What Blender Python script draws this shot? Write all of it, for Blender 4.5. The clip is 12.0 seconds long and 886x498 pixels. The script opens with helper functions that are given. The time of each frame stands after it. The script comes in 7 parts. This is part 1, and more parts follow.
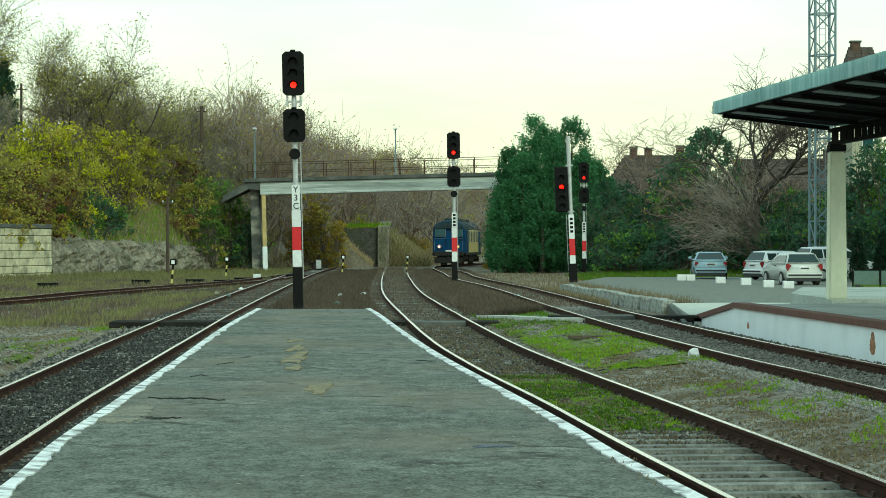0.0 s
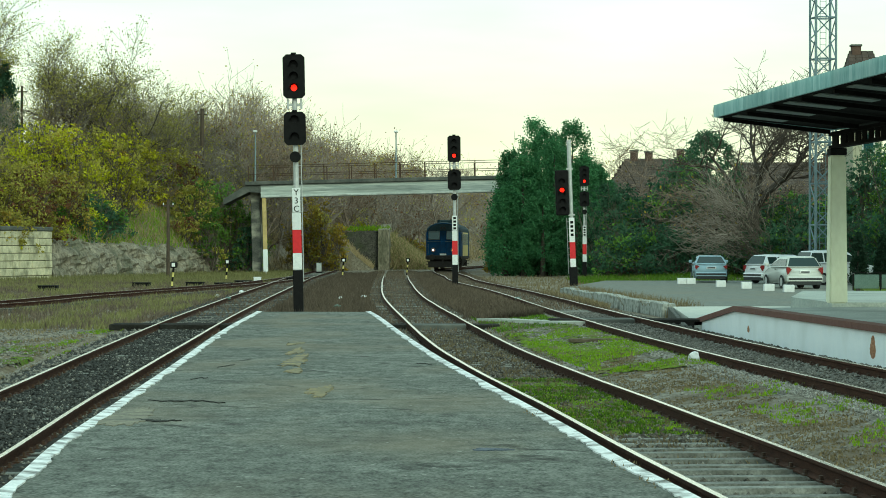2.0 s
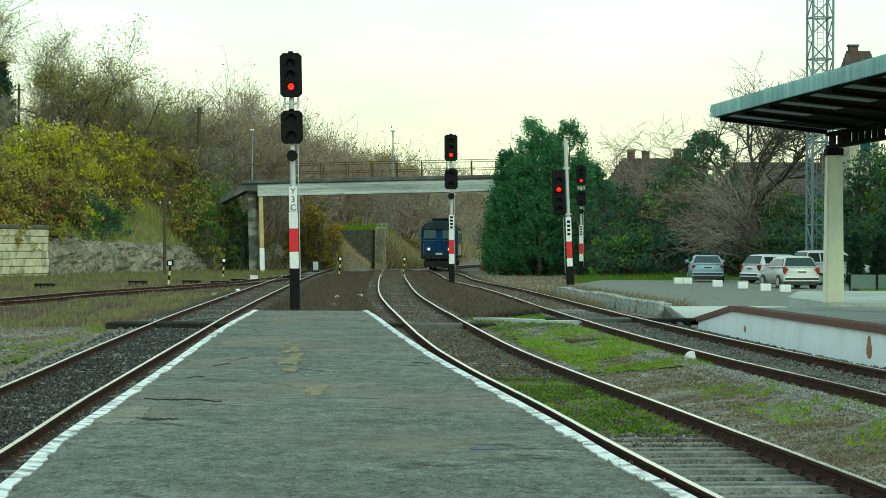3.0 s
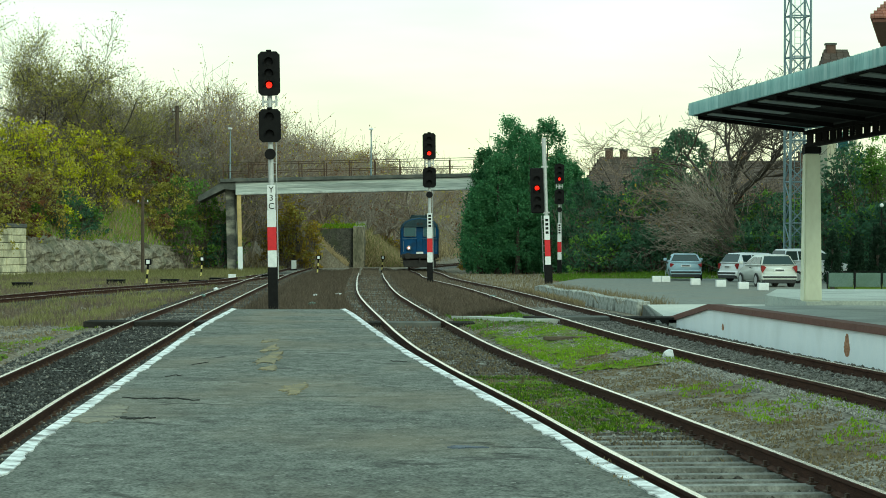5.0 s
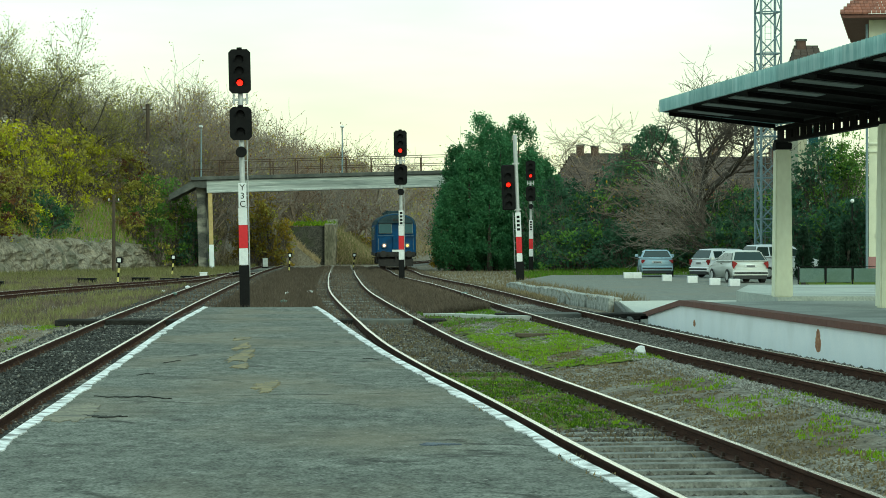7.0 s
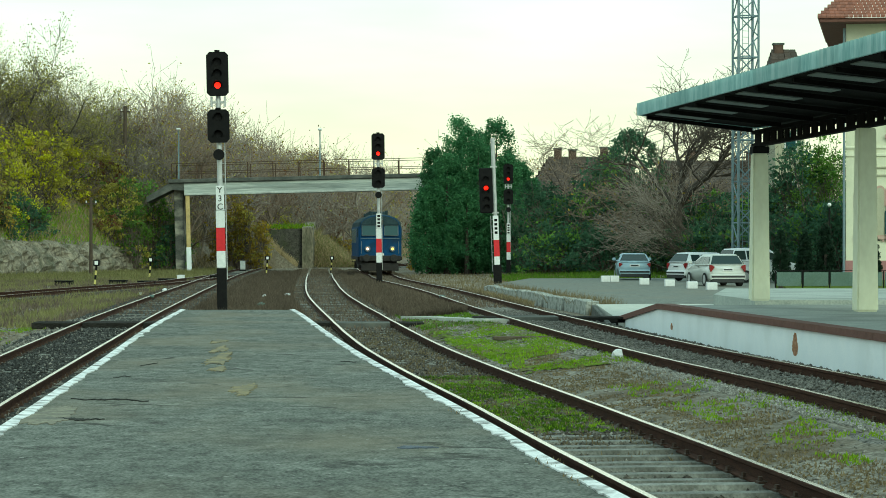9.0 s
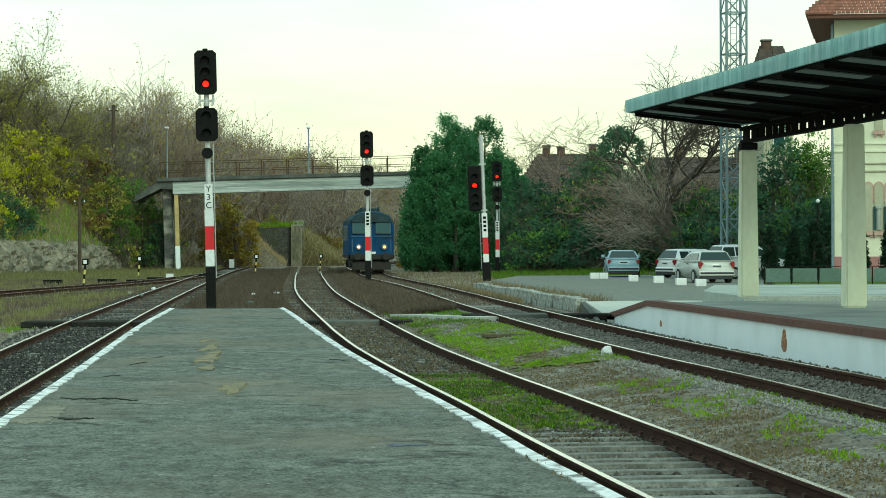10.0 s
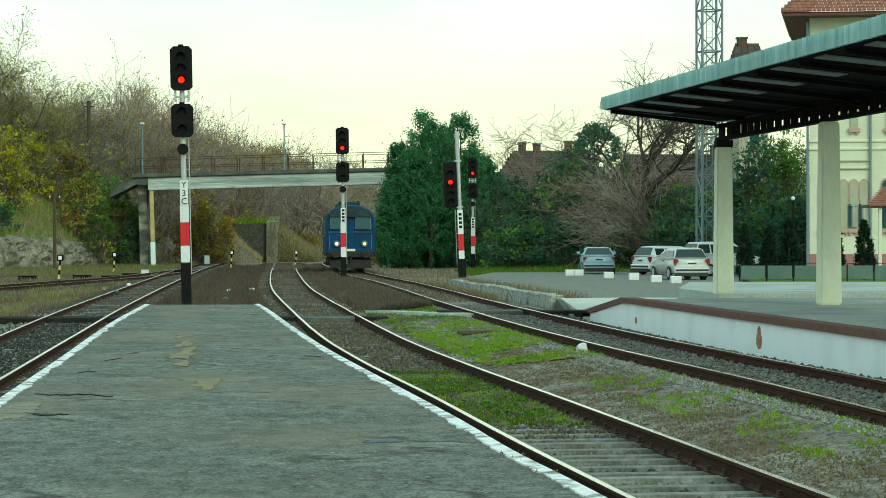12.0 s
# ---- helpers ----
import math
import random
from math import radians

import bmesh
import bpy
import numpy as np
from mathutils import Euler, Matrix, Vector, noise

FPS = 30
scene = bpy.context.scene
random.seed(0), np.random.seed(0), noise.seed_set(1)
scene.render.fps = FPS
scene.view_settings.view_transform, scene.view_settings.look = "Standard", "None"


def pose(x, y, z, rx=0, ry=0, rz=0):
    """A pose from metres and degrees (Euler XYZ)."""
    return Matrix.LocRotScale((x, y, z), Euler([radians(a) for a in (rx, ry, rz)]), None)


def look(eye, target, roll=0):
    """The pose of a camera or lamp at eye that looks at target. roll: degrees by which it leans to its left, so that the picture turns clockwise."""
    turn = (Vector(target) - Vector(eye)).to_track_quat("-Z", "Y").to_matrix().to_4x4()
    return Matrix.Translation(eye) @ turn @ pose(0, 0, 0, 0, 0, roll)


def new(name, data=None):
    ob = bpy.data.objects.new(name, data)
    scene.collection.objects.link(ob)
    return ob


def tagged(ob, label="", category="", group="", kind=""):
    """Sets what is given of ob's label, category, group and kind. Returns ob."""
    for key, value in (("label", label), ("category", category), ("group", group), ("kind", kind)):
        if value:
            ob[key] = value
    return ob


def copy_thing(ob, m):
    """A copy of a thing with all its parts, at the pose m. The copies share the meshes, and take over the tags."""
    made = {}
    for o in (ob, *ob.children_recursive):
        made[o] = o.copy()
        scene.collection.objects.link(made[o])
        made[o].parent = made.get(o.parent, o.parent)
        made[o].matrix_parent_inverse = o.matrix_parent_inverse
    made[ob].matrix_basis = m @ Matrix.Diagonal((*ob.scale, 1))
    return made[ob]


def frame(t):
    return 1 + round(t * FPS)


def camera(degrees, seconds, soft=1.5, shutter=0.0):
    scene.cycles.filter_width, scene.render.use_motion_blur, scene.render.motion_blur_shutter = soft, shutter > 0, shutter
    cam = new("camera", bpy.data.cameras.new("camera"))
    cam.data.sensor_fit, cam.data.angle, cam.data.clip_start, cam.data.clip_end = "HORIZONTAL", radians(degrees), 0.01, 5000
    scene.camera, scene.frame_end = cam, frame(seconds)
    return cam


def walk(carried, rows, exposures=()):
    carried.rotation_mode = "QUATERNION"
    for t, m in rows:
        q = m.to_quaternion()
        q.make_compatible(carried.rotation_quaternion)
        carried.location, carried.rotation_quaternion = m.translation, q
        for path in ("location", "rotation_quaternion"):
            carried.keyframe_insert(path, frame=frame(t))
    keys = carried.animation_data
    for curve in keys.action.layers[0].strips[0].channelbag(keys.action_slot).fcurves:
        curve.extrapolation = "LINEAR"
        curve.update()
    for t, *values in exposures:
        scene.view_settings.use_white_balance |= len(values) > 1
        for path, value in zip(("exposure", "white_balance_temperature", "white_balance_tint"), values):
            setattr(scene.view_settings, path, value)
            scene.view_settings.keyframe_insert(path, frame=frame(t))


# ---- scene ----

# Camera: stands on the island platform and pans slowly to the right. World: y ahead, x right, z = 0 at the rail heads.
LENS, EYE = 20.2, 1.93
cam = camera(LENS, 12.0, 0.9)
PAN = [
    (0.0, 0.000, -0.143, 0.000), (0.5, -0.025, -0.138, -0.092), (1.0, -0.027, -0.093, -0.166), (1.5, 0.005, -0.061, -0.142),
    (2.0, 0.009, -0.071, -0.091), (2.5, -0.026, -0.079, -0.212), (3.0, -0.067, -0.092, -0.229), (4.0, -0.290, -0.105, -0.210),
    (5.0, -0.568, -0.125, -0.192), (5.5, -0.708, -0.161, -0.177), (6.0, -0.885, -0.181, -0.050), (6.5, -1.065, -0.234, -0.109),
    (7.0, -1.224, -0.189, 0.035), (8.0, -1.490, -0.150, -0.010), (9.0, -1.740, -0.118, -0.068), (9.5, -1.853, -0.111, 0.196),
    (10.0, -1.995, -0.171, 0.165), (10.5, -2.153, -0.232, 0.006), (11.0, -2.279, -0.258, -0.129), (11.5, -2.405, -0.275, -0.040),
    (12.0, -2.558, -0.251, 0.044),
]
walk(cam, [(t, pose(0, 0, EYE, 90 + pitch, roll, yaw)) for t, yaw, pitch, roll in PAN], [(0.0, 0.5, 6450, -27), (12.0, 0.5, 6450, -27)])

# ---- light ----
SUN_AZ, SUN_EL = radians(155), radians(28)
world = bpy.data.worlds.new("sky")
scene.world = world
world.use_nodes = True
wn, wl = world.node_tree.nodes, world.node_tree.links
wbg = wn["Background"]
sky = wn.new("ShaderNodeTexSky")
sky.sky_type, sky.sun_disc = "NISHITA", False
sky.sun_elevation, sky.sun_rotation = SUN_EL, SUN_AZ
geo = wn.new("ShaderNodeTexCoord")
sep = wn.new("ShaderNodeSeparateXYZ")
wl.new(geo.outputs["Generated"], sep.inputs[0])
ramp = wn.new("ShaderNodeValToRGB")
ramp.color_ramp.elements[0].position, ramp.color_ramp.elements[0].color = 0.0, (0.95, 0.80, 0.52, 1)
ramp.color_ramp.elements[1].position, ramp.color_ramp.elements[1].color = 0.5, (0.72, 0.82, 0.95, 1)
e = ramp.color_ramp.elements.new(0.05)
e.color = (0.985, 0.885, 0.73, 1)
e = ramp.color_ramp.elements.new(0.10)
e.color = (0.95, 0.92, 0.90, 1)
wl.new(sep.outputs["Z"], ramp.inputs[0])
cloud = wn.new("ShaderNodeTexNoise")
cloud.inputs["Scale"].default_value, cloud.inputs["Detail"].default_value = 5.0, 5.0
cmap = wn.new("ShaderNodeMapping")
cmap.inputs["Scale"].default_value = (1, 1, 5)
wl.new(geo.outputs["Generated"], cmap.inputs[0])
wl.new(cmap.outputs[0], cloud.inputs["Vector"])
cr = wn.new("ShaderNodeMapRange")
cr.inputs["From Min"].default_value, cr.inputs["From Max"].default_value = 0.3, 0.7
cr.inputs["To Min"].default_value, cr.inputs["To Max"].default_value = 8.0, 10.5
wl.new(cloud.outputs["Fac"], cr.inputs["Value"])
over = wn.new("ShaderNodeVectorMath")
over.operation = "SCALE"
wl.new(ramp.outputs[0], over.inputs[0])
wl.new(cr.outputs[0], over.inputs["Scale"])
mix = wn.new("ShaderNodeMix")
mix.data_type = "RGBA"
mix.inputs["Factor"].default_value = 0.85
wl.new(sky.outputs[0], mix.inputs["A"])
wl.new(over.outputs[0], mix.inputs["B"])
wl.new(mix.outputs["Result"], wbg.inputs["Color"])
wbg.inputs["Strength"].default_value = 0.1
sun = new("sun", bpy.data.lights.new("sun", "SUN"))
sun.data.energy, sun.data.angle, sun.data.color = 0.95, radians(20), (1.0, 0.93, 0.8)
sun.matrix_world = look((0, 0, 50), (-math.sin(SUN_AZ) * math.cos(SUN_EL), -math.cos(SUN_AZ) * math.cos(SUN_EL), 50 - math.sin(SUN_EL)))


# ---- materials ----
def material(name, low, high, rough=0.8, scale=6.0, fine=60.0, bump=0.3, metal=0.0, stain=None, stain_scale=0.8, amount=0.5, stretch=(1, 1, 1), random=0.0, spec=0.4):
    """Two-scale procedural surface: fine grain between two colours, broad stains, relief."""
    m = bpy.data.materials.new(name)
    m.use_nodes = True
    n, l = m.node_tree.nodes, m.node_tree.links
    b = n["Principled BSDF"]
    b.inputs["Metallic"].default_value = metal
    b.inputs["Specular IOR Level"].default_value = spec
    tc = n.new("ShaderNodeTexCoord")
    mp = n.new("ShaderNodeMapping")
    mp.inputs["Scale"].default_value = stretch
    l.new(tc.outputs["Object"], mp.inputs[0])
    a = n.new("ShaderNodeTexNoise")
    a.inputs["Scale"].default_value, a.inputs["Detail"].default_value = scale, 8.0
    a.inputs["Roughness"].default_value = 0.65
    l.new(mp.outputs[0], a.inputs["Vector"])
    f = n.new("ShaderNodeTexNoise")
    f.inputs["Scale"].default_value, f.inputs["Detail"].default_value = fine, 4.0
    l.new(mp.outputs[0], f.inputs["Vector"])
    add = n.new("ShaderNodeMath")
    add.operation = "ADD"
    l.new(a.outputs["Fac"], add.inputs[0])
    l.new(f.outputs["Fac"], add.inputs[1])
    mr = n.new("ShaderNodeMapRange")
    mr.inputs["From Min"].default_value, mr.inputs["From Max"].default_value = 0.72, 1.28
    l.new(add.outputs[0], mr.inputs["Value"])
    mx = n.new("ShaderNodeMix")
    mx.data_type = "RGBA"
    mx.inputs["A"].default_value, mx.inputs["B"].default_value = (*low, 1), (*high, 1)
    l.new(mr.outputs[0], mx.inputs["Factor"])
    out = mx.outputs["Result"]
    if stain:
        s = n.new("ShaderNodeTexNoise")
        s.inputs["Scale"].default_value, s.inputs["Detail"].default_value = stain_scale, 6.0
        l.new(mp.outputs[0], s.inputs["Vector"])
        sr = n.new("ShaderNodeMapRange")
        sr.inputs["From Min"].default_value, sr.inputs["From Max"].default_value = 0.48, 0.66
        sr.inputs["To Max"].default_value = amount
        l.new(s.outputs["Fac"], sr.inputs["Value"])
        m2 = n.new("ShaderNodeMix")
        m2.data_type = "RGBA"
        l.new(sr.outputs[0], m2.inputs["Factor"])
        l.new(out, m2.inputs["A"])
        m2.inputs["B"].default_value = (*stain, 1)
        out = m2.outputs["Result"]
    if random:
        oi = n.new("ShaderNodeObjectInfo")
        gi = n.new("ShaderNodeNewGeometry")
        ra = n.new("ShaderNodeMath")
        ra.operation = "ADD"
        l.new(oi.outputs["Random"], ra.inputs[0])
        l.new(gi.outputs["Random Per Island"], ra.inputs[1])
        rr = n.new("ShaderNodeMapRange")
        rr.inputs["From Max"].default_value = 2.0
        rr.inputs["To Min"].default_value, rr.inputs["To Max"].default_value = 1 - random, 1 + random
        l.new(ra.outputs[0], rr.inputs["Value"])
        vm = n.new("ShaderNodeVectorMath")
        vm.operation = "SCALE"
        l.new(out, vm.inputs[0])
        l.new(rr.outputs[0], vm.inputs["Scale"])
        out = vm.outputs[0]
    l.new(out, b.inputs["Base Color"])
    ro = n.new("ShaderNodeMapRange")
    ro.inputs["To Min"].default_value, ro.inputs["To Max"].default_value = max(rough - 0.12, 0.05), min(rough + 0.12, 1)
    l.new(f.outputs["Fac"], ro.inputs["Value"])
    l.new(ro.outputs[0], b.inputs["Roughness"])
    if bump:
        bp = n.new("ShaderNodeBump")
        bp.inputs["Strength"].default_value, bp.inputs["Distance"].default_value = bump, 0.02
        l.new(add.outputs[0], bp.inputs["Height"])
        l.new(bp.outputs[0], b.inputs["Normal"])
    return m


def glow(name, colour, strength):
    m = bpy.data.materials.new(name)
    m.use_nodes = True
    b = m.node_tree.nodes["Principled BSDF"]
    b.inputs["Base Color"].default_value = (*colour, 1)
    b.inputs["Emission Color"].default_value = (*colour, 1)
    b.inputs["Emission Strength"].default_value = strength
    return m


def glassy(name, colour, rough=0.08):
    m = bpy.data.materials.new(name)
    m.use_nodes = True
    b = m.node_tree.nodes["Principled BSDF"]
    b.inputs["Base Color"].default_value = (*colour, 1)
    b.inputs["Roughness"].default_value = rough
    b.inputs["Specular IOR Level"].default_value = 0.5
    return m


def asphalt(name, low, high):
    """Old platform asphalt: gritty grain, broad worn patches, brown dust and thin dark cracks across it."""
    m = material(name, low, high, 0.95, 9, 44, 0.9, stain=(0.20, 0.178, 0.135), stain_scale=0.5, amount=0.6, stretch=(1, 0.5, 1), spec=0.1)
    n, l = m.node_tree.nodes, m.node_tree.links
    b = n["Principled BSDF"]
    tc = n.new("ShaderNodeTexCoord")
    base = b.inputs["Base Color"].links[0].from_socket
    # broad worn patches
    worn = n.new("ShaderNodeTexNoise")
    worn.inputs["Scale"].default_value, worn.inputs["Detail"].default_value, worn.inputs["Roughness"].default_value = 0.9, 7.0, 0.7
    l.new(tc.outputs["Object"], worn.inputs["Vector"])
    wr = n.new("ShaderNodeMapRange")
    wr.inputs["From Min"].default_value, wr.inputs["From Max"].default_value = 0.34, 0.66
    wr.inputs["To Min"].default_value, wr.inputs["To Max"].default_value = 0.72, 1.25
    l.new(worn.outputs["Fac"], wr.inputs["Value"])
    scale = n.new("ShaderNodeVectorMath")
    scale.operation = "SCALE"
    l.new(base, scale.inputs[0])
    l.new(wr.outputs[0], scale.inputs["Scale"])
    # thin cracks along the edges of large uneven cells, present only in places
    warp = n.new("ShaderNodeTexNoise")
    warp.inputs["Scale"].default_value, warp.inputs["Detail"].default_value = 1.7, 4.0
    l.new(tc.outputs["Object"], warp.inputs["Vector"])
    add = n.new("ShaderNodeMixRGB")
    add.blend_type = "ADD"
    add.inputs[0].default_value = 0.9
    l.new(tc.outputs["Object"], add.inputs[1])
    l.new(warp.outputs["Color"], add.inputs[2])
    cell = n.new("ShaderNodeTexVoronoi")
    cell.feature = "DISTANCE_TO_EDGE"
    cell.inputs["Scale"].default_value = 0.55
    l.new(add.outputs[0], cell.inputs["Vector"])
    cr = n.new("ShaderNodeMapRange")
    cr.inputs["From Min"].default_value, cr.inputs["From Max"].default_value = 0.014, 0.05
    cr.inputs["To Min"].default_value, cr.inputs["To Max"].default_value = 1.0, 0.0
    l.new(cell.outputs["Distance"], cr.inputs["Value"])
    where = n.new("ShaderNodeMapRange")
    where.inputs["From Min"].default_value, where.inputs["From Max"].default_value = 0.5, 0.62
    where.inputs["To Max"].default_value = 0.8
    l.new(worn.outputs["Fac"], where.inputs["Value"])
    both = n.new("ShaderNodeMath")
    both.operation = "MULTIPLY"
    l.new(cr.outputs[0], both.inputs[0])
    l.new(where.outputs[0], both.inputs[1])
    mx = n.new("ShaderNodeMix")
    mx.data_type = "RGBA"
    l.new(both.outputs[0], mx.inputs["Factor"])
    l.new(scale.outputs[0], mx.inputs["A"])
    mx.inputs["B"].default_value = (0.03, 0.03, 0.027, 1)
    # pale chips of stone in the asphalt
    chip = n.new("ShaderNodeTexVoronoi")
    chip.inputs["Scale"].default_value = 16.0
    l.new(tc.outputs["Object"], chip.inputs["Vector"])
    pick = n.new("ShaderNodeSeparateColor")
    l.new(chip.outputs["Color"], pick.inputs[0])
    small = n.new("ShaderNodeMath")
    small.operation = "LESS_THAN"
    small.inputs[1].default_value = 0.28
    l.new(chip.outputs["Distance"], small.inputs[0])
    few = n.new("ShaderNodeMath")
    few.operation = "GREATER_THAN"
    few.inputs[1].default_value = 0.975
    l.new(pick.outputs[0], few.inputs[0])
    chips = n.new("ShaderNodeMath")
    chips.operation = "MULTIPLY"
    l.new(small.outputs[0], chips.inputs[0])
    l.new(few.outputs[0], chips.inputs[1])
    m3 = n.new("ShaderNodeMix")
    m3.data_type = "RGBA"
    l.new(chips.outputs[0], m3.inputs["Factor"])
    l.new(mx.outputs["Result"], m3.inputs["A"])
    m3.inputs["B"].default_value = (0.34, 0.34, 0.31, 1)
    l.new(m3.outputs["Result"], b.inputs["Base Color"])
    return m


ASPHALT = asphalt("worn_asphalt", (0.048, 0.054, 0.047), (0.238, 0.249, 0.223))
LOT = material("lot_asphalt", (0.10, 0.11, 0.10), (0.25, 0.26, 0.24), 0.95, 2.5, 24, 0.4, stain=(0.20, 0.19, 0.16), stain_scale=0.35, amount=0.8, spec=0.1)
PAINT = material("white_edge_paint", (0.60, 0.62, 0.64), (0.92, 0.92, 0.92), 0.75, 7, 40, 0.4, stain=(0.13, 0.13, 0.12), stain_scale=4.5, amount=0.95)
YELLOW = material("worn_yellow_paint", (0.13, 0.128, 0.105), (0.36, 0.29, 0.15), 0.95, 5, 18, 0.5, stain=(0.13, 0.135, 0.12), stain_scale=3, amount=0.95, spec=0.1)
BLUEP = material("blue_paint", (0.07, 0.085, 0.11), (0.10, 0.12, 0.16), 0.8, 9, 70, 0.3)
PATCH = material("pale_cement_patch", (0.13, 0.125, 0.10), (0.30, 0.28, 0.22), 0.95, 7, 26, 0.6, stain=(0.13, 0.13, 0.12), stain_scale=4, amount=0.9, spec=0.1)
CRACK = material("dark_crack", (0.012, 0.013, 0.012), (0.06, 0.06, 0.055), 0.95, 8, 30, 0.4, spec=0.1)
GROUND = material("dirt_and_gravel", (0.045, 0.038, 0.028), (0.40, 0.36, 0.29), 0.95, 5, 22, 1.0, stain=(0.12, 0.088, 0.052), stain_scale=0.5, amount=0.7, spec=0.05)
BALLAST_BROWN = material("brown_grey_ballast", (0.02, 0.02, 0.018), (0.30, 0.29, 0.265), 0.95, 7, 24, 1.0, stain=(0.10, 0.085, 0.065), stain_scale=0.9, spec=0.04)
BALLAST_MID = material("oily_brown_ballast", (0.008, 0.007, 0.006), (0.13, 0.118, 0.098), 0.95, 7, 24, 1.0, stain=(0.055, 0.045, 0.032), stain_scale=0.9, spec=0.04)
BALLAST = material("grey_ballast", (0.004, 0.0045, 0.004), (0.10, 0.10, 0.095), 0.95, 7, 24, 1.0, stain=(0.035, 0.03, 0.025), stain_scale=0.9, spec=0.04)
STONE_GREY = material("ballast_stone", (0.07, 0.067, 0.06), (0.31, 0.295, 0.265), 0.95, 8, 40, 0.4, random=0.55, spec=0.05)
STONE_DARK = material("dark_ballast_stone", (0.010, 0.011, 0.011), (0.125, 0.125, 0.12), 0.95, 8, 40, 0.4, random=0.7, spec=0.05)
STONE_OILY = material("oily_brown_stone", (0.03, 0.027, 0.023), (0.19, 0.175, 0.15), 0.95, 8, 40, 0.4, random=0.65, spec=0.05)
RAIL_SIDE = material("rusty_rail", (0.022, 0.011, 0.008), (0.082, 0.038, 0.025), 0.85, 8, 60, 0.4, stretch=(3, 0.3, 3), spec=0.12)
RAIL_TOP = material("polished_rail_head", (0.70, 0.61, 0.51), (0.90, 0.83, 0.74), 0.24, 5, 50, 0.03, metal=0.95, stretch=(3, 0.1, 3))
SLEEPER = material("weathered_concrete_sleeper", (0.12, 0.125, 0.115), (0.34, 0.345, 0.32), 0.95, 8, 40, 0.5, spec=0.1, random=0.3, stain=(0.06, 0.055, 0.045), stain_scale=2.5)
IRON = material("rusty_iron", (0.03, 0.018, 0.012), (0.09, 0.05, 0.03), 0.8, 14, 60, 0.4)
CONCRETE = material("aged_concrete", (0.33, 0.36, 0.36), (0.56, 0.58, 0.56), 0.9, 3, 40, 0.3, stain=(0.14, 0.14, 0.13), stain_scale=0.9, amount=0.6)
DARK_CONC = material("dark_stained_concrete", (0.045, 0.05, 0.048), (0.13, 0.135, 0.125), 0.95, 3, 40, 0.4, stain=(0.2, 0.2, 0.18), stain_scale=0.8, amount=0.5, spec=0.1)
PALE_CONC = material("pale_concrete", (0.27, 0.30, 0.285), (0.45, 0.475, 0.44), 0.95, 2, 18, 0.3, stain=(0.19, 0.20, 0.185), stain_scale=0.5, spec=0.1)
WORN_SLAB = material("bleached_concrete", (0.40, 0.42, 0.385), (0.58, 0.58, 0.53), 0.95, 3, 30, 0.3, spec=0.1)
WHITEWASH = material("whitewashed_wall", (0.80, 0.85, 0.90), (0.90, 0.93, 0.96), 0.85, 2, 50, 0.25, stain=(0.66, 0.70, 0.72), stain_scale=1.0, amount=0.5, spec=0.2)
BROWN = material("brown_painted_coping", (0.10, 0.045, 0.035), (0.17, 0.08, 0.065), 0.8, 4, 50, 0.3)
CREAM = material("cream_painted_column", (0.70, 0.71, 0.55), (0.80, 0.82, 0.65), 0.85, 1.2, 9, 0.2, stain=(0.42, 0.43, 0.36), stain_scale=0.9, amount=0.45, stretch=(1, 1, 0.5), spec=0.2)
TEAL = material("teal_corrugated_sheet", (0.17, 0.33, 0.34), (0.36, 0.55, 0.55), 0.5, 4, 30, 0.1, stain=(0.50, 0.66, 0.66), stain_scale=1.5, amount=0.6, stretch=(1, 3, 0.15), random=0.25)
# Near-black colour carries the shade under the canopy on slab, rafters and beam.
UNDER = material("shade_black_canopy_soffit", (0.004, 0.0037, 0.0035), (0.014, 0.013, 0.012), 0.9, 3, 40, 0.2, spec=0.05)
SOFFIT_PALE = material("pale_soffit_board", (0.17, 0.195, 0.195), (0.27, 0.295, 0.29), 0.8, 4, 40, 0.2)
BLACK = material("black_signal_paint", (0.006, 0.006, 0.007), (0.015, 0.015, 0.015), 0.8, 6, 60, 0.1, spec=0.1)
SILVER = material("aluminium_paint", (0.38, 0.39, 0.40), (0.55, 0.56, 0.56), 0.5, 8, 60, 0.1, metal=0.3)
WHITE = material("white_plate_paint", (0.62, 0.64, 0.66), (0.82, 0.83, 0.84), 0.55, 8, 60, 0.1, stain=(0.5, 0.5, 0.5))
RED = material("red_plate_paint", (0.45, 0.008, 0.018), (0.62, 0.013, 0.026), 0.5, 8, 60, 0.1)
LAMP_RED = glow("red_signal_lamp", (1.0, 0.003, 0.004), 2.0)
LENS_DARK = material("dark_lens", (0.004, 0.004, 0.005), (0.01, 0.01, 0.012), 0.5, 6, 60, 0.0, spec=0.12)
LAMP_WARM = glow("warm_headlamp", (1.0, 0.5, 0.12), 1.5)
LAMP_PINK = glow("reddish_headlamp", (1.0, 0.34, 0.27), 3.2)


# ---- mesh helpers ----
def part(name, bm, mat, parent=None, label=""):
    me = bpy.data.meshes.new(name)
    bm.to_mesh(me)
    bm.free()
    for m in (mat if isinstance(mat, (list, tuple)) else [mat]):
        me.materials.append(m)
    ob = new(name, me)
    ob.parent = parent
    if label:
        tagged(ob, label)
    return ob


def mesh_from(name, verts, faces, mat, parent=None, label=""):
    me = bpy.data.meshes.new(name)
    me.from_pydata([tuple(v) for v in verts], [], faces)
    me.materials.append(mat)
    me.update()
    ob = new(name, me)
    ob.parent = parent
    if label:
        tagged(ob, label)
    return ob


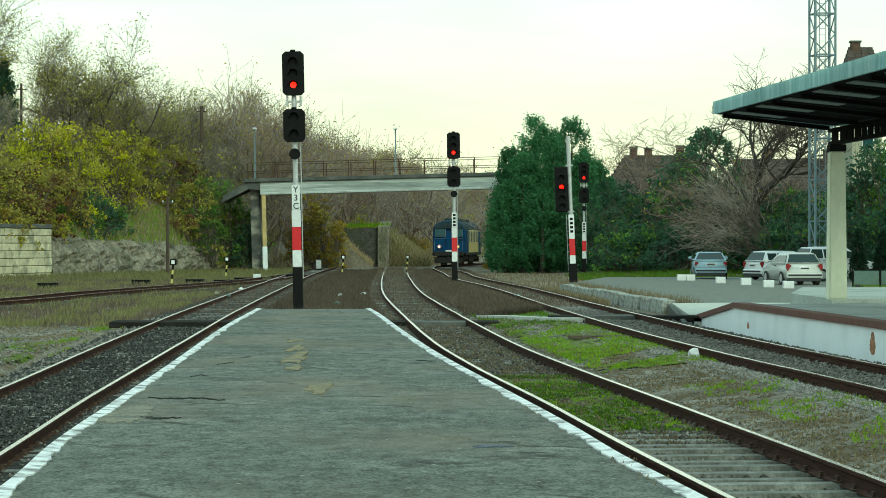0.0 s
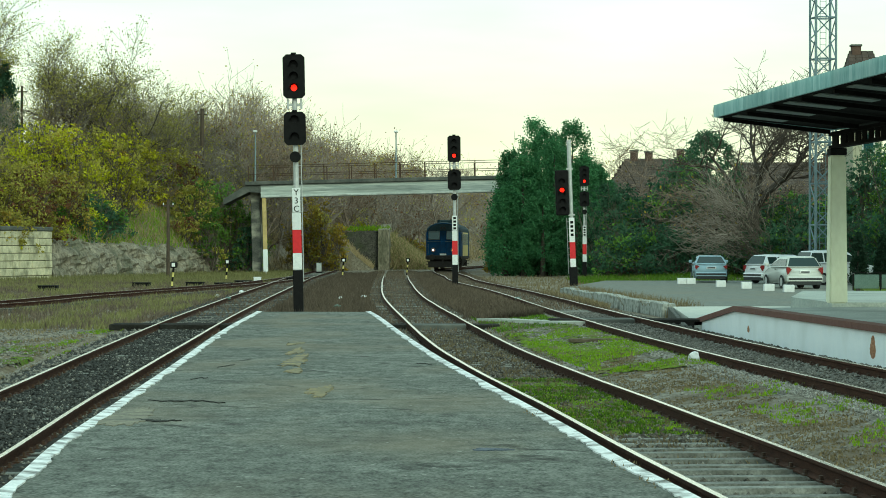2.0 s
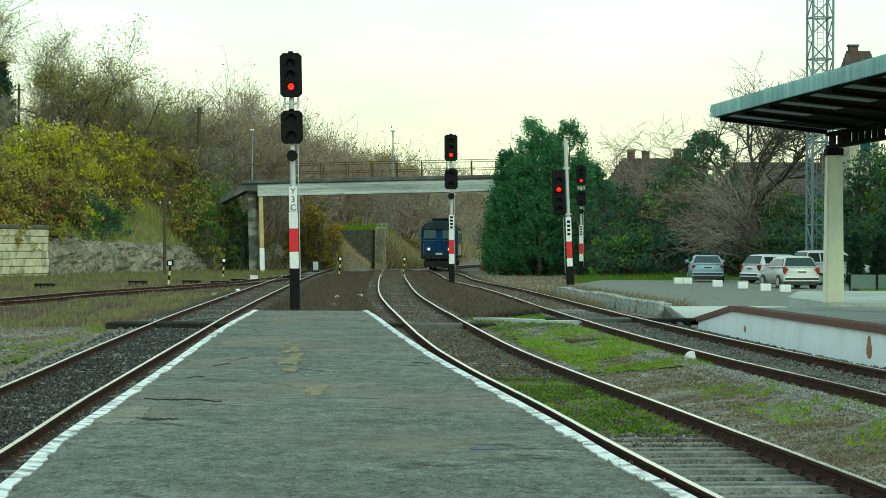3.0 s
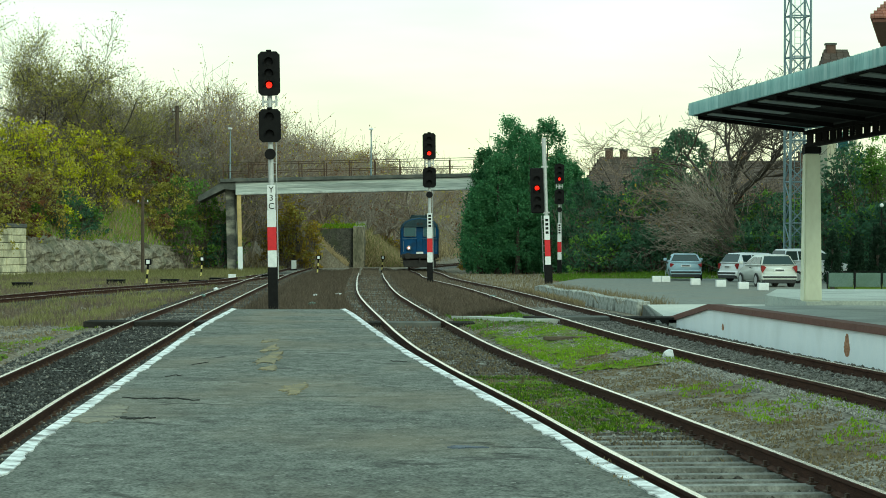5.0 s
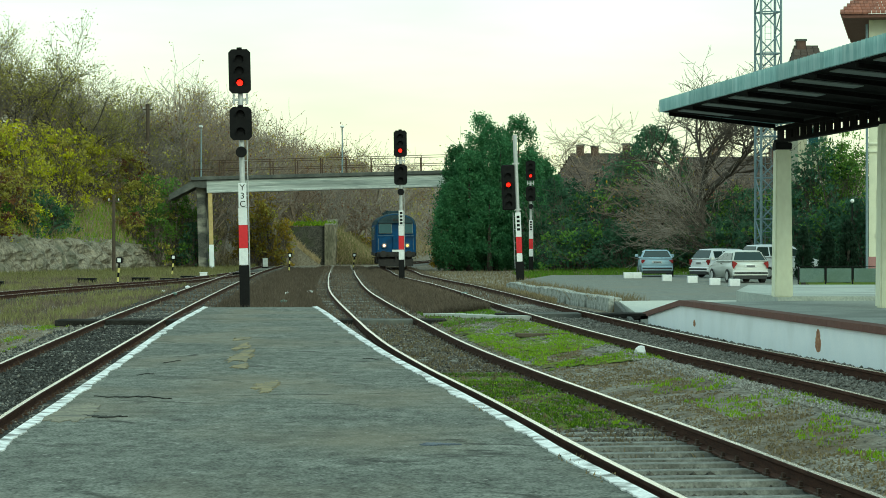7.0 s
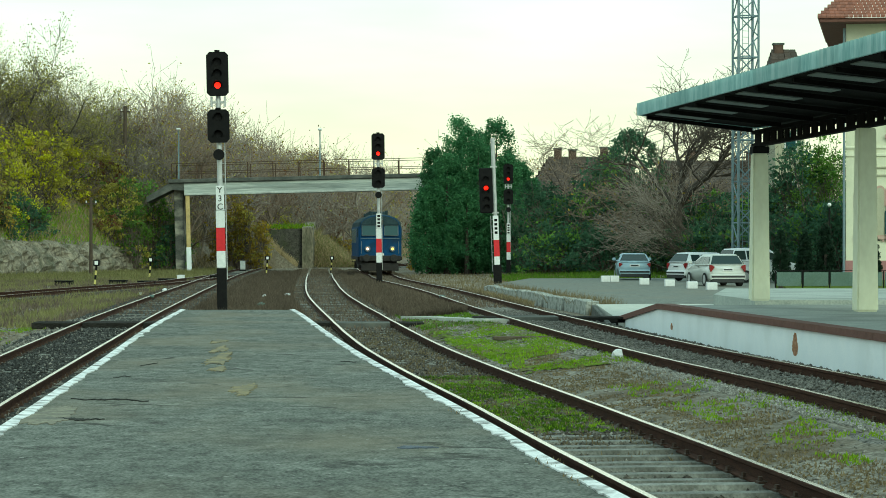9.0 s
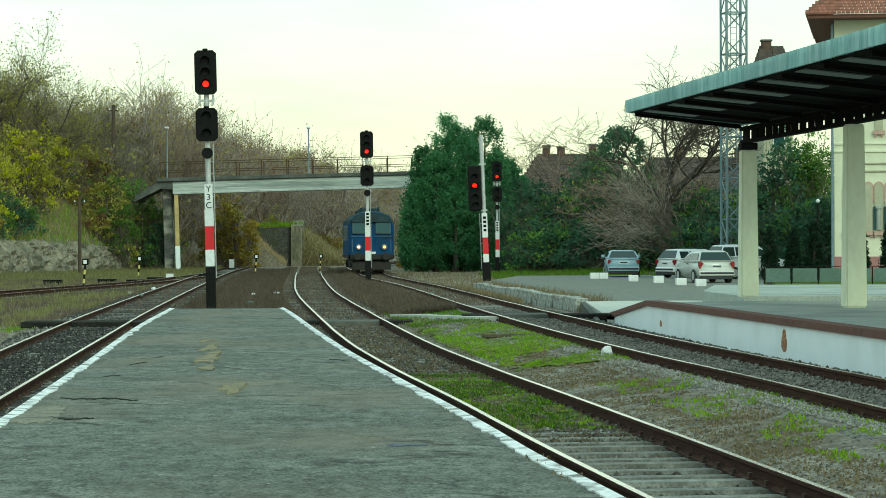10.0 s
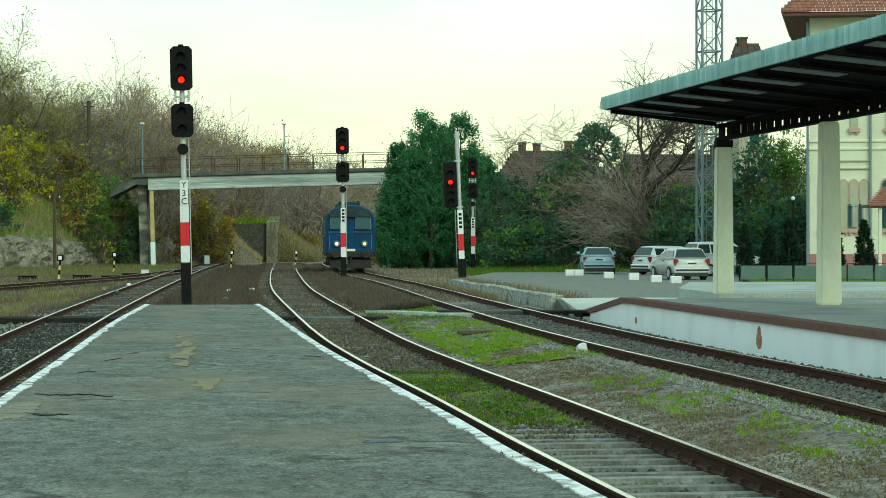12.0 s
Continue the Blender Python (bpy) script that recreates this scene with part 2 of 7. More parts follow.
def thing(name, x, y, z, rz=0, label="", category="", group="", kind=""):
    ob = new(name)
    ob.matrix_basis = pose(x, y, z, 0, 0, rz)
    return tagged(ob, label, category, group, kind)


def box(bm, x0, x1, y0, y1, z0, z1, bevel=0.0, mi=0, m=None):
    r = bmesh.ops.create_cube(bm, size=1.0)
    vs = r["verts"]
    for v in vs:
        v.co = Vector((x0 + (v.co.x + 0.5) * (x1 - x0), y0 + (v.co.y + 0.5) * (y1 - y0), z0 + (v.co.z + 0.5) * (z1 - z0)))
        if m is not None:
            v.co = m @ v.co
    fs = {f for v in vs for f in v.link_faces}
    for f in fs:
        f.material_index = mi
    if bevel:
        es = list({e for v in vs for e in v.link_edges})
        bmesh.ops.bevel(bm, geom=es, offset=bevel, segments=1, affect="EDGES")
    return vs


def B(*a, **k):
    bm = bmesh.new()
    box(bm, *a, **k)
    return bm


def rod(bm, p, q, r0, r1=None, seg=8, mi=0, caps=True):
    p, q = Vector(p), Vector(q)
    r1 = r0 if r1 is None else r1
    d = q - p
    m = Matrix.Translation((p + q) / 2) @ d.to_track_quat("Z", "Y").to_matrix().to_4x4()
    r = bmesh.ops.create_cone(bm, cap_ends=caps, segments=seg, radius1=r0, radius2=r1, depth=d.length, matrix=m)
    for f in {f for v in r["verts"] for f in v.link_faces}:
        f.material_index = mi


def prism(bm, outline, axis, a, b, mi=0):
    """Extrude a 2D outline along an axis from a to b. axis 'y': outline (x, z); 'x': (y, z); 'z': (x, y)."""
    def at(u, v, w):
        return {"y": (u, w, v), "x": (w, u, v), "z": (u, v, w)}[axis]
    lo = [bm.verts.new(at(u, v, a)) for u, v in outline]
    hi = [bm.verts.new(at(u, v, b)) for u, v in outline]
    n = len(outline)
    fs = [bm.faces.new(lo), bm.faces.new(list(reversed(hi)))]
    for i in range(n):
        fs.append(bm.faces.new((lo[i], hi[i], hi[(i + 1) % n], lo[(i + 1) % n])))
    for f in fs:
        f.material_index = mi
    bmesh.ops.recalc_face_normals(bm, faces=fs)


def curve_at(points, d):
    """Smooth interpolation (monotone in d) of (d, x) pairs."""
    n = len(points)
    if d <= points[0][0]:
        i = 0
    elif d >= points[-1][0]:
        i = n - 2
    else:
        i = max(k for k in range(n - 1) if points[k][0] <= d)
    def tan(k):
        if k == 0:
            return (points[1][1] - points[0][1]) / (points[1][0] - points[0][0])
        if k == n - 1:
            return (points[-1][1] - points[-2][1]) / (points[-1][0] - points[-2][0])
        return (points[k + 1][1] - points[k - 1][1]) / (points[k + 1][0] - points[k - 1][0])
    (d0, x0), (d1, x1) = points[i], points[i + 1]
    if d <= points[0][0]:
        return x0 + tan(0) * (d - d0)
    if d >= points[-1][0]:
        return x1 + tan(n - 1) * (d - d1)
    h = d1 - d0
    t = (d - d0) / h
    return (x0 * (2 * t**3 - 3 * t**2 + 1) + h * tan(i) * (t**3 - 2 * t**2 + t) + x1 * (-2 * t**3 + 3 * t**2) + h * tan(i + 1) * (t**3 - t**2))


# Centre lines of the tracks (distance, x) and rail-head heights (distance, z).
TRACK_MID = [(5, 4.25), (18.8, 2.94), (28.6, 2.12), (45.4, 0.77), (70.8, -0.5), (94.4, -1.5), (121, -2.23), (157, -3.0), (220, -4.0), (330, -3.0)]
TRACK_LEFT = [(5, -4.4), (25.6, -5.28), (36.2, -5.72), (50.5, -6.0), (70, -6.6), (94.4, -7.29), (120, -7.95), (160, -8.9), (220, -9.5)]
TRACK_RIGHT = [(5, 7.6), (29.2, 5.96), (43.4, 4.87), (64.5, 3.91), (106, 2.75), (128, 1.7), (144, 1.08), (160, 0.8), (177, 0.28), (190, 0.03), (200, 0.05), (212, 0.55), (228, 2.1), (250, 5.2), (290, 13.0), (330, 23)]
TRACK_FAR = [(60, -19.5), (84.9, -14.9), (97.6, -13.9), (110, -12.3), (127, -10.2), (160, -8.7)]
Z_MID = [(5, 0), (300, 0)]
Z_LEFT = [(5, -0.22), (36, -0.2), (50, -0.06), (70, 0), (200, 0)]
Z_RIGHT = [(5, 0.2), (64, 0.18), (110, 0.05), (145, 0), (300, 0)]
Z_FAR = [(60, 0), (200, 0)]


def step(e0, e1, v):
    t = min(max((v - e0) / (e1 - e0), 0), 1)
    return t * t * (3 - 2 * t)


def hill_side(x, y):
    """Distance to the left of the foot of the retaining wall."""
    ax, ay, bx, by = -27.6, 153.0, -20.6, 183.0
    ux, uy = bx - ax, by - ay
    n = math.hypot(ux, uy)
    return (-(x - ax) * uy + (y - ay) * ux) / n


def ground_z(x, y):
    z = -0.26 + 0.05 * noise.noise(Vector((x * 0.4, y * 0.25, 0)))
    if 4 < y < 200 and -12 < x < 12:
        for path, zs in ((TRACK_MID, Z_MID), (TRACK_LEFT, Z_LEFT), (TRACK_RIGHT, Z_RIGHT)):
            if abs(x - curve_at(path, y)) < 2.0:
                z = min(z, curve_at(zs, y) - 0.34)
    s = hill_side(x, y)
    if s > 0.5 and y > 110:
        z += step(0.5, 1.2, s) * 2.3 + 0.8 * min(max(s - 1, 0), 8) + 0.12 * min(max(s - 9, 0), 30)
        z = -0.26 + (z + 0.26) * (1 - 0.55 * step(200, 240, y)) + 0.5 * noise.noise(Vector((x * 0.12, y * 0.12, 3)))
    if x > 8 and y > 135:
        z += 0.05 * (min(x, 45) - 8) * step(135, 160, y)
    if y > 235:
        z += step(235, 300, y) * 6.0 * (1 - 0.8 * math.exp(-((x - curve_at(TRACK_RIGHT, min(y, 330))) / 14) ** 2))
    return z


# ---- ground ----
def build_ground():
    xs = sorted({*np.linspace(-70, -12, 60).tolist(), *np.linspace(-12, 14, 80).tolist(), *np.linspace(14, 60, 30).tolist(), *(-4000, -1500, -600, -250, -120, 100, 200, 600, 1500, 4000)})
    ys = sorted({*np.linspace(3, 130, 130).tolist(), *np.linspace(130, 330, 120).tolist(), *(-4000, -1000, -200, -40, 370, 450, 700, 1500, 4500)})
    verts = [(x, y, ground_z(x, y)) for y in ys for x in xs]
    w = len(xs)
    faces = [(j * w + i, j * w + i + 1, (j + 1) * w + i + 1, (j + 1) * w + i) for j in range(len(ys) - 1) for i in range(w - 1)]
    ob = mesh_from("ground", verts, faces, GROUND)
    for p in ob.data.polygons:
        p.use_smooth = True
    tagged(ob, "brown dirt and gravel ground of a railway yard", "ground", kind="structure")


build_ground()

# ---- tracks ----
RAIL_PROFILE = [(-0.031, 0.0), (0.031, 0.0), (0.036, -0.008), (0.036, -0.035), (0.012, -0.05), (0.012, -0.13), (0.07, -0.15), (0.07, -0.165), (-0.07, -0.165), (-0.07, -0.15), (-0.012, -0.13), (-0.012, -0.05), (-0.036, -0.035), (-0.036, -0.008)]


def heading(path, d):
    return math.atan2(-(curve_at(path, d + 1) - curve_at(path, d - 1)), 2)


def sweep_rail(name, path, zs, off, d0, d1, parent, label):
    bm = bmesh.new()
    rings = []
    d = d0
    while d <= d1 + 1e-6:
        x, z, a = curve_at(path, d), curve_at(zs, d), heading(path, d)
        wob = 0.012 * noise.noise(Vector((d * 0.15, off, 1)))
        rings.append([bm.verts.new((x + (off + u + wob) * math.cos(a), d + (off + u) * math.sin(a), z + v + 0.5 * wob)) for u, v in RAIL_PROFILE])
        d += 1.0 if d < 69.5 else 2.0
    n = len(RAIL_PROFILE)
    for r, q in zip(rings, rings[1:]):
        for i in range(n):
            f = bm.faces.new((r[i], q[i], q[(i + 1) % n], r[(i + 1) % n]))
            f.material_index = 1 if i == 0 else 0
    bmesh.ops.recalc_face_normals(bm, faces=bm.faces[:])
    return part(name, bm, [RAIL_SIDE, RAIL_TOP], parent, label)


def ballast_bed(path, zs, d0, d1, half, parent, bare, mat, cover=0.15):
    verts, faces = [], []
    cols = [-half - 1.1, -half - 0.5, -half, -half * 0.6, -0.72, -0.3, 0.3, 0.72, half * 0.6, half, half + 0.5, half + 1.1]
    ds = np.arange(d0, d1 + 0.1, 0.8)
    for d in ds:
        x, z, a = curve_at(path, d), curve_at(zs, d), heading(path, d)
        for k, u in enumerate(cols):
            drop = 0.85 if k in (0, len(cols) - 1) else 0.36 if k in (1, len(cols) - 2) else bare + (cover - bare) * step(24.5, 27.5, d)
            verts.append((x + u * math.cos(a), d + u * math.sin(a), z - drop + 0.035 * noise.noise(Vector((u * 3, d * 1.7, 5)))))
    w = len(cols)
    faces = [(j * w + i, j * w + i + 1, (j + 1) * w + i + 1, (j + 1) * w + i) for j in range(len(ds) - 1) for i in range(w - 1)]
    return tagged(mesh_from("ballast_bed", verts, faces, mat, parent), kind="stuff")


def sleeper_mesh():
    bm = bmesh.new()
    prism(bm, [(-0.13, -0.12), (-0.11, 0.02), (0.11, 0.02), (0.13, -0.12)], "x", -1.25, 1.25)
    me = bpy.data.meshes.new("sleeper")
    bm.to_mesh(me)
    bm.free()
    me.materials.append(SLEEPER)
    return me


def clip_mesh():
    bm = bmesh.new()
    box(bm, -0.09, 0.09, -0.07, 0.07, -0.01, 0.02)
    box(bm, -0.075, -0.045, -0.03, 0.03, 0.02, 0.06)
    box(bm, 0.045, 0.075, -0.03, 0.03, 0.02, 0.06)
    me = bpy.data.meshes.new("rail_clip")
    bm.to_mesh(me)
    bm.free()
    me.materials.append(IRON)
    return me


def build_track(path, zs, d0, d1, near, label, mat, bare=0.15):
    t = thing("railway_track", 0, 0, 0, label=label, category="railway track", group="tracks of the yard", kind="structure")
    for off in (-0.7535, 0.7535):
        sweep_rail("rail", path, zs, off, d0, d1, t, "rusty steel rail with polished head")
    ballast_bed(path, zs, d0, d1, 1.5, t, bare, mat)
    d, me, cm, bm_far = d0, sleeper_mesh(), clip_mesh(), bmesh.new()
    rng = random.Random(7)
    while d < d1:
        x, z, a = curve_at(path, d), curve_at(zs, d), heading(path, d)
        m = pose(x, d, z - 0.172 + rng.uniform(-0.012, 0.012), 0, 0, math.degrees(a) + rng.uniform(-0.7, 0.7))
        if d < near:
            s = new("sleeper", me)
            s.parent, s.matrix_basis = t, m
            for off in (-0.7535, 0.7535):
                c = new("rail_clip", cm)
                c.parent, c.matrix_basis = t, m @ Matrix.Translation((off, 0, 0.02))
        else:
            box(bm_far, -1.25, 1.25, -0.12, 0.12, -0.1, 0.02, m=m)
        d += 0.6
    tagged(part("far_sleepers", bm_far, SLEEPER, t), kind="stuff")
    return t


build_track(TRACK_MID, Z_MID, -8, 163, 64, "curving main track with rusty rails and concrete sleepers", BALLAST_MID, 0.205)
build_track(TRACK_LEFT, Z_LEFT, -8, 200, 64, "track beside the island platform with dark ballast", BALLAST)
build_track(TRACK_RIGHT, Z_RIGHT, -8, 318, 72, "track along the station platform on grey ballast", BALLAST_BROWN)
build_track(TRACK_FAR, Z_FAR, 62, 156, 70, "far siding crossing the yard with shiny rails", BALLAST_MID)


# ---- gravel verge filled up between the two right-hand tracks ----
def verge_z(x, d):
    a, b = curve_at(TRACK_MID, d) + 1.0, curve_at(TRACK_RIGHT, d) - 1.0
    if not (6 < d < 74) or not a < x < b:
        return -9.0
    u = (x - a) / (b - a)
    side = min(u, 1 - u)
    return -0.145 + 0.225 * u + 0.03 * step(0, 0.2, side) + 0.02 * noise.noise(Vector((x * 1.2, d * 0.7, 6))) - 0.25 * step(70, 74, d)


VERGE = material("pale_gravel_and_soil", (0.058, 0.052, 0.041), (0.36, 0.338, 0.288), 0.95, 5, 22, 1.0, stain=(0.112, 0.086, 0.057), stain_scale=0.6, amount=0.8, spec=0.05)


def build_verge():
    verts, nx = [], 28
    ds = np.arange(6.2, 73.9, 0.5)
    for d in ds:
        a, b = curve_at(TRACK_MID, d) + 1.001, curve_at(TRACK_RIGHT, d) - 1.001
        for i in range(nx + 1):
            x = a + (b - a) * i / nx
            verts.append((x, d, verge_z(x, d)))
    w = nx + 1
    faces = [(j * w + i, j * w + i + 1, (j + 1) * w + i + 1, (j + 1) * w + i) for j in range(len(ds) - 1) for i in range(nx)]
    tagged(mesh_from("verge", verts, faces, VERGE), "pale gravel and brown soil between the tracks", "verge", kind="structure")


build_verge()


# ---- island platform ----
EDGE_L = [(6, -2.5), (15.6, -2.77), (19.2, -2.99), (23.7, -3.16), (31, -3.43), (46, -4.02), (57.8, -4.33), (70, -4.7)]
EDGE_R = [(6, 2.35), (15.1, 1.56), (17.9, 1.29), (20.8, 1.08), (23.8, 0.83), (28.1, 0.46), (34.4, -0.065), (43.5, -0.71), (53.9, -1.39), (58.8, -1.76), (70, -2.6)]
PLAT_Z, PLAT_END = 0.38, 58.3


def build_platform():
    ds = [*np.arange(-6, PLAT_END, 1.0).tolist(), PLAT_END]
    verts, faces = [], []
    n = 13
    for d in ds:
        l, r = curve_at(EDGE_L, d), curve_at(EDGE_R, d)
        verts.append((l, d, -0.5))
        for k in range(n):
            u = k / (n - 1)
            x = l + (r - l) * u
            verts.append((x, d, PLAT_Z + (0.004 * noise.noise(Vector((x * 0.8, d * 0.5, 2))) if 0 < k < n - 1 else 0)))
        verts.append((r, d, -0.5))
    w = n + 2
    faces = [(j * w + i, j * w + i + 1, (j + 1) * w + i + 1, (j + 1) * w + i) for j in range(len(ds) - 1) for i in range(w - 1)]
    last = (len(ds) - 1) * w
    faces.append(tuple(range(last + w - 1, last - 1, -1)))
    p = mesh_from("platform", verts, faces, ASPHALT)
    tagged(p, "grey worn asphalt island platform with white painted edges", "platform", kind="structure")
    rng = random.Random(3)
    for path, side, wid in ((EDGE_L, 1, 0.1), (EDGE_R, -1, 0.1)):
        d = 8.0
        while d < PLAT_END - 0.2:
            ln = min(rng.uniform(0.9, 1.5), PLAT_END - d)
            bm = bmesh.new()
            k = 14
            top, inner = [], []
            for i in range(k + 1):
                q = d + ln * i / k
                x = curve_at(path, q) - side * 0.015
                top.append(bm.verts.new((x, q, PLAT_Z + 0.02)))
                rag = 0.05 * noise.noise(Vector((q * 0.9, side * 7, 1))) + 0.025 * noise.noise(Vector((q * 3.0, side * 7, 2))) + rng.uniform(-0.008, 0.008)
                inner.append(bm.verts.new((x + side * (wid + rag), q, PLAT_Z + 0.012)))
            face = [bm.verts.new((v.co.x, v.co.y, PLAT_Z - 0.1)) for v in top]
            low = [bm.verts.new((v.co.x, v.co.y, PLAT_Z - 0.03)) for v in inner]
            for i in range(k):
                bm.faces.new((top[i], top[i + 1], inner[i + 1], inner[i]))
                bm.faces.new((face[i], face[i + 1], top[i + 1], top[i]))
                bm.faces.new((inner[i], inner[i + 1], low[i + 1], low[i]))
            bmesh.ops.recalc_face_normals(bm, faces=bm.faces[:])
            part("edge_stone", bm, PAINT, p)
            d += ln + 0.012
    return p


island = build_platform()


# ---- station platform with ramp ----
def sp_edge(d):
    """Edge of the station platform at distance d."""
    return 7.3 - 0.0635 * (d - 44)


SP_Z = 0.57


def build_station_platform():
    bm = bmesh.new()
    ds = [-5, 20, 40, 50, 55.9, 61.5]
    zs = [SP_Z] * 5 + [0.1]
    rows = []
    for d, z in zip(ds, zs):
        e = sp_edge(d)
        rows.append([bm.verts.new((e + 0.02, d, -0.3)), bm.verts.new((e + 0.02, d, z - 0.02)), bm.verts.new((e + 3, d, z)), bm.verts.new((40, d, z)), bm.verts.new((40, d, -0.3))])
    for r, q in zip(rows, rows[1:]):
        for i in range(4):
            f = bm.faces.new((r[i], r[i + 1], q[i + 1], q[i]))
            f.material_index = 1 if i == 0 else 0
    bm.faces.new(list(reversed(rows[-1])))
    bmesh.ops.recalc_face_normals(bm, faces=bm.faces[:])
    p = part("station_platform", bm, [PALE_CONC, WHITEWASH])
    tagged(p, "raised station platform with whitewashed wall and brown coping", "platform", kind="structure")
    spans = [(20 + 2.2 * i, min(20 + 2.2 * (i + 1), 55.9)) for i in range(17)] + [(55.9, 58.6), (58.6, 61.4)]
    for a, b in spans:
        if b <= a:
            continue
        bm = bmesh.new()
        za = SP_Z if a <= 55.9 else SP_Z - (a - 55.9) / 5.6 * 0.47
        zb = SP_Z if b <= 55.9 else SP_Z - (b - 55.9) / 5.6 * 0.47
        vs = []
        for d, z in ((a, za), (b - 0.01, zb)):
            e = sp_edge(d)
            vs.append([bm.verts.new(c) for c in ((e - 0.03, d, z - 0.1), (e - 0.03, d, z + 0.02), (e + 0.32, d, z + 0.02), (e + 0.32, d, z - 0.05))])
        for i in range(4):
            bm.faces.new((vs[0][i], vs[0][(i + 1) % 4], vs[1][(i + 1) % 4], vs[1][i]))
        bm.faces.new(vs[0]), bm.faces.new(list(reversed(vs[1])))
        bmesh.ops.recalc_face_normals(bm, faces=bm.faces[:])
        part("coping_stone", bm, BROWN, p)
    return p


build_station_platform()


# ---- forecourt, old low platform edge and crossing ----
def slab(name, outline, z, thick, mat, label, category):
    bm = bmesh.new()
    prism(bm, outline, "z", z - thick, z)
    return tagged(part(name, bm, mat), label, category, kind="structure")


slab("car_park", [(5.3, 104), (6.9, 76), (9.0, 70), (40, 70), (40, 142), (9, 138), (6, 118)], 0.02, 0.5, LOT, "grey asphalt station car park", "car park")
slab("concrete_apron", [(6.1, 60.4), (6.42, 60.4), (6.4, 61.62), (40, 61.62), (40, 74), (8.8, 76), (6.95, 75.4)], 0.1, 0.5, WORN_SLAB, "pale concrete apron below the platform ramp", "pavement")


WEATHERED = material("weathered_whitewashed_concrete", (0.16, 0.17, 0.155), (0.56, 0.58, 0.55), 0.95, 2.2, 12, 0.5, stain=(0.10, 0.10, 0.085), stain_scale=1.5, amount=0.8, spec=0.1)


def build_low_edge():
    t = thing("old_platform_edge", 0, 0, 0, label="low weathered edge wall of concrete blocks", category="low wall", kind="structure")
    d, rng = 76.2, random.Random(5)
    while d < 106:
        x0 = 6.9 + (d - 76) * (5.2 - 6.9) / 30
        bm = bmesh.new()
        box(bm, -0.2, 0.22, 0.0, 1.28, -0.5, 0.17 + rng.uniform(-0.03, 0.03), 0.025)
        b = part("block", bm, WEATHERED, t)
        b.matrix_basis = pose(x0 + rng.uniform(-0.03, 0.03), d, 0, 0, 0, 3.2 + rng.uniform(-1, 1))
        d += 1.31
    w = part("ramp_kerb", B(-0.12, 0.0, -8.7, 8.7, -0.45, 0.085, bevel=0.015), DARK_CONC, t, "dark worn kerb along the apron")
    w.matrix_basis = pose(6.33, 66.8, 0, 0, 0, -4)


build_low_edge()


BOARD = material("oily_dark_timber", (0.010, 0.010, 0.009), (0.04, 0.038, 0.034), 0.95, 6, 40, 0.4, stretch=(0.3, 1, 1), spec=0.05)


def build_crossing():
    t = thing("track_crossing", 0, 0, 0, label="worn board and concrete crossing over the tracks", category="crossing", kind="structure")
    def strip(x0, x1, d, wid, z, mat, label, slope=0.0):
        bm = bmesh.new()
        box(bm, x0, x1, -wid / 2, wid / 2, -0.15, 0.0, 0.015)
        o = part("crossing_slab", bm, mat, t, label)
        o.matrix_basis = pose(0, d, z, 0, 0, slope)
    c = curve_at(TRACK_LEFT, 62)
    strip(c - 1.9, c - 0.83, 62, 1.3, -0.02, BOARD, "dark worn crossing board")
    strip(c - 0.66, c + 0.66, 62, 1.3, -0.02, BOARD, "dark worn crossing board")
    strip(c + 0.83, c + 1.9, 62, 1.3, -0.02, BOARD, "dark worn crossing board")
    c = curve_at(TRACK_MID, 62)
    strip(c - 1.3, c - 0.83, 62, 1.2, -0.02, BOARD, "dark worn crossing board")
    strip(c - 0.66, c + 0.66, 62, 1.2, -0.02, DARK_CONC, "worn grey crossing slab")
    strip(c + 0.83, c + 1.5, 62, 1.2, -0.02, BOARD, "dark worn crossing board")
    # pale slabs laid on a slant across the verge
    p, q, half = Vector((1.3, 66.6, 0.0)), Vector((3.2, 58.7, 0.15)), 0.42
    side = (q - p).cross(Vector((0, 0, 1))).normalized() * half
    for i in range(5):
        bm = bmesh.new()
        a, e = p + (q - p) * (i / 5), p + (q - p) * ((i + 0.985) / 5)
        top = [bm.verts.new(v) for v in (a - side, a + side, e + side, e - side)]
        low = [bm.verts.new(v.co - Vector((0, 0, 0.16))) for v in top]
        bm.faces.new(top), bm.faces.new(low[::-1])
        for k in range(4):
            bm.faces.new((top[k], low[k], low[(k + 1) % 4], top[(k + 1) % 4]))
        bmesh.ops.recalc_face_normals(bm, faces=bm.faces[:])
        part("crossing_slab", bm, WORN_SLAB, t, "pale concrete crossing slab")
    c = curve_at(TRACK_RIGHT, 62)
    strip(c - 0.66, c + 0.66, 61, 1.2, 0.16, DARK_CONC, "worn grey crossing slab")
    strip(c - 1.4, c - 0.83, 61, 1.2, 0.15, BOARD, "dark worn crossing board")
    strip(c + 0.83, c + 2.3, 61, 1.2, 0.15, BOARD, "dark worn crossing board")


build_crossing()


# ---- station canopy ----
CAN_TURN = math.degrees(math.atan(0.0645))


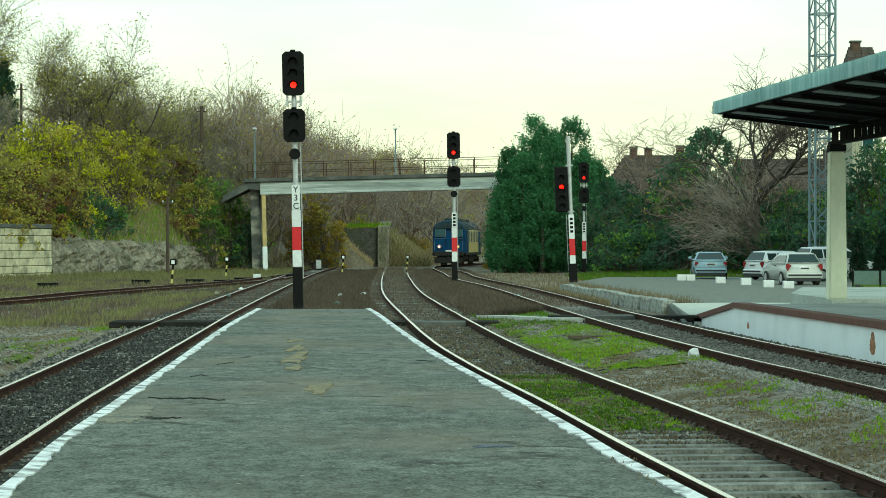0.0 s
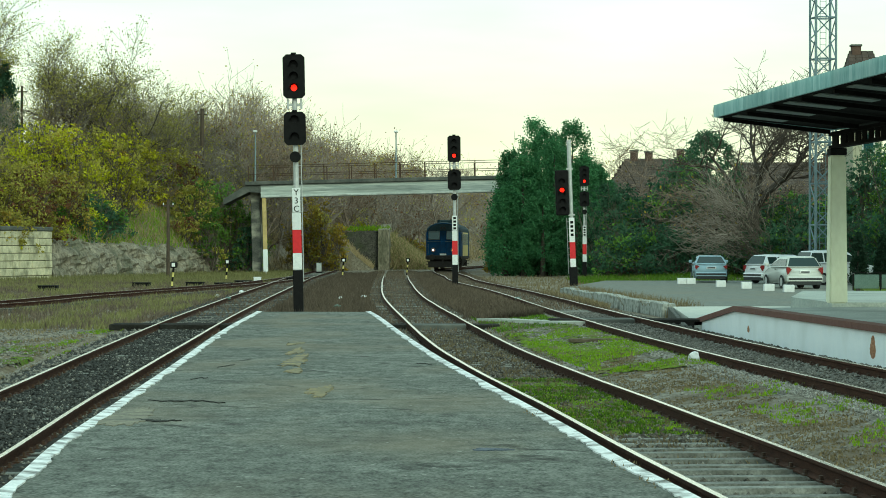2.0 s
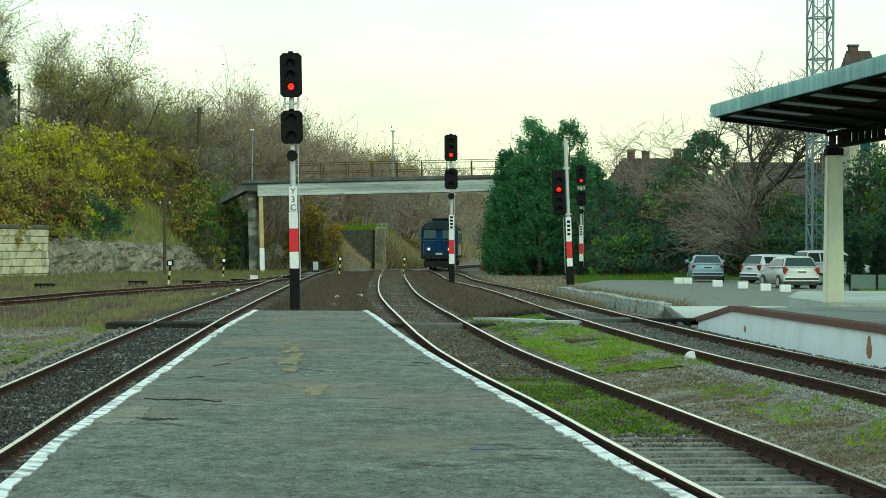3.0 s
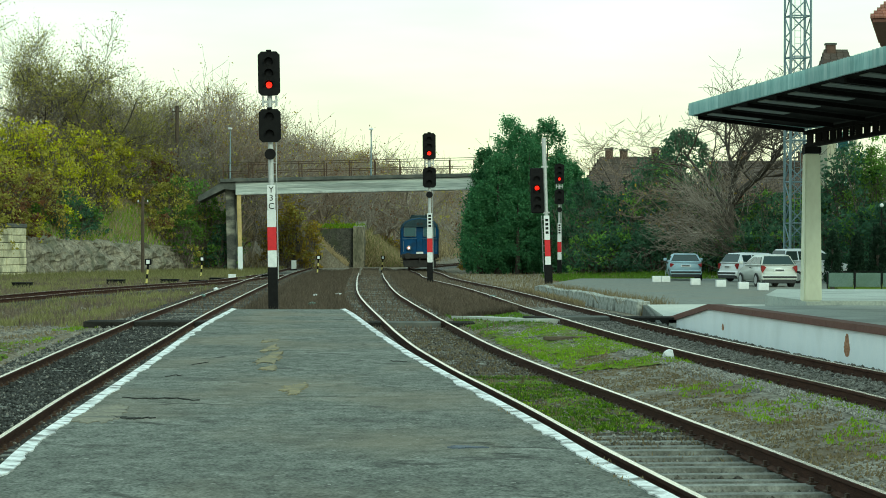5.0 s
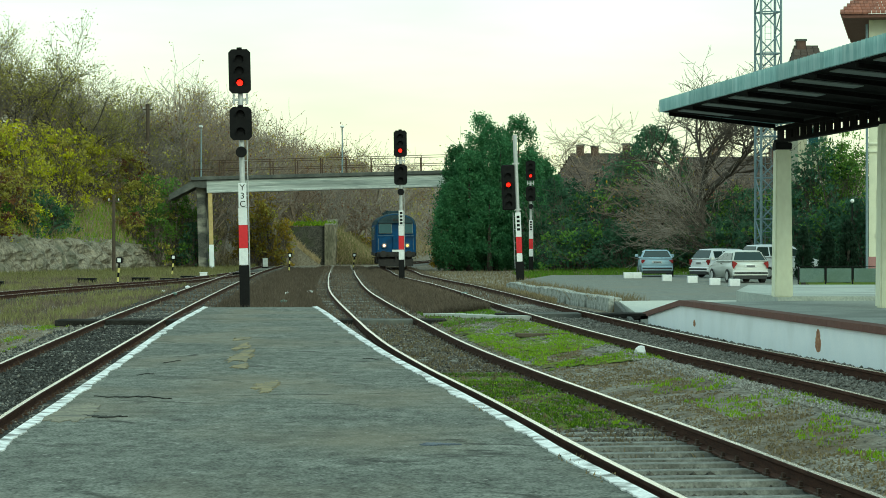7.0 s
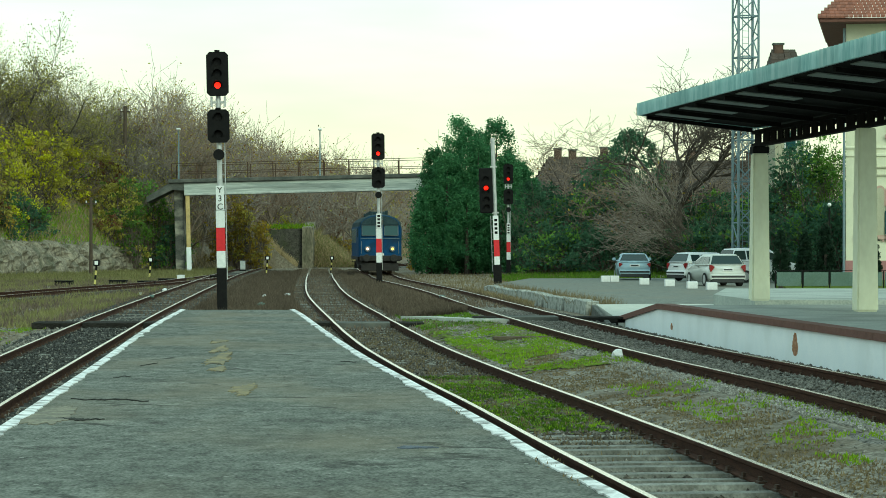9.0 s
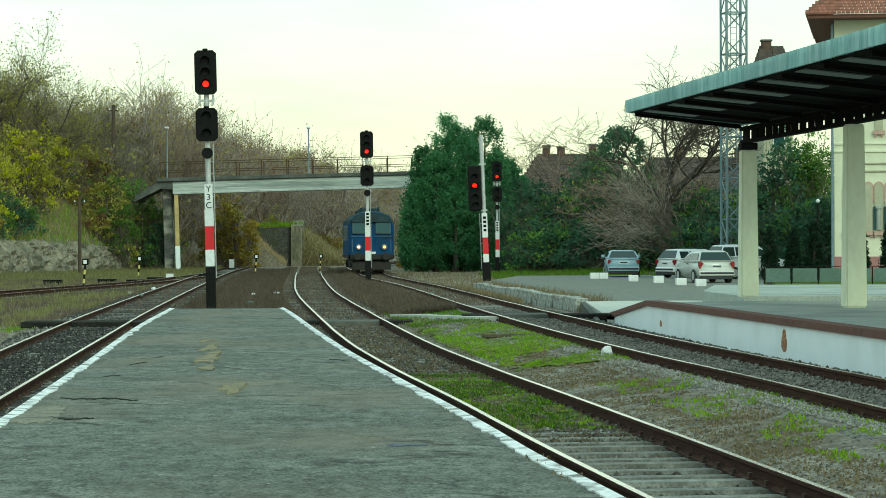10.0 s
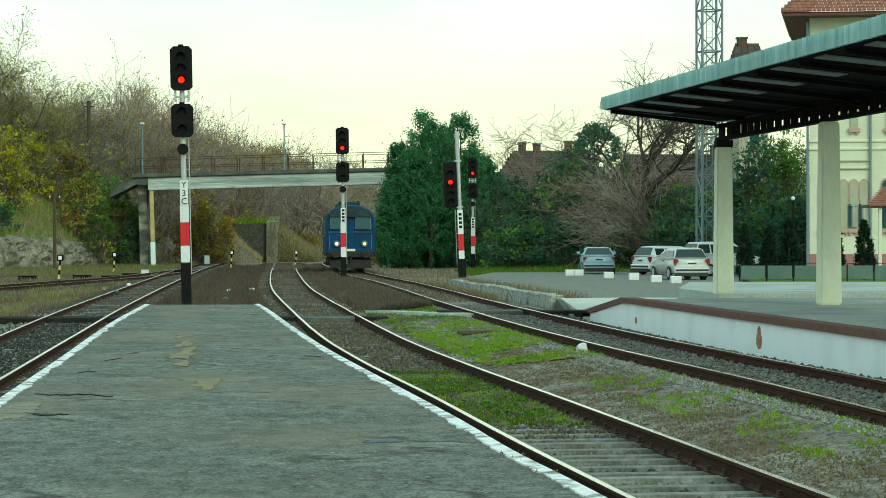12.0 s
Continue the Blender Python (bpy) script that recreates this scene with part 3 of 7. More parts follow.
def build_canopy():
    # Local frame: y runs along the platform, x across, origin at the foot of the end column.
    c = thing("platform_canopy", 9.46, 59.8, SP_Z, CAN_TURN, "butterfly platform canopy with teal corrugated fascia and soffit coloured dark as shade", "canopy")
    L = -48.0
    zc, zo, half = 4.2, 4.48, 2.82
    bm = bmesh.new()
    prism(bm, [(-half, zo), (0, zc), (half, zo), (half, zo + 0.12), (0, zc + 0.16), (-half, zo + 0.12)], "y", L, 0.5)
    part("roof_slab", bm, UNDER, c, "flat canopy roof coloured near-black for the shade beneath")
    for side in (-1, 1):
        y, k = 0.55, 0
        while y > L:
            bm = bmesh.new()
            n = 5
            ln = 1.25
            a, b = [], []
            for i in range(n * 2 + 1):
                q = y - ln * i / (n * 2)
                off = 0.045 * (1 if i % 2 else -1)
                a.append(bm.verts.new((side * (half + 0.06 + off), q, zo - 0.01)))
                b.append(bm.verts.new((side * (half + 0.06 + off), q, zo + 0.285)))
            for i in range(n * 2):
                bm.faces.new((a[i], a[i + 1], b[i + 1], b[i]))
            e = bmesh.ops.extrude_face_region(bm, geom=bm.faces[:])
            for v in [g for g in e["geom"] if isinstance(g, bmesh.types.BMVert)]:
                v.co.x -= side * 0.03
            bmesh.ops.recalc_face_normals(bm, faces=bm.faces[:])
            part("fascia_sheet", bm, TEAL, c)
            y -= ln + 0.035
            k += 1
    bm = bmesh.new()
    prism(bm, [(-half, zo - 0.01), (0, zc - 0.02), (half, zo - 0.01), (half, zo + 0.285), (0, zo + 0.24), (-half, zo + 0.285)], "y", 0.56, 0.6)
    part("end_fascia", bm, TEAL, c)
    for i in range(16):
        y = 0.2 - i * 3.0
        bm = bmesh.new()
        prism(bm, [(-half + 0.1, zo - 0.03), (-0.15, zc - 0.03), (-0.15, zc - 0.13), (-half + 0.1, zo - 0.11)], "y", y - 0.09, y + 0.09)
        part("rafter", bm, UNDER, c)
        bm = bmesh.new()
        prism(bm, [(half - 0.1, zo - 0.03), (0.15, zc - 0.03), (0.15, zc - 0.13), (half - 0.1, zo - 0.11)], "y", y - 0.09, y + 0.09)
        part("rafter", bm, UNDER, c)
        bm = bmesh.new()
        prism(bm, [(-half + 0.15, zo - 0.025), (-half + 1.35, zo - 0.145), (-half + 1.35, zo - 0.165), (-half + 0.15, zo - 0.045)], "y", y - 1.6, y - 0.85)
        part("soffit_board", bm, SOFFIT_PALE, c, "pale soffit board")
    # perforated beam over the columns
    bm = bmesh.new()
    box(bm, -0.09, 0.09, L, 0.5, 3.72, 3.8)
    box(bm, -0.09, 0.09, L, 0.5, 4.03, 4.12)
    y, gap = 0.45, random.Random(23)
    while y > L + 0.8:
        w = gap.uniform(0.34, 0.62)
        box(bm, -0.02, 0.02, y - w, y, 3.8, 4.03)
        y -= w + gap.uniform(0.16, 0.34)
    part("beam", bm, UNDER, c, "perforated beam coloured near-black for the shade under the roof")
    for i in range(5):
        y = -9.7 * i
        bm = bmesh.new()
        r = bmesh.ops.create_cube(bm, size=1.0)
        for v in r["verts"]:
            s = 0.36 if v.co.z > 0 else 0.44
            v.co = Vector((v.co.x * s, y + v.co.y * s, (3.55 if i == 0 else 3.715) * (v.co.z + 0.5)))
        bmesh.ops.bevel(bm, geom=bm.edges[:], offset=0.03, segments=2, affect="EDGES")
        part("column", bm, CREAM, c, "cream painted concrete column")
        if i == 0:
            part("collar", B(-0.2, 0.2, y - 0.2, y + 0.2, 3.55, 3.72, bevel=0.02), BLACK, c, "black collar under the beam")

    # the roof falls slightly along the platform, towards its drain
    for o in c.children:
        if o.name.split(".")[0] in ("roof_slab", "fascia_sheet", "end_fascia", "rafter", "soffit_board"):
            o.matrix_basis = pose(0, 0, 0, 0.3, 0, 0)


build_canopy()


# ---- signals ----
def target(bm, w, h, cut, y0, y1, x=0.0, z=0.0):
    o = [(-w / 2 + cut, 0), (w / 2 - cut, 0), (w / 2, cut), (w / 2, h - cut), (w / 2 - cut, h), (-w / 2 + cut, h), (-w / 2, h - cut), (-w / 2, cut)]
    prism(bm, [(x + u, z + v) for u, v in o], "y", y0, y1)


def hood(bm, x, z, y, r, ln):
    n = 12
    a = [bm.verts.new((x + r * math.cos(radians(-20 + 220 * i / n)), y, z + r * math.sin(radians(-20 + 220 * i / n)))) for i in range(n + 1)]
    b = [bm.verts.new((x + r * math.cos(radians(-20 + 220 * i / n)), y - ln * (0.45 + 0.55 * math.sin(math.pi * i / n)), z + r * math.sin(radians(-20 + 220 * i / n)))) for i in range(n + 1)]
    for i in range(n):
        bm.faces.new((a[i], a[i + 1], b[i + 1], b[i]))


def head(s, x, z, w, h, lamps, lit, y=-0.2, scale=1.0):
    bm = bmesh.new()
    target(bm, w, h, 0.1 * w / 0.66, y, y + 0.06, x, z)
    box(bm, x - w * 0.3, x + w * 0.3, y + 0.06, y + 0.3, z + 0.08, z + h - 0.08)
    rod(bm, (x, y + 0.03, z + h), (x, y + 0.03, z + h + 0.05), 0.08, seg=8)
    hd = part("signal_head", bm, BLACK, s, "black signal head with chamfered corners")
    for i in range(lamps):
        lz = z + h * (0.24 + 0.52 * i / max(lamps - 1, 1)) if lamps > 1 else z + h / 2
        bm = bmesh.new()
        hood(bm, x, lz, y, 0.135, 0.22)
        part("hood", bm, BLACK, hd)
        bm = bmesh.new()
        rod(bm, (x, y - 0.012, lz), (x, y, lz), 0.095, seg=16)
        part("lens", bm, LAMP_RED if i == lit else LENS_DARK, hd, "glowing red lamp" if i == lit else "unlit dark lens")


def text_part(s, word, x, z, size, y):
    for i, ch in enumerate(word):
        cu = bpy.data.curves.new("letter", "FONT")
        cu.body, cu.size, cu.align_x, cu.extrude = ch, size, "CENTER", 0.003
        tmp = bpy.data.objects.new("letter", cu)
        scene.collection.objects.link(tmp)
        me = bpy.data.meshes.new_from_object(tmp.evaluated_get(bpy.context.evaluated_depsgraph_get()))
        bpy.data.objects.remove(tmp)
        me.materials.clear()
        me.materials.append(BLACK)
        o = new("letter", me)
        o.parent = s
        o.matrix_basis = pose(x, y, z - i * size * 0.95, 90, 0, 0)


def plates(s, z, w, hs, y):
    for mat, h0, h1, lab in hs:
        bm = bmesh.new()
        box(bm, -w / 2, w / 2, y, y + 0.02, z + h0, z + h1, 0.004)
        part("plate", bm, mat, s, lab)


def main_signal(x, d, z0, k, letters, lean, label):
    """Tall colour-light signal: three-lamp head over a two-lamp head and a small single lamp."""
    s = thing("railway_signal", x, d, z0, 0, label, "railway signal", "colour-light signals of the yard")
    s.rotation_euler = (0, radians(lean), 0)
    bm = bmesh.new()
    rod(bm, (0, 0, 0.9), (0, 0, 6.5), 0.085, 0.075, 12)
    part("post", bm, SILVER, s, "silver painted tubular post")
    bm = bmesh.new()
    rod(bm, (0.16, 0.1, 0.9), (0.16, 0.1, 5.4), 0.018, 0.018, 6)
    for i in range(11):
        rod(bm, (0.0, 0.05, 1.6 + i * 0.35), (0.16, 0.1, 1.6 + i * 0.35), 0.012, seg=5)
    part("ladder", bm, SILVER, s)
    bm = bmesh.new()
    box(bm, -0.145, 0.145, -0.15, 0.15, -0.3, 1.24, 0.02)
    part("base", bm, BLACK, s, "black painted base box")
    bm = bmesh.new()
    for sx in (-0.2, 0.2):
        box(bm, sx - 0.03, sx + 0.03, -0.1, 0.05, 6.1, 6.4)
    box(bm, -0.22, 0.22, -0.06, 0.06, 6.2, 6.26)
    part("bracket", bm, SILVER, s)
    head(s, 0, 6.41, 0.66, 1.33, 3, 0)
    head(s, 0, 5.01, 0.66, 1.0, 2, None)
    bm = bmesh.new()
    rod(bm, (0, -0.24, 4.65), (0, -0.1, 4.65), 0.17, 0.15, 16)
    part("small_lamp", bm, BLACK, s, "small round black lamp")
    plates(s, 0, 0.27, [(WHITE, 1.26, 1.755, "white plate"), (RED, 1.76, 2.455, "red plate"), (WHITE, 2.46, 2.97, "white plate")], -0.14)
    plates(s, 0, 0.24, [(WHITE, 2.98, 3.72, "white number plate")], -0.135)
    if letters:
        text_part(s, letters, 0, 3.5, 0.26, -0.142)
    else:
        for i in range(4):
            part("marking", B(-0.07, 0.07, -0.142, -0.136, 3.03 + i * 0.17, 3.14 + i * 0.17), BLACK, s)
    return s


main_signal(-4.36, 75, -0.05, 1, "Y3C", -1.2, "tall signal showing red beside the island platform end")
main_signal(0.6, 125, -0.27, 1, "", -0.6, "tall signal showing red between two tracks among dry weeds")


def side_signal(x, d, z0):
    s = thing("railway_signal", x, d, z0, 0, "signal with long black head beside its silver post, showing red", "railway signal", "colour-light signals of the yard")
    s.rotation_euler = (0, radians(-2.2), 0)
    bm = bmesh.new()
    rod(bm, (0, 0, 0.9), (0, 0, 7.05), 0.09, 0.1, 12)
    part("post", bm, SILVER, s)
    bm = bmesh.new()
    rod(bm, (-0.22, 0.1, 0.6), (-0.22, 0.1, 3.3), 0.02, 0.02, 6)
    for i in range(7):
        rod(bm, (0.0, 0.05, 1.2 + i * 0.32), (-0.22, 0.1, 1.2 + i * 0.32), 0.012, seg=5)
    part("ladder", bm, SILVER, s)
    part("base", B(-0.19, 0.19, -0.19, 0.19, -0.3, 0.92, bevel=0.02), BLACK, s, "black painted base box")
    bm = bmesh.new()
    box(bm, -0.72, -0.1, -0.2, 0.12, 3.43, 5.61, 0.05)
    hd = part("signal_head", bm, BLACK, s, "long black signal head")
    for i in range(5):
        z = 3.7 + i * 0.385 if i < 3 else 4.64 + (i - 3) * 0.42
        bm = bmesh.new()
        hood(bm, -0.41, z, -0.2, 0.15, 0.24)
        part("hood", bm, BLACK, hd)
        bm = bmesh.new()
        rod(bm, (-0.41, -0.215, z), (-0.41, -0.2, z), 0.11, seg=16)
        part("lens", bm, LAMP_RED if i == 3 else LENS_DARK, hd, "glowing red lamp" if i == 3 else "unlit dark lens")
    for z in (3.4, 5.62):
        bm = bmesh.new()
        box(bm, -0.16, 0.16, -0.1, 0.1, z, z + 0.08)
        part("clamp", bm, SILVER, s)
    plates(s, 0, 0.27, [(WHITE, 0.93, 1.325, "white plate"), (RED, 1.33, 2.12, "red plate"), (WHITE, 2.125, 3.3, "white number plate")], -0.14)
    for i in range(4):
        part("marking", B(-0.07, 0.07, -0.146, -0.141, 2.42 + i * 0.2, 2.54 + i * 0.2), BLACK, s)


side_signal(6.3, 120, 0.0)
main_signal(9.6, 169, -0.39, 1, "", -0.3, "far signal showing red in front of dark conifers")


# ---- footbridge ----
GIRDER = material("streaked_concrete_girder", (0.24, 0.285, 0.28), (0.62, 0.66, 0.63), 0.95, 1.4, 9, 0.4, stain=(0.12, 0.13, 0.125), stain_scale=0.9, amount=0.6, stretch=(0.12, 1, 3.0), spec=0.1)


PIER = material("patched_dark_pier", (0.04, 0.044, 0.042), (0.13, 0.13, 0.12), 0.95, 2, 20, 0.4, stain=(0.42, 0.41, 0.34), stain_scale=1.1, amount=0.8, stretch=(0.5, 1, 1), spec=0.1)
OCHRE_POST = material("ochre_post_paint", (0.42, 0.31, 0.13), (0.62, 0.49, 0.24), 0.8, 3, 30, 0.2, stain=(0.3, 0.24, 0.13), spec=0.2)


def build_bridge():
    D = 195.0
    b = thing("road_bridge", 0, D, 0, 0, "grey concrete bridge over the tracks with a thin iron railing", "bridge", kind="structure")
    b.rotation_euler = (0, radians(-1.5), 0)
    x0, x1 = -14.9, 12.0
    zt = 7.28
    part("deck", B(x0 - 0.3, x1, -2.6, 2.6, zt - 0.28, zt, bevel=0.03), DARK_CONC, b, "dark weathered deck slab edge")
    part("girder", B(x0 + 0.9, x1, -2.4, -2.0, zt - 1.22, zt - 0.285, bevel=0.03), GIRDER, b, "pale grey concrete girder")
    part("girder", B(x0 + 0.9, x1, 1.5, 1.9, zt - 1.22, zt - 0.285, bevel=0.03), CONCRETE, b)
    bm = bmesh.new()
    prism(bm, [(x0 - 2.0, zt - 1.3), (x0 - 0.2, zt - 0.28), (x0 + 0.9, zt - 0.28), (x0 + 0.9, zt - 0.9), (x0, zt - 0.8), (x0 - 2.0, zt - 1.75)], "y", -2.4, 1.9)
    part("end_haunch", bm, DARK_CONC, b)
    part("pier", B(x0 + 0.05, x0 + 0.75, -1.6, 1.2, -0.6, zt - 0.5, bevel=0.04), PIER, b, "dark stained concrete pier")
    part("strut", B(x0 + 0.98, x0 + 1.3, -2.35, -2.05, -0.6, zt - 1.23, bevel=0.03), OCHRE_POST, b, "ochre painted steel post")
    part("post_foot", B(x0 + 0.96, x0 + 1.32, -2.37, -2.03, -0.6, 2.0, bevel=0.02), WHITEWASH, b, "whitewashed foot of the post")
    for y in (-2.5, 2.5):
        rl = bmesh.new()
        for z in (zt + 0.55, zt + 1.2):
            box(rl, x0, x1, y - 0.022, y + 0.022, z - 0.022, z + 0.022)
        r = part("railing", rl, IRON, b, "thin dark iron railing")
        x = x0
        while x < x1:
            part("railing_post", B(x - 0.04, x + 0.04, y - 0.04, y + 0.04, zt, zt + 1.2), IRON, r)
            x += 1.95
    for x in np.arange(x1 - 6.6, x1, 0.16):
        part("baluster", B(x - 0.012, x + 0.012, -2.512, -2.488, zt + 0.02, zt + 1.19), IRON, b)
    part("girder_lip", B(x0 + 0.9, x1, -2.46, -2.36, zt - 1.27, zt - 1.12, bevel=0.02), CONCRETE, b, "pale lower lip of the girder")
    return b


build_bridge()


# ---- locomotive ----
LOCO_BLUE = material("faded_blue_locomotive_paint", (0.003, 0.034, 0.10), (0.007, 0.062, 0.17), 0.6, 2, 40, 0.1, spec=0.15, stain=(0.01, 0.024, 0.04), stain_scale=1.2, amount=0.6)
LOCO_YELLOW = material("yellow_side_paint", (0.62, 0.52, 0.19), (0.8, 0.68, 0.3), 0.55, 2, 40, 0.1, stain=(0.38, 0.33, 0.15), stain_scale=1.2)
LOCO_ROOF = material("sooty_grey_roof", (0.012, 0.026, 0.034), (0.05, 0.075, 0.085), 0.8, 3, 40, 0.2, spec=0.1)
LOCO_DARK = material("greasy_underframe", (0.01, 0.01, 0.01), (0.035, 0.03, 0.028), 0.8, 6, 50, 0.3)
GLASS = glassy("dark_cab_glass", (0.015, 0.06, 0.065), 0.12)
FRAME_GREY = material("grey_frame", (0.1, 0.13, 0.15), (0.16, 0.2, 0.22), 0.6, 5, 40, 0.1)


def build_loco():
    # Front faces -y; origin on the rail heads below the front coupler plane.
    t = thing("diesel_locomotive", 0, 0, 0, 0, "blue diesel locomotive with yellow sides and lit headlamps", "locomotive")
    W, L = 1.43, 16.6
    side = [(-W, 1.1), (W, 1.1), (W, 3.05), (W * 0.95, 3.34), (W * 0.77, 3.6), (W * 0.44, 3.8), (0, 3.88), (-W * 0.44, 3.8), (-W * 0.77, 3.6), (-W * 0.95, 3.34), (-W, 3.05)]
    bm = bmesh.new()
    prism(bm, side, "y", 3.3, L - 3.3)
    for f in bm.faces:
        c = f.calc_center_median()
        f.material_index = 1 if c.z > 3.1 else (2 if c.x < -1 else 0)
    part("body", bm, [LOCO_YELLOW, LOCO_ROOF, LOCO_BLUE], t, "yellow painted body side")
    for end in (0, 1):
        bm = bmesh.new()
        rings = []
        for y, kx, top in ((0.0, 0.90, 0.90), (0.12, 0.95, 0.95), (0.5, 0.985, 0.985), (3.29, 1.0, 1.0)):
            q = y if not end else L - y
            rings.append([bm.verts.new((u * kx, q + ((-0.12 if not end else 0.12) * (1 - abs(u) / W) if y < 0.2 else 0) + ((0.28 if not end else -0.28) * max(v - 2.2, 0) / 1.7 if y < 0.3 else 0), v if v < 3.2 else 3.1 + (v - 3.1) * top)) for u, v in side])
        n = len(side)
        fr = bm.faces.new(rings[0])
        for r, q in zip(rings, rings[1:]):
            for i in range(n):
                f = bm.faces.new((r[i], q[i], q[(i + 1) % n], r[(i + 1) % n]))
                if 2 <= i <= 9:
                    f.material_index = 1
        bmesh.ops.triangulate(bm, faces=[fr])
        bmesh.ops.recalc_face_normals(bm, faces=bm.faces[:])
        cab = part("cab", bm, [LOCO_BLUE, LOCO_ROOF], t, "blue painted driver's cab")
        y = -0.06 if not end else L + 0.06
        s = -1 if not end else 1
        for sx in (-1, 1):
            m = pose(0, y + s * 0.0, 2.72, -9 * -s, 0, 0)
            bm = bmesh.new()
            box(bm, sx * 0.72 - 0.46, sx * 0.72 + 0.46, s * 0.06 - 0.05, s * 0.06 + 0.05, -0.36, 0.36, 0.03, m=None)
            w = part("windscreen_frame", bm, FRAME_GREY, cab)
            w.matrix_basis = pose(0, y - s * 0.15, 2.78, 9 * s, 0, 0)
            bm = bmesh.new()
            box(bm, sx * 0.72 - 0.42, sx * 0.72 + 0.42, s * 0.12 - 0.005, s * 0.12 + 0.005, -0.32, 0.32)
            w = part("windscreen", bm, GLASS, cab, "dark windscreen pane")
            w.matrix_basis = pose(0, y - s * 0.15, 2.78, 9 * s, 0, 0)
            bm = bmesh.new()
            rod(bm, (sx * 0.8, y - s * 0.1, 1.61), (sx * 0.8, y + s * 0.1, 1.61), 0.19, 0.17, 16)
            part("lamp_housing", bm, FRAME_GREY, cab)
            bm = bmesh.new()
            rod(bm, (sx * 0.8, y + s * 0.1, 1.61), (sx * 0.8, y + s * 0.13, 1.61), 0.085, 0.075, 16)
            part("headlamp", bm, (LAMP_PINK if sx < 0 else LAMP_WARM) if not end else LENS_DARK, cab, "lit headlamp" if not end else "")
            bm = bmesh.new()
            rod(bm, (sx * 0.88, y - s * 0.3, 1.02), (sx * 0.88, y + s * 0.42, 1.02), 0.09, 0.09, 12)
            rod(bm, (sx * 0.88, y + s * 0.42, 1.02), (sx * 0.88, y + s * 0.48, 1.02), 0.24, 0.22, 16)
            part("buffer", bm, LOCO_DARK, t, "round black buffer")
        bm = bmesh.new()
        prism(bm, [(-1.22, 3.16), (1.22, 3.16), (1.16, 3.32), (0.96, 3.5), (0.55, 3.68), (0, 3.75), (-0.55, 3.68), (-0.96, 3.5), (-1.16, 3.32)], "y", min(y + s * 0.02, y - s * 0.6), max(y + s * 0.02, y - s * 0.6))
        part("brow", bm, LOCO_ROOF, cab, "sooty dark visor above the windscreens")
        # gangway door, handrails, number board, top lamps
        part("end_door", B(-0.2, 0.2, y - 0.05, y + 0.05, 1.35, 2.3, bevel=0.02), LOCO_BLUE, cab)
        part("number_board", B(-0.26, 0.26, y - 0.02 + s * 0.05, y + 0.02 + s * 0.05, 1.18, 1.32, bevel=0.005), WHITE, cab, "pale number board")
        bm = bmesh.new()
        for sx in (-1, 1):
            rod(bm, (sx * 0.13, y - s * 0.3, 3.38), (sx * 0.13, y + s * 0.06, 3.38), 0.1, 0.1, 12)
        part("top_lamp", bm, LOCO_DARK, cab, "pair of unlit roof lamps")
        bm = bmesh.new()
        for sx in (-1, 1):
            rod(bm, (sx * 1.2, y + s * 0.02, 1.3), (sx * 1.2, y + s * 0.02, 2.1), 0.018, seg=6)
        box(bm, -1.25, 1.25, y + s * 0.02 - 0.015, y + s * 0.02 + 0.015, 2.27, 2.295)
        part("handrail", bm, FRAME_GREY, cab)
        part("headstock", B(-1.32, 1.32, y - 0.18, y + 0.12, 0.82, 1.18, bevel=0.03), LOCO_DARK, t, "black headstock beam")
        bm = bmesh.new()
        box(bm, -1.2, 1.2, y - 0.1, y + 0.02, 0.2, 0.7, 0.02)
        part("snow_plough", bm, LOCO_DARK, t)
        bm = bmesh.new()
        rod(bm, (0, y, 0.98), (0, y + s * 0.35, 0.95), 0.06, seg=8)
        rod(bm, (0, y + s * 0.35, 0.95), (0, y + s * 0.33, 0.55), 0.05, seg=8)
        part("coupler_hook", bm, LOCO_DARK, t)
        bm = bmesh.new()
        for sx in (-1, 1):
            for i in range(3):
                box(bm, sx * 1.25 - 0.16, sx * 1.25 + 0.16, y - s * 0.9 - 0.12, y - s * 0.9 + 0.12, 0.4 + i * 0.26, 0.44 + i * 0.26)
        part("cab_step", bm, LOCO_DARK, t)
    for sx in (-1, 1):
        for i in range(6):
            y = 4.1 + i * 1.68
            bm = bmesh.new()
            box(bm, sx * (W + 0.0) - 0.03, sx * W + 0.03, y - 0.36, y + 0.36, 2.0, 2.95, 0.02)
            w = part("side_window", bm, FRAME_GREY, t)
            part("pane", B(sx * (W + 0.035) - 0.004, sx * (W + 0.035) + 0.004, y - 0.28, y + 0.28, 2.08, 2.87), GLASS, w)
        part("side_skirt", B(sx * W * 0.98 - 0.03, sx * W * 0.98 + 0.03, 0.3, L - 0.3, 0.88, 1.1, bevel=0.01), LOCO_DARK, t)
        for y in (1.5, L - 1.5):
            part("cab_window", B(sx * W - 0.02, sx * W + 0.025, y - 0.35, y + 0.35, 2.35, 2.95, bevel=0.01), GLASS, t)
    part("roof_grille", B(-0.62, 0.62, 3.6, 8.6, 3.72, 4.06, bevel=0.06), LOCO_ROOF, t, "raised roof radiator grille")
    part("roof_grille", B(-0.7, 0.7, 10.0, 12.0, 3.8, 4.0, bevel=0.05), LOCO_ROOF, t)
    bm = bmesh.new()
    rod(bm, (0.5, 2.2, 3.68), (0.5, 2.2, 4.1), 0.09, seg=10)
    part("roof_horn", bm, LOCO_ROOF, t)
    bm = bmesh.new()
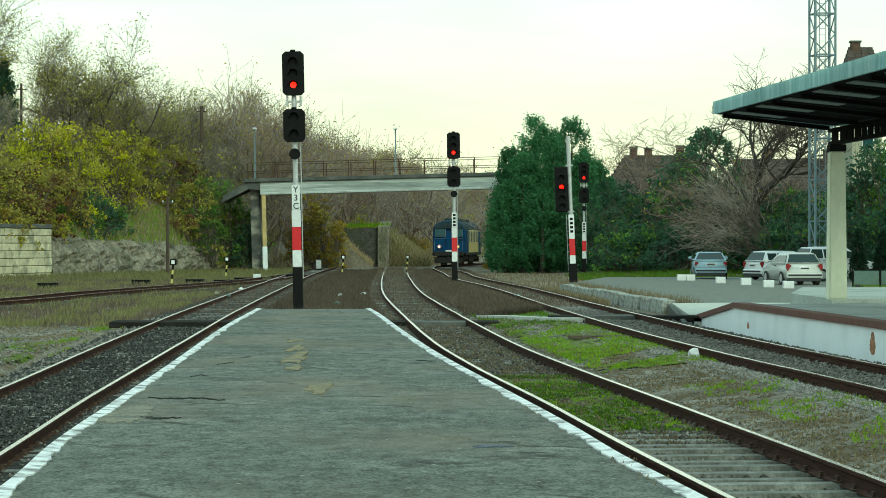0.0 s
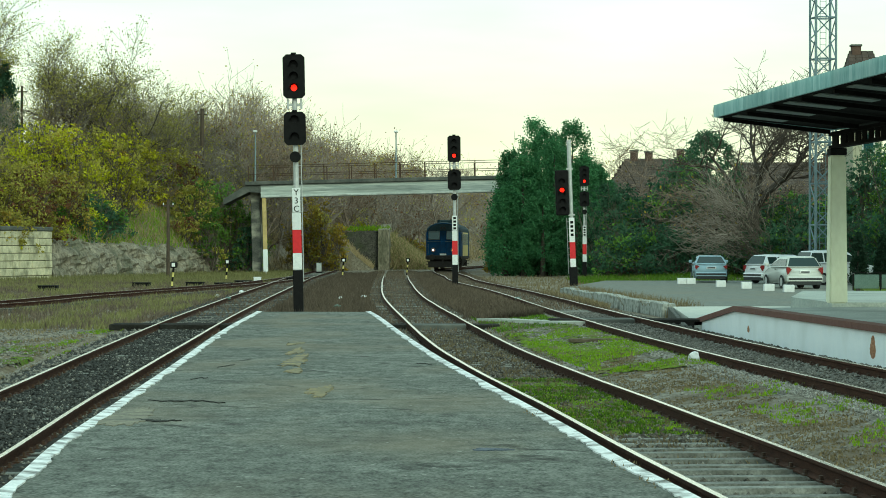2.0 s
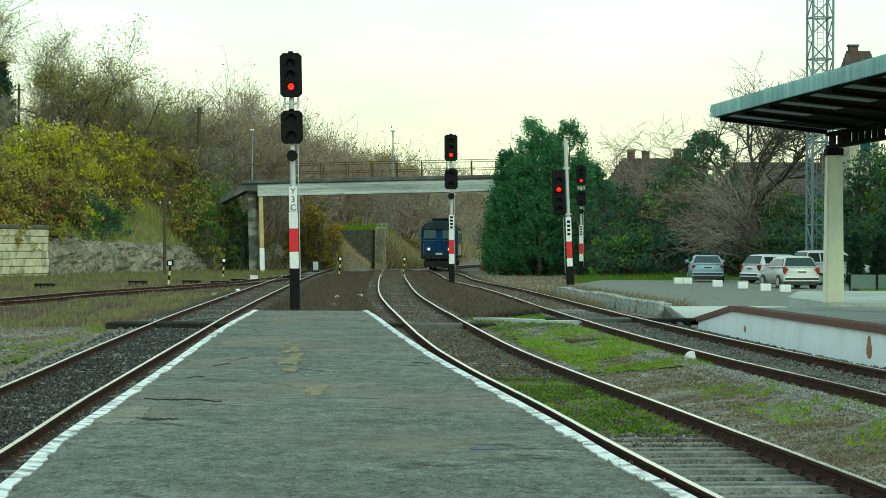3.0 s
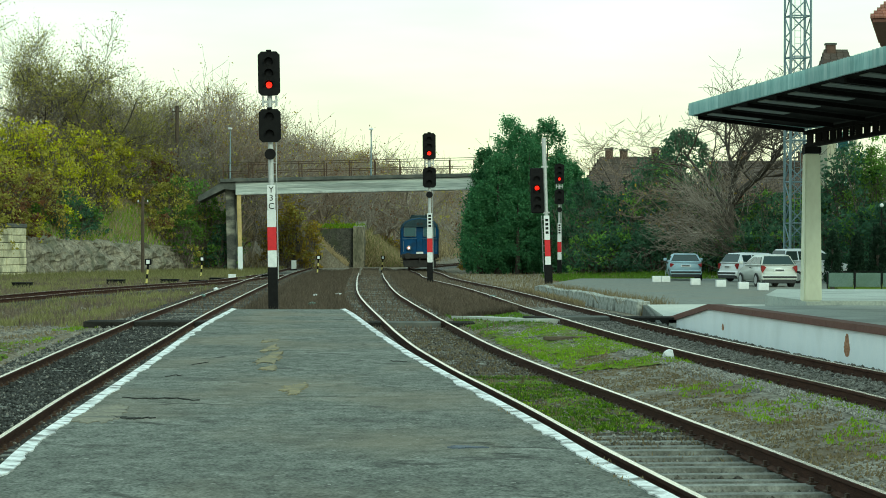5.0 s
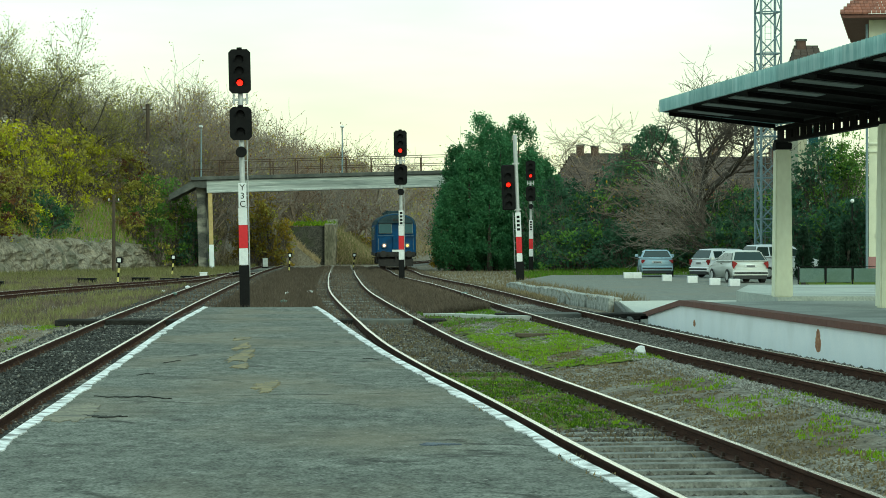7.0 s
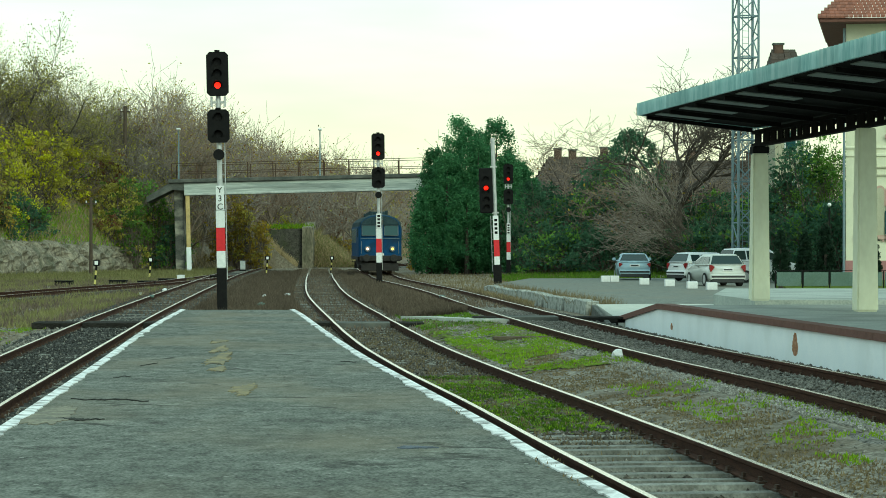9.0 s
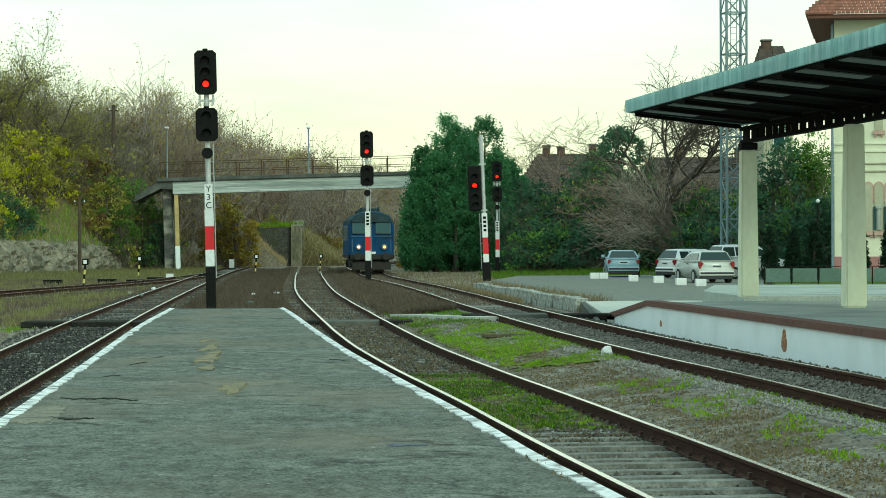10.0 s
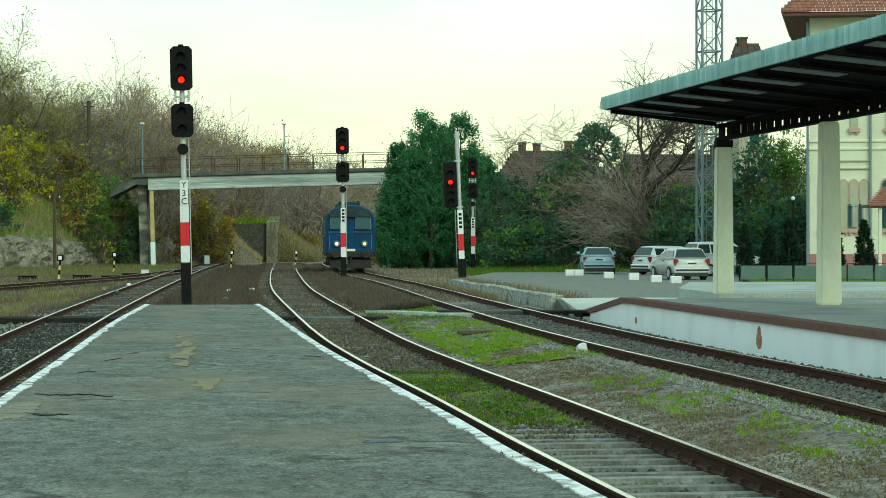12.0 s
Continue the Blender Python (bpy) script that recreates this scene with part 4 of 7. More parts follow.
    rod(bm, (-0.5, 3.0, 3.68), (-0.5, 3.0, 4.06), 0.14, seg=10)
    part("roof_vent", bm, LOCO_ROOF, t)
    part("fuel_tank", B(-1.2, 1.2, 6.4, 10.2, 0.3, 1.0, bevel=0.08), LOCO_DARK, t)
    wheels = []
    for yb in (3.6, L - 3.6):
        part("bogie_frame", B(-1.15, 1.15, yb - 2.4, yb + 2.4, 0.5, 0.85, bevel=0.06), LOCO_DARK, t)
        for k in (-1.9, 0, 1.9):
            w = new("wheelset")
            w.parent = t
            w.matrix_basis = pose(0, yb + k, 0.5)
            for sx in (-0.75, 0.75):
                bm = bmesh.new()
                rod(bm, (sx - 0.065, 0, 0), (sx + 0.065, 0, 0), 0.5, seg=24)
                part("tyre", bm, IRON, w)
                bm = bmesh.new()
                box(bm, sx - 0.08, sx + 0.08, -0.04, 0.04, -0.45, 0.45)
                box(bm, sx - 0.08, sx + 0.08, -0.45, 0.45, -0.04, 0.04)
                part("spoke", bm, LOCO_DARK, w)
            bm = bmesh.new()
            rod(bm, (-0.7, 0, 0), (0.7, 0, 0), 0.09, seg=10)
            part("axle", bm, LOCO_DARK, w)
            wheels.append((w, yb + k))
    return t, wheels


loco, loco_wheels = build_loco()


# ---- foliage helpers ----
def leaf_material(name, low, high, random=0.45):
    m = material(name, low, high, 0.7, 0.7, 9, 0.0, random=random, spec=0.2)
    n, l = m.node_tree.nodes, m.node_tree.links
    b = n["Principled BSDF"]
    tr = n.new("ShaderNodeBsdfTranslucent")
    l.new(b.inputs["Base Color"].links[0].from_socket, tr.inputs["Color"])
    mx = n.new("ShaderNodeMixShader")
    mx.inputs[0].default_value = 0.48
    l.new(b.outputs[0], mx.inputs[1])
    l.new(tr.outputs[0], mx.inputs[2])
    l.new(mx.outputs[0], n["Material Output"].inputs["Surface"])
    return m


LEAF_LIME = leaf_material("yellow_green_leaves", (0.36, 0.40, 0.025), (0.72, 0.66, 0.045), 0.5)
LEAF_OLIVE = leaf_material("olive_leaves", (0.22, 0.215, 0.04), (0.44, 0.39, 0.09), 0.5)
LEAF_GREEN = leaf_material("green_leaves", (0.08, 0.18, 0.035), (0.21, 0.34, 0.065), 0.5)
LEAF_DARK = leaf_material("dark_evergreen_leaves", (0.037, 0.088, 0.052), (0.10, 0.19, 0.105), 0.5)
LEAF_CONIFER = leaf_material("conifer_foliage", (0.04, 0.13, 0.055), (0.12, 0.275, 0.115), 0.45)
LEAF_THUJA = leaf_material("dark_thuja_foliage", (0.010, 0.026, 0.015), (0.032, 0.065, 0.036), 0.4)
LEAF_OCHRE = leaf_material("ochre_autumn_leaves", (0.26, 0.18, 0.03), (0.46, 0.34, 0.06), 0.5)
LEAF_RUST = leaf_material("russet_autumn_leaves", (0.11, 0.055, 0.03), (0.22, 0.11, 0.05), 0.5)
TWIG = material("grey_brown_bark", (0.08, 0.066, 0.056), (0.19, 0.16, 0.135), 0.9, 4, 30, 0.0, random=0.35, spec=0.1)
TWIG_RED = material("reddish_twigs", (0.16, 0.12, 0.092), (0.33, 0.26, 0.205), 0.9, 4, 30, 0.0, random=0.4, spec=0.1)
TWIG_PALE = material("pale_grey_twigs", (0.14, 0.122, 0.105), (0.34, 0.30, 0.262), 0.9, 4, 30, 0.0, random=0.45, spec=0.1)
TWIG_DARK = material("dark_grey_twigs", (0.04, 0.033, 0.028), (0.105, 0.086, 0.072), 0.9, 4, 30, 0.0, random=0.3, spec=0.1)
BARK = material("dark_bark", (0.03, 0.026, 0.022), (0.075, 0.062, 0.05), 0.95, 6, 40, 0.6, stretch=(1, 1, 0.3))
GRASS_DRY = leaf_material("dry_grass", (0.14, 0.11, 0.06), (0.30, 0.24, 0.14), 0.5)
GRASS_OLIVE = leaf_material("olive_rough_grass", (0.13, 0.13, 0.05), (0.29, 0.27, 0.12), 0.5)
GRASS_TAN = leaf_material("tan_hillside_grass", (0.27, 0.21, 0.11), (0.5, 0.40, 0.24), 0.45)
GRASS_BROWN = leaf_material("brown_dead_weeds", (0.075, 0.058, 0.042), (0.19, 0.15, 0.11), 0.5)
GRASS_DEEP = leaf_material("deep_green_grass", (0.045, 0.10, 0.012), (0.16, 0.26, 0.025), 0.5)
GRASS_GREEN = leaf_material("bright_grass", (0.13, 0.24, 0.012), (0.31, 0.46, 0.03), 0.45)
MOSS = material("moss_and_grass", (0.03, 0.05, 0.012), (0.17, 0.26, 0.025), 0.95, 8, 30, 1.0, stain=(0.11, 0.09, 0.05), stain_scale=2.2, amount=0.9, spec=0.05)

MOSS_BRIGHT = material("bright_moss_and_grass", (0.05, 0.075, 0.016), (0.20, 0.285, 0.03), 0.95, 5, 20, 1.0, stain=(0.15, 0.125, 0.075), stain_scale=1.1, amount=0.95, spec=0.05)


def quads(centres, size, rng, flat=0.0):
    """Small randomly turned leaf quads round each centre."""
    n = len(centres)
    a = rng.normal(size=(n, 3))
    a[:, 2] *= 1 - flat
    a /= np.linalg.norm(a, axis=1)[:, None]
    b = np.cross(a, rng.normal(size=(n, 3)))
    b /= np.linalg.norm(b, axis=1)[:, None] + 1e-9
    s = size * rng.uniform(0.5, 1.4, (n, 1))
    v = np.stack([centres - a * s, centres - b * s * 0.55, centres + a * s, centres + b * s * 0.55], 1).reshape(-1, 3)
    return v, np.arange(4 * n).reshape(-1, 4)


def fast_mesh(name, verts, faces, mat, parent=None, label=""):
    me = bpy.data.meshes.new(name)
    verts, faces = np.asarray(verts, dtype=np.float32), np.asarray(faces, dtype=np.int32)
    k = faces.shape[1]
    me.vertices.add(len(verts))
    me.vertices.foreach_set("co", verts.ravel())
    me.loops.add(faces.size)
    me.loops.foreach_set("vertex_index", faces.ravel())
    me.polygons.add(len(faces))
    me.polygons.foreach_set("loop_start", np.arange(len(faces), dtype=np.int32) * k)
    me.polygons.foreach_set("loop_total", np.full(len(faces), k, dtype=np.int32))
    me.update(calc_edges=True)
    me.materials.append(mat)
    ob = new(name, me)
    ob.parent = parent
    if label:
        tagged(ob, label)
    return ob


def tubes(segs, sides=3):
    """Open tapered tubes for segments given as (p, q, r0, r1)."""
    p = np.array([s[0] for s in segs]); q = np.array([s[1] for s in segs])
    r0 = np.array([s[2] for s in segs])[:, None]; r1 = np.array([s[3] for s in segs])[:, None]
    d = q - p
    d /= np.linalg.norm(d, axis=1)[:, None] + 1e-9
    u = np.cross(d, np.where(np.abs(d[:, 2:3]) > 0.9, np.array([[1.0, 0, 0]]), np.array([[0, 0, 1.0]])))
    u /= np.linalg.norm(u, axis=1)[:, None] + 1e-9
    w = np.cross(d, u)
    n = len(segs)
    v = np.zeros((n, 2 * sides, 3))
    for i in range(sides):
        c, s = math.cos(2 * math.pi * i / sides), math.sin(2 * math.pi * i / sides)
        v[:, i] = p + (u * c + w * s) * r0
        v[:, sides + i] = q + (u * c + w * s) * r1
    base = (np.arange(n) * 2 * sides)[:, None]
    f = np.concatenate([base + np.array([[i, (i + 1) % sides, sides + (i + 1) % sides, sides + i]]) for i in range(sides)])
    return v.reshape(-1, 3), f


def branching(rng, h, r, spread=0.6, levels=5, kids=(3, 4, 4, 4, 3), clear=0.25, up=0.25, twist=0.3):
    """Segments of a bare tree: trunk with forking limbs down to twigs. Returns big and small segments and the twig ends."""
    big, small, tips = [], [], []

    def grow(p, d, ln, rad, lev):
        n = 4 if lev < 2 else 3
        pts = [p]
        for i in range(n):
            d = d + rng.normal(size=3) * twist * (0.35 if lev == 0 else 0.6) + np.array([0, 0, up * (0.3 if lev else 0.1)])
            d = d / np.linalg.norm(d)
            p2 = p + d * ln / n
            ra, rb = rad * (1 - 0.6 * i / n), rad * (1 - 0.6 * (i + 1) / n)
            (big if lev < 2 else small).append((p, p2, max(ra, 0.014), max(rb, 0.011)))
            p = p2
            pts.append(p)
        if lev + 1 >= levels:
            tips.append(p)
            return
        k = kids[lev] + (1 if rng.random() < 0.4 else 0)
        for j in range(k):
            t = clear + (1 - clear) * (j + rng.random()) / k if lev == 0 else 0.25 + 0.75 * (j + rng.random()) / k
            f = min(t * n, n - 1e-6)
            o = pts[int(f)] + (pts[int(f) + 1] - pts[int(f)]) * (f - int(f))
            a = rng.uniform(0, 2 * math.pi)
            side = np.array([math.cos(a), math.sin(a), 0.0])
            nd = d * (1 - spread) + side * spread + rng.normal(size=3) * 0.15
            nd = nd / np.linalg.norm(nd)
            grow(o, nd, ln * rng.uniform(0.5, 0.72) * (1.1 if lev == 0 else 1.0), rad * (0.55 if lev == 0 else 0.6) * (1.1 - 0.4 * t), lev + 1)

    grow(np.zeros(3), np.array([0, 0, 1.0]), h * 0.62, r, 0)
    return big, small, np.array(tips)


def bare_tree(seed, h, r, label, spread=0.6, levels=5, leaves=None, leaf_n=0, leaf_size=0.1, up=0.25, twig=None, kids=(4, 4, 4, 4, 3), name="tree", clear=0.25, twist=0.24):
    rng = np.random.default_rng(seed)
    big, small, tips = branching(rng, h, r, spread, levels, kids, clear=clear, up=up, twist=twist)
    t = thing(name, 0, 0, 0, label=label, category="tree")
    v, f = tubes(big, 7)
    fast_mesh("trunk", v, f, BARK, t)
    v, f = tubes(small, 3)
    fast_mesh("branchwork", v, f, twig or TWIG, t, "bare tangled twigs")
    if leaves is not None and leaf_n:
        c = tips[rng.integers(0, len(tips), leaf_n)] + rng.normal(size=(leaf_n, 3)) * h * 0.03
        v, f = quads(c, leaf_size, rng)
        fast_mesh("crown", v, f, leaves, t, "thin autumn foliage")
    return t


def bush(seed, x, y, z, w, h, mat, n, size, label, name="bush", lobes=9, extra=None, category="bush", depth=None):
    """Open shrub: forked stems that carry many small uneven sprays of leaves, with gaps between them."""
    rng = np.random.default_rng(seed)
    depth = depth or w * 0.7
    t = thing(name, x, y, z, label=label, category=category)
    k = max(int(n / 26), 20)
    a, u, v = rng.uniform(0, 2 * math.pi, k), rng.random(k) ** 0.45, rng.random(k) ** 0.8
    # a few leading shoots break the outline
    shoot = 1 + 0.22 * np.sin(a * 3 + seed) + 0.16 * np.sin(a * 7 + 2 * seed)
    prof = np.sqrt(np.maximum(1 - (v * 0.98) ** 2.2, 0.02)) * shoot * (0.75 + 0.25 * np.minimum(v / 0.2, 1))
    tops = np.stack([np.cos(a) * u * prof * w * 0.56, np.sin(a) * u * prof * depth * 0.56, h * (0.06 + 0.94 * v) * rng.uniform(0.82, 1.06, k)], 1)
    tops += rng.normal(size=(k, 3)) * np.array([0.08 * w, 0.08 * depth, 0.05 * h])
    per = rng.integers(8, 46, k)
    idx = np.repeat(np.arange(k), per)
    s = np.repeat(rng.uniform(0.10, 0.34, k), per)[:, None] * (0.5 + 0.13 * w)
    pts = tops[idx] + rng.normal(size=(len(idx), 3)) * s * np.array([1.15, 1.0, 0.7])
    keep = pts[:, 2] > -0.2
    turning = (rng.random(k) < 0.3)[idx] if extra is not None else np.zeros(len(idx), bool)
    vv, f = quads(pts[keep & ~turning], size, rng)
    fast_mesh("foliage", vv, f, mat, t)
    if extra is not None and (keep & turning).any():
        vv, f = quads(pts[keep & turning], size, rng)
        fast_mesh("turning_leaves", vv, f, extra, t, "leaves turning colour")
    segs = []
    for i in range(min(k, 60)):
        o = np.array([rng.uniform(-0.14, 0.14) * w, rng.uniform(-0.1, 0.1) * depth, -0.3])
        e = tops[rng.integers(0, k)]
        m = (o + e) / 2 + rng.normal(size=3) * 0.07 * h
        segs += [(o, m, 0.045, 0.028), (m, e, 0.028, 0.012)]
        for j in range(3):
            segs.append((m + (e - m) * rng.uniform(0.2, 0.9), e + rng.normal(size=3) * 0.16 * min(w, h), 0.016, 0.008))
    vv, f = tubes(segs, 3)
    fast_mesh("branchwork", vv, f, TWIG, t)
    return t


def conifer(seed, x, y, z, h, w, n, size, label, mat=None, name="conifer", lean=0.0, power=0.8):
    """Dense evergreen: tapered trunk and tiers of upswept sprays."""
    rng = np.random.default_rng(seed)
    t = thing(name, x, y, z, label=label, category="tree")
    v, f = tubes([(np.array([0, 0, -0.3]), np.array([0, 0, h * 0.9]), 0.05 * h ** 0.8, 0.02)], 8)
    fast_mesh("trunk", v, f, BARK, t)
    pts = []
    sprays = max(int(n / 42), 12)
    for i in range(sprays):
        u = rng.random() ** 0.85
        a = rng.uniform(0, 2 * math.pi)
        prof = (1 - u) ** power * (0.55 + 0.45 * min(u / 0.16, 1)) * (0.78 + 0.34 * noise.noise(Vector((math.cos(a) * 1.3 + seed, math.sin(a) * 1.3, u * 5))))
        rad = max(prof, 0.02) * w / 2
        c = np.array([math.cos(a) * rad * 0.86, math.sin(a) * rad * 0.86, 0.03 * h + u * h * 0.94])
        out = np.array([math.cos(a) * 0.7, math.sin(a) * 0.7, 0.75])
        s = 0.055 * h * (1.15 - 0.6 * u) * rng.uniform(0.6, 1.3)
        k = 42
        q = rng.normal(size=(k, 3)) * s * 0.36 + out * rng.uniform(-0.8, 1.2, (k, 1)) * s
        pts.append(c + q)
    v, f = quads(np.concatenate(pts), size, rng)
    fast_mesh("crown", v, f, mat or LEAF_CONIFER, t)
    return t


def blades(name, spots, hgt, mat, label, seed, width=0.012, category="grass", lean=0.35):
    """Grass or weed blades standing on the given spots."""
    rng = np.random.default_rng(seed)
    p = np.asarray(spots)
    n = len(p)
    a = rng.uniform(0, 2 * math.pi, n)
    hh = hgt * rng.uniform(0.35, 1.25, n)
    w = width * rng.uniform(0.6, 1.5, n)
    ux, uy = np.cos(a) * w, np.sin(a) * w
    tip = p + np.stack([rng.normal(size=n) * hh * lean, rng.normal(size=n) * hh * lean, hh], 1)
    v = np.stack([p + np.stack([ux, uy, np.zeros(n)], 1), p - np.stack([ux, uy, np.zeros(n)], 1), tip], 1).reshape(-1, 3)
    ob = fast_mesh(name, v, np.arange(3 * n).reshape(-1, 3), mat)
    return tagged(ob, label, category, kind="stuff")


# ---- hillside wall ----
STONE_WALL = material("pale_stone_block", (0.40, 0.37, 0.24), (0.70, 0.65, 0.46), 0.95, 3, 30, 0.5, random=0.3, stain=(0.13, 0.13, 0.085), stain_scale=0.9, amount=0.75)
ROCK = material("rough_rock_face", (0.06, 0.052, 0.038), (0.36, 0.32, 0.24), 0.95, 1.3, 7, 1.0, stain=(0.07, 0.075, 0.045), stain_scale=0.6, amount=0.7, stretch=(1, 1, 0.4))


# Darker masonry colour for the wing wall's return face.
ROCK_DARK = material("dark_masonry_return", (0.025, 0.025, 0.022), (0.12, 0.115, 0.10), 0.95, 2.5, 10, 1.0, stain=(0.05, 0.06, 0.03), stain_scale=1.2, amount=0.8, spec=0.1)


def foot(u):
    return -27.6 + 7.0 * u, 153.0 + 30.0 * u


def build_walls():
    t = thing("stone_retaining_wall", 0, 0, 0, label="weathered retaining wall of pale stone blocks under the hillside", category="retaining wall", kind="structure")
    ang = math.degrees(math.atan2(30, 7))
    L = math.hypot(7, 30)
    x0, y0 = foot(-0.32)
    base = pose(x0, y0, -0.5, 0, 0, ang)
    core = part("wall_core", B(0, 0.62 * L, 0.14, 0.75, 0, 3.35), DARK_CONC, t)
    core.matrix_basis = base
    cap = part("coping", B(-0.05, 0.62 * L, -0.08, 0.85, 3.352, 3.62, bevel=0.04), DARK_CONC, t, "grey coping slab")
    cap.matrix_basis = base
    rng = random.Random(11)
    z = 0.0
    while z < 3.3:
        h = min(0.48, 3.34 - z)
        u = -rng.uniform(0.0, 0.5)
        while u < 0.62 * L:
            w = rng.uniform(0.75, 1.35)
            a, b = max(u, 0), min(u + w, 0.62 * L)
            if b - a > 0.1:
                bm = B(a + 0.015, b - 0.015, -0.03 + rng.uniform(-0.03, 0.03), 0.16, z + 0.015, z + h - 0.015, bevel=0.03)
                o = part("stone_block", bm, STONE_WALL, t)
                o.matrix_basis = base
            u += w
        z += h
    # rough rock face beyond the blocks
    n, m = 90, 16
    verts, faces = [], []
    for i in range(n + 1):
        u = 0.30 + 1.5 * i / n
        x, y = foot(u)
        top = 2.5 - 1.1 * i / n + 0.35 * noise.noise(Vector((i * 0.2, 0, 7)))
        for j in range(m + 1):
            v = j / m
            k = noise.noise(Vector((i * 0.35, j * 0.25, 1))) * 0.4 + noise.noise(Vector((i * 1.1, j * 0.5, 4))) * 0.3
            s = -0.1 + 0.9 * v * v + k - (0 if v < 0.95 else -0.6)
            verts.append((x - 0.974 * s, y + 0.227 * s, -0.5 + v * (top + 0.5)))
    w = m + 1
    faces = [(i * w + j, i * w + j + 1, (i + 1) * w + j + 1, (i + 1) * w + j) for i in range(n) for j in range(m)]
    o = mesh_from("rock_face", verts, faces, ROCK)
    tagged(o, "rough grey rock face at the foot of the hill", "rock face", kind="structure")
    # masonry wing wall beyond the bridge
    bm = bmesh.new()
    prism(bm, [(225.0, -0.6), (236.0, -0.6), (236.0, 4.0), (225.0, 3.4)], "x", -5.9, -4.9)
    wing = part("wing_wall", bm, ROCK)
    tagged(wing, "old masonry wing wall beyond the bridge", "retaining wall", kind="structure")
    bm = bmesh.new()
    prism(bm, [(-10.2, -0.6), (-5.92, -0.6), (-5.92, 3.3), (-8.7, 3.2), (-9.5, 2.0)], "y", 225.6, 227)
    tagged(part("wing_wall_return", bm, ROCK_DARK), "dark overgrown return of the wing wall", "retaining wall", kind="structure")


build_walls()
bm = bmesh.new()
prism(bm, [(-17, -0.8), (-6.1, -0.8), (-6.3, -0.1), (-7.6, 0.9), (-9.8, 3.1), (-12, 4.2), (-17, 4.6)], "y", 219.0, 225.4)
tagged(part("cutting_slope", bm, GROUND), "earth slope of the cutting before the wing wall", "slope", kind="structure")


# ---- hillside planting ----
def at_px(px, d):
    """x of a line of sight given by its offset across the first view."""
    return (px - 784) * d / 4400.0


def plant_hill():
    rng = np.random.default_rng(42)
    # tall thin-leaved trees on the crest
    base = [bare_tree(s, 10, 0.16, "half-bare tree with sparse yellow-green leaves on the hillside", 0.5, 5, LEAF_OLIVE, 5200, 0.075, up=0.34, kids=(6, 5, 5, 4, 3)) for s in (1, 2, 3)]
    spots = [(115, 186, 96), (205, 188, 106), (60, 192, 140), (255, 196, 165), (160, 200, 122), (20, 200, 165), (300, 205, 185), (-36, 180, 30), (-90, 190, 90)]
    for i, (px, d, top) in enumerate(spots):
        x = at_px(px, d)
        z = ground_z(x, d) - 0.2
        h = 1.93 + (430 - top) * d / 4400.0 - z
        b = base[i % 3]
        k = h / 9.6
        m = pose(x, d, z, 0, 0, 47 * i)
        if i < 3:
            b.matrix_basis = m
            b.scale = (k, k, k)
        else:
            o = copy_thing(b, m)
            o.scale = (k, k, k)
    # dark evergreen at the edge
    conifer(90, at_px(5, 182), 182, 6.5, 9.0, 4.0, 7000, 0.13, "dark spruce on the hillside", LEAF_DARK)
    # lime bushes over the slope
    for i, (px, d, top, w, hh, mat, ex) in enumerate([
        (60, 176, 215, 5, 4.6, LEAF_LIME, LEAF_OLIVE), (120, 174, 218, 5.2, 5.0, LEAF_LIME, LEAF_OCHRE), (185, 172, 222, 5.0, 4.6, LEAF_LIME, LEAF_OLIVE),
        (240, 176, 240, 4.6, 4.6, LEAF_LIME, LEAF_OLIVE), (295, 180, 252, 4.0, 4.6, LEAF_LIME, LEAF_OLIVE), (150, 168, 280, 4.6, 3.6, LEAF_OLIVE, LEAF_LIME),
        (40, 168, 290, 4.6, 3.6, LEAF_OLIVE, LEAF_RUST), (215, 170, 285, 4.4, 3.4, LEAF_OLIVE, LEAF_LIME), (-30, 172, 235, 5.5, 5.0, LEAF_OLIVE, LEAF_LIME),
        (100, 165, 315, 4.2, 3.0, LEAF_OLIVE, LEAF_RUST), (20, 165, 325, 4.2, 2.8, LEAF_OLIVE, LEAF_RUST), (165, 164, 345, 3.6, 3.2, LEAF_DARK, LEAF_GREEN),
        (195, 166, 368, 2.6, 2.6, LEAF_DARK, LEAF_GREEN), (135, 163, 375, 2.6, 2.2, LEAF_DARK, LEAF_OLIVE), (345, 186, 318, 3.4, 4.6, LEAF_OLIVE, LEAF_GREEN),
        (385, 188, 320, 3.6, 5.2, LEAF_GREEN, LEAF_OLIVE), (425, 189, 350, 3.2, 5.0, LEAF_GREEN, LEAF_OLIVE), (365, 184, 360, 3.0, 3.8, LEAF_GREEN, LEAF_OLIVE),
        (440, 186, 405, 2.2, 2.8, LEAF_DARK, LEAF_GREEN), (330, 190, 270, 3.6, 4.6, LEAF_OLIVE, LEAF_RUST), (285, 174, 330, 2.8, 2.6, LEAF_OLIVE, LEAF_OCHRE),
        (60, 162, 372, 3.4, 1.8, LEAF_OLIVE, LEAF_RUST), (5, 160, 372, 3.0, 1.6, LEAF_OLIVE, LEAF_OCHRE)]):
        r = (px - 784) / 4400.0
        d = 153 + 30 * (-27.6 - 153 * r) / (30 * r - 7) + 3.5 + (d - 160) * 0.75 if px < 320 else d + 9
        x = at_px(px, d)
        z = 1.93 + (430 - top) * d / 4400.0 - hh
        names = {"yellow_green_leaves": "yellow-green", "olive_leaves": "olive brown", "dark_evergreen_leaves": "dark evergreen", "green_leaves": "green"}
        zz = min(z, ground_z(x, d))
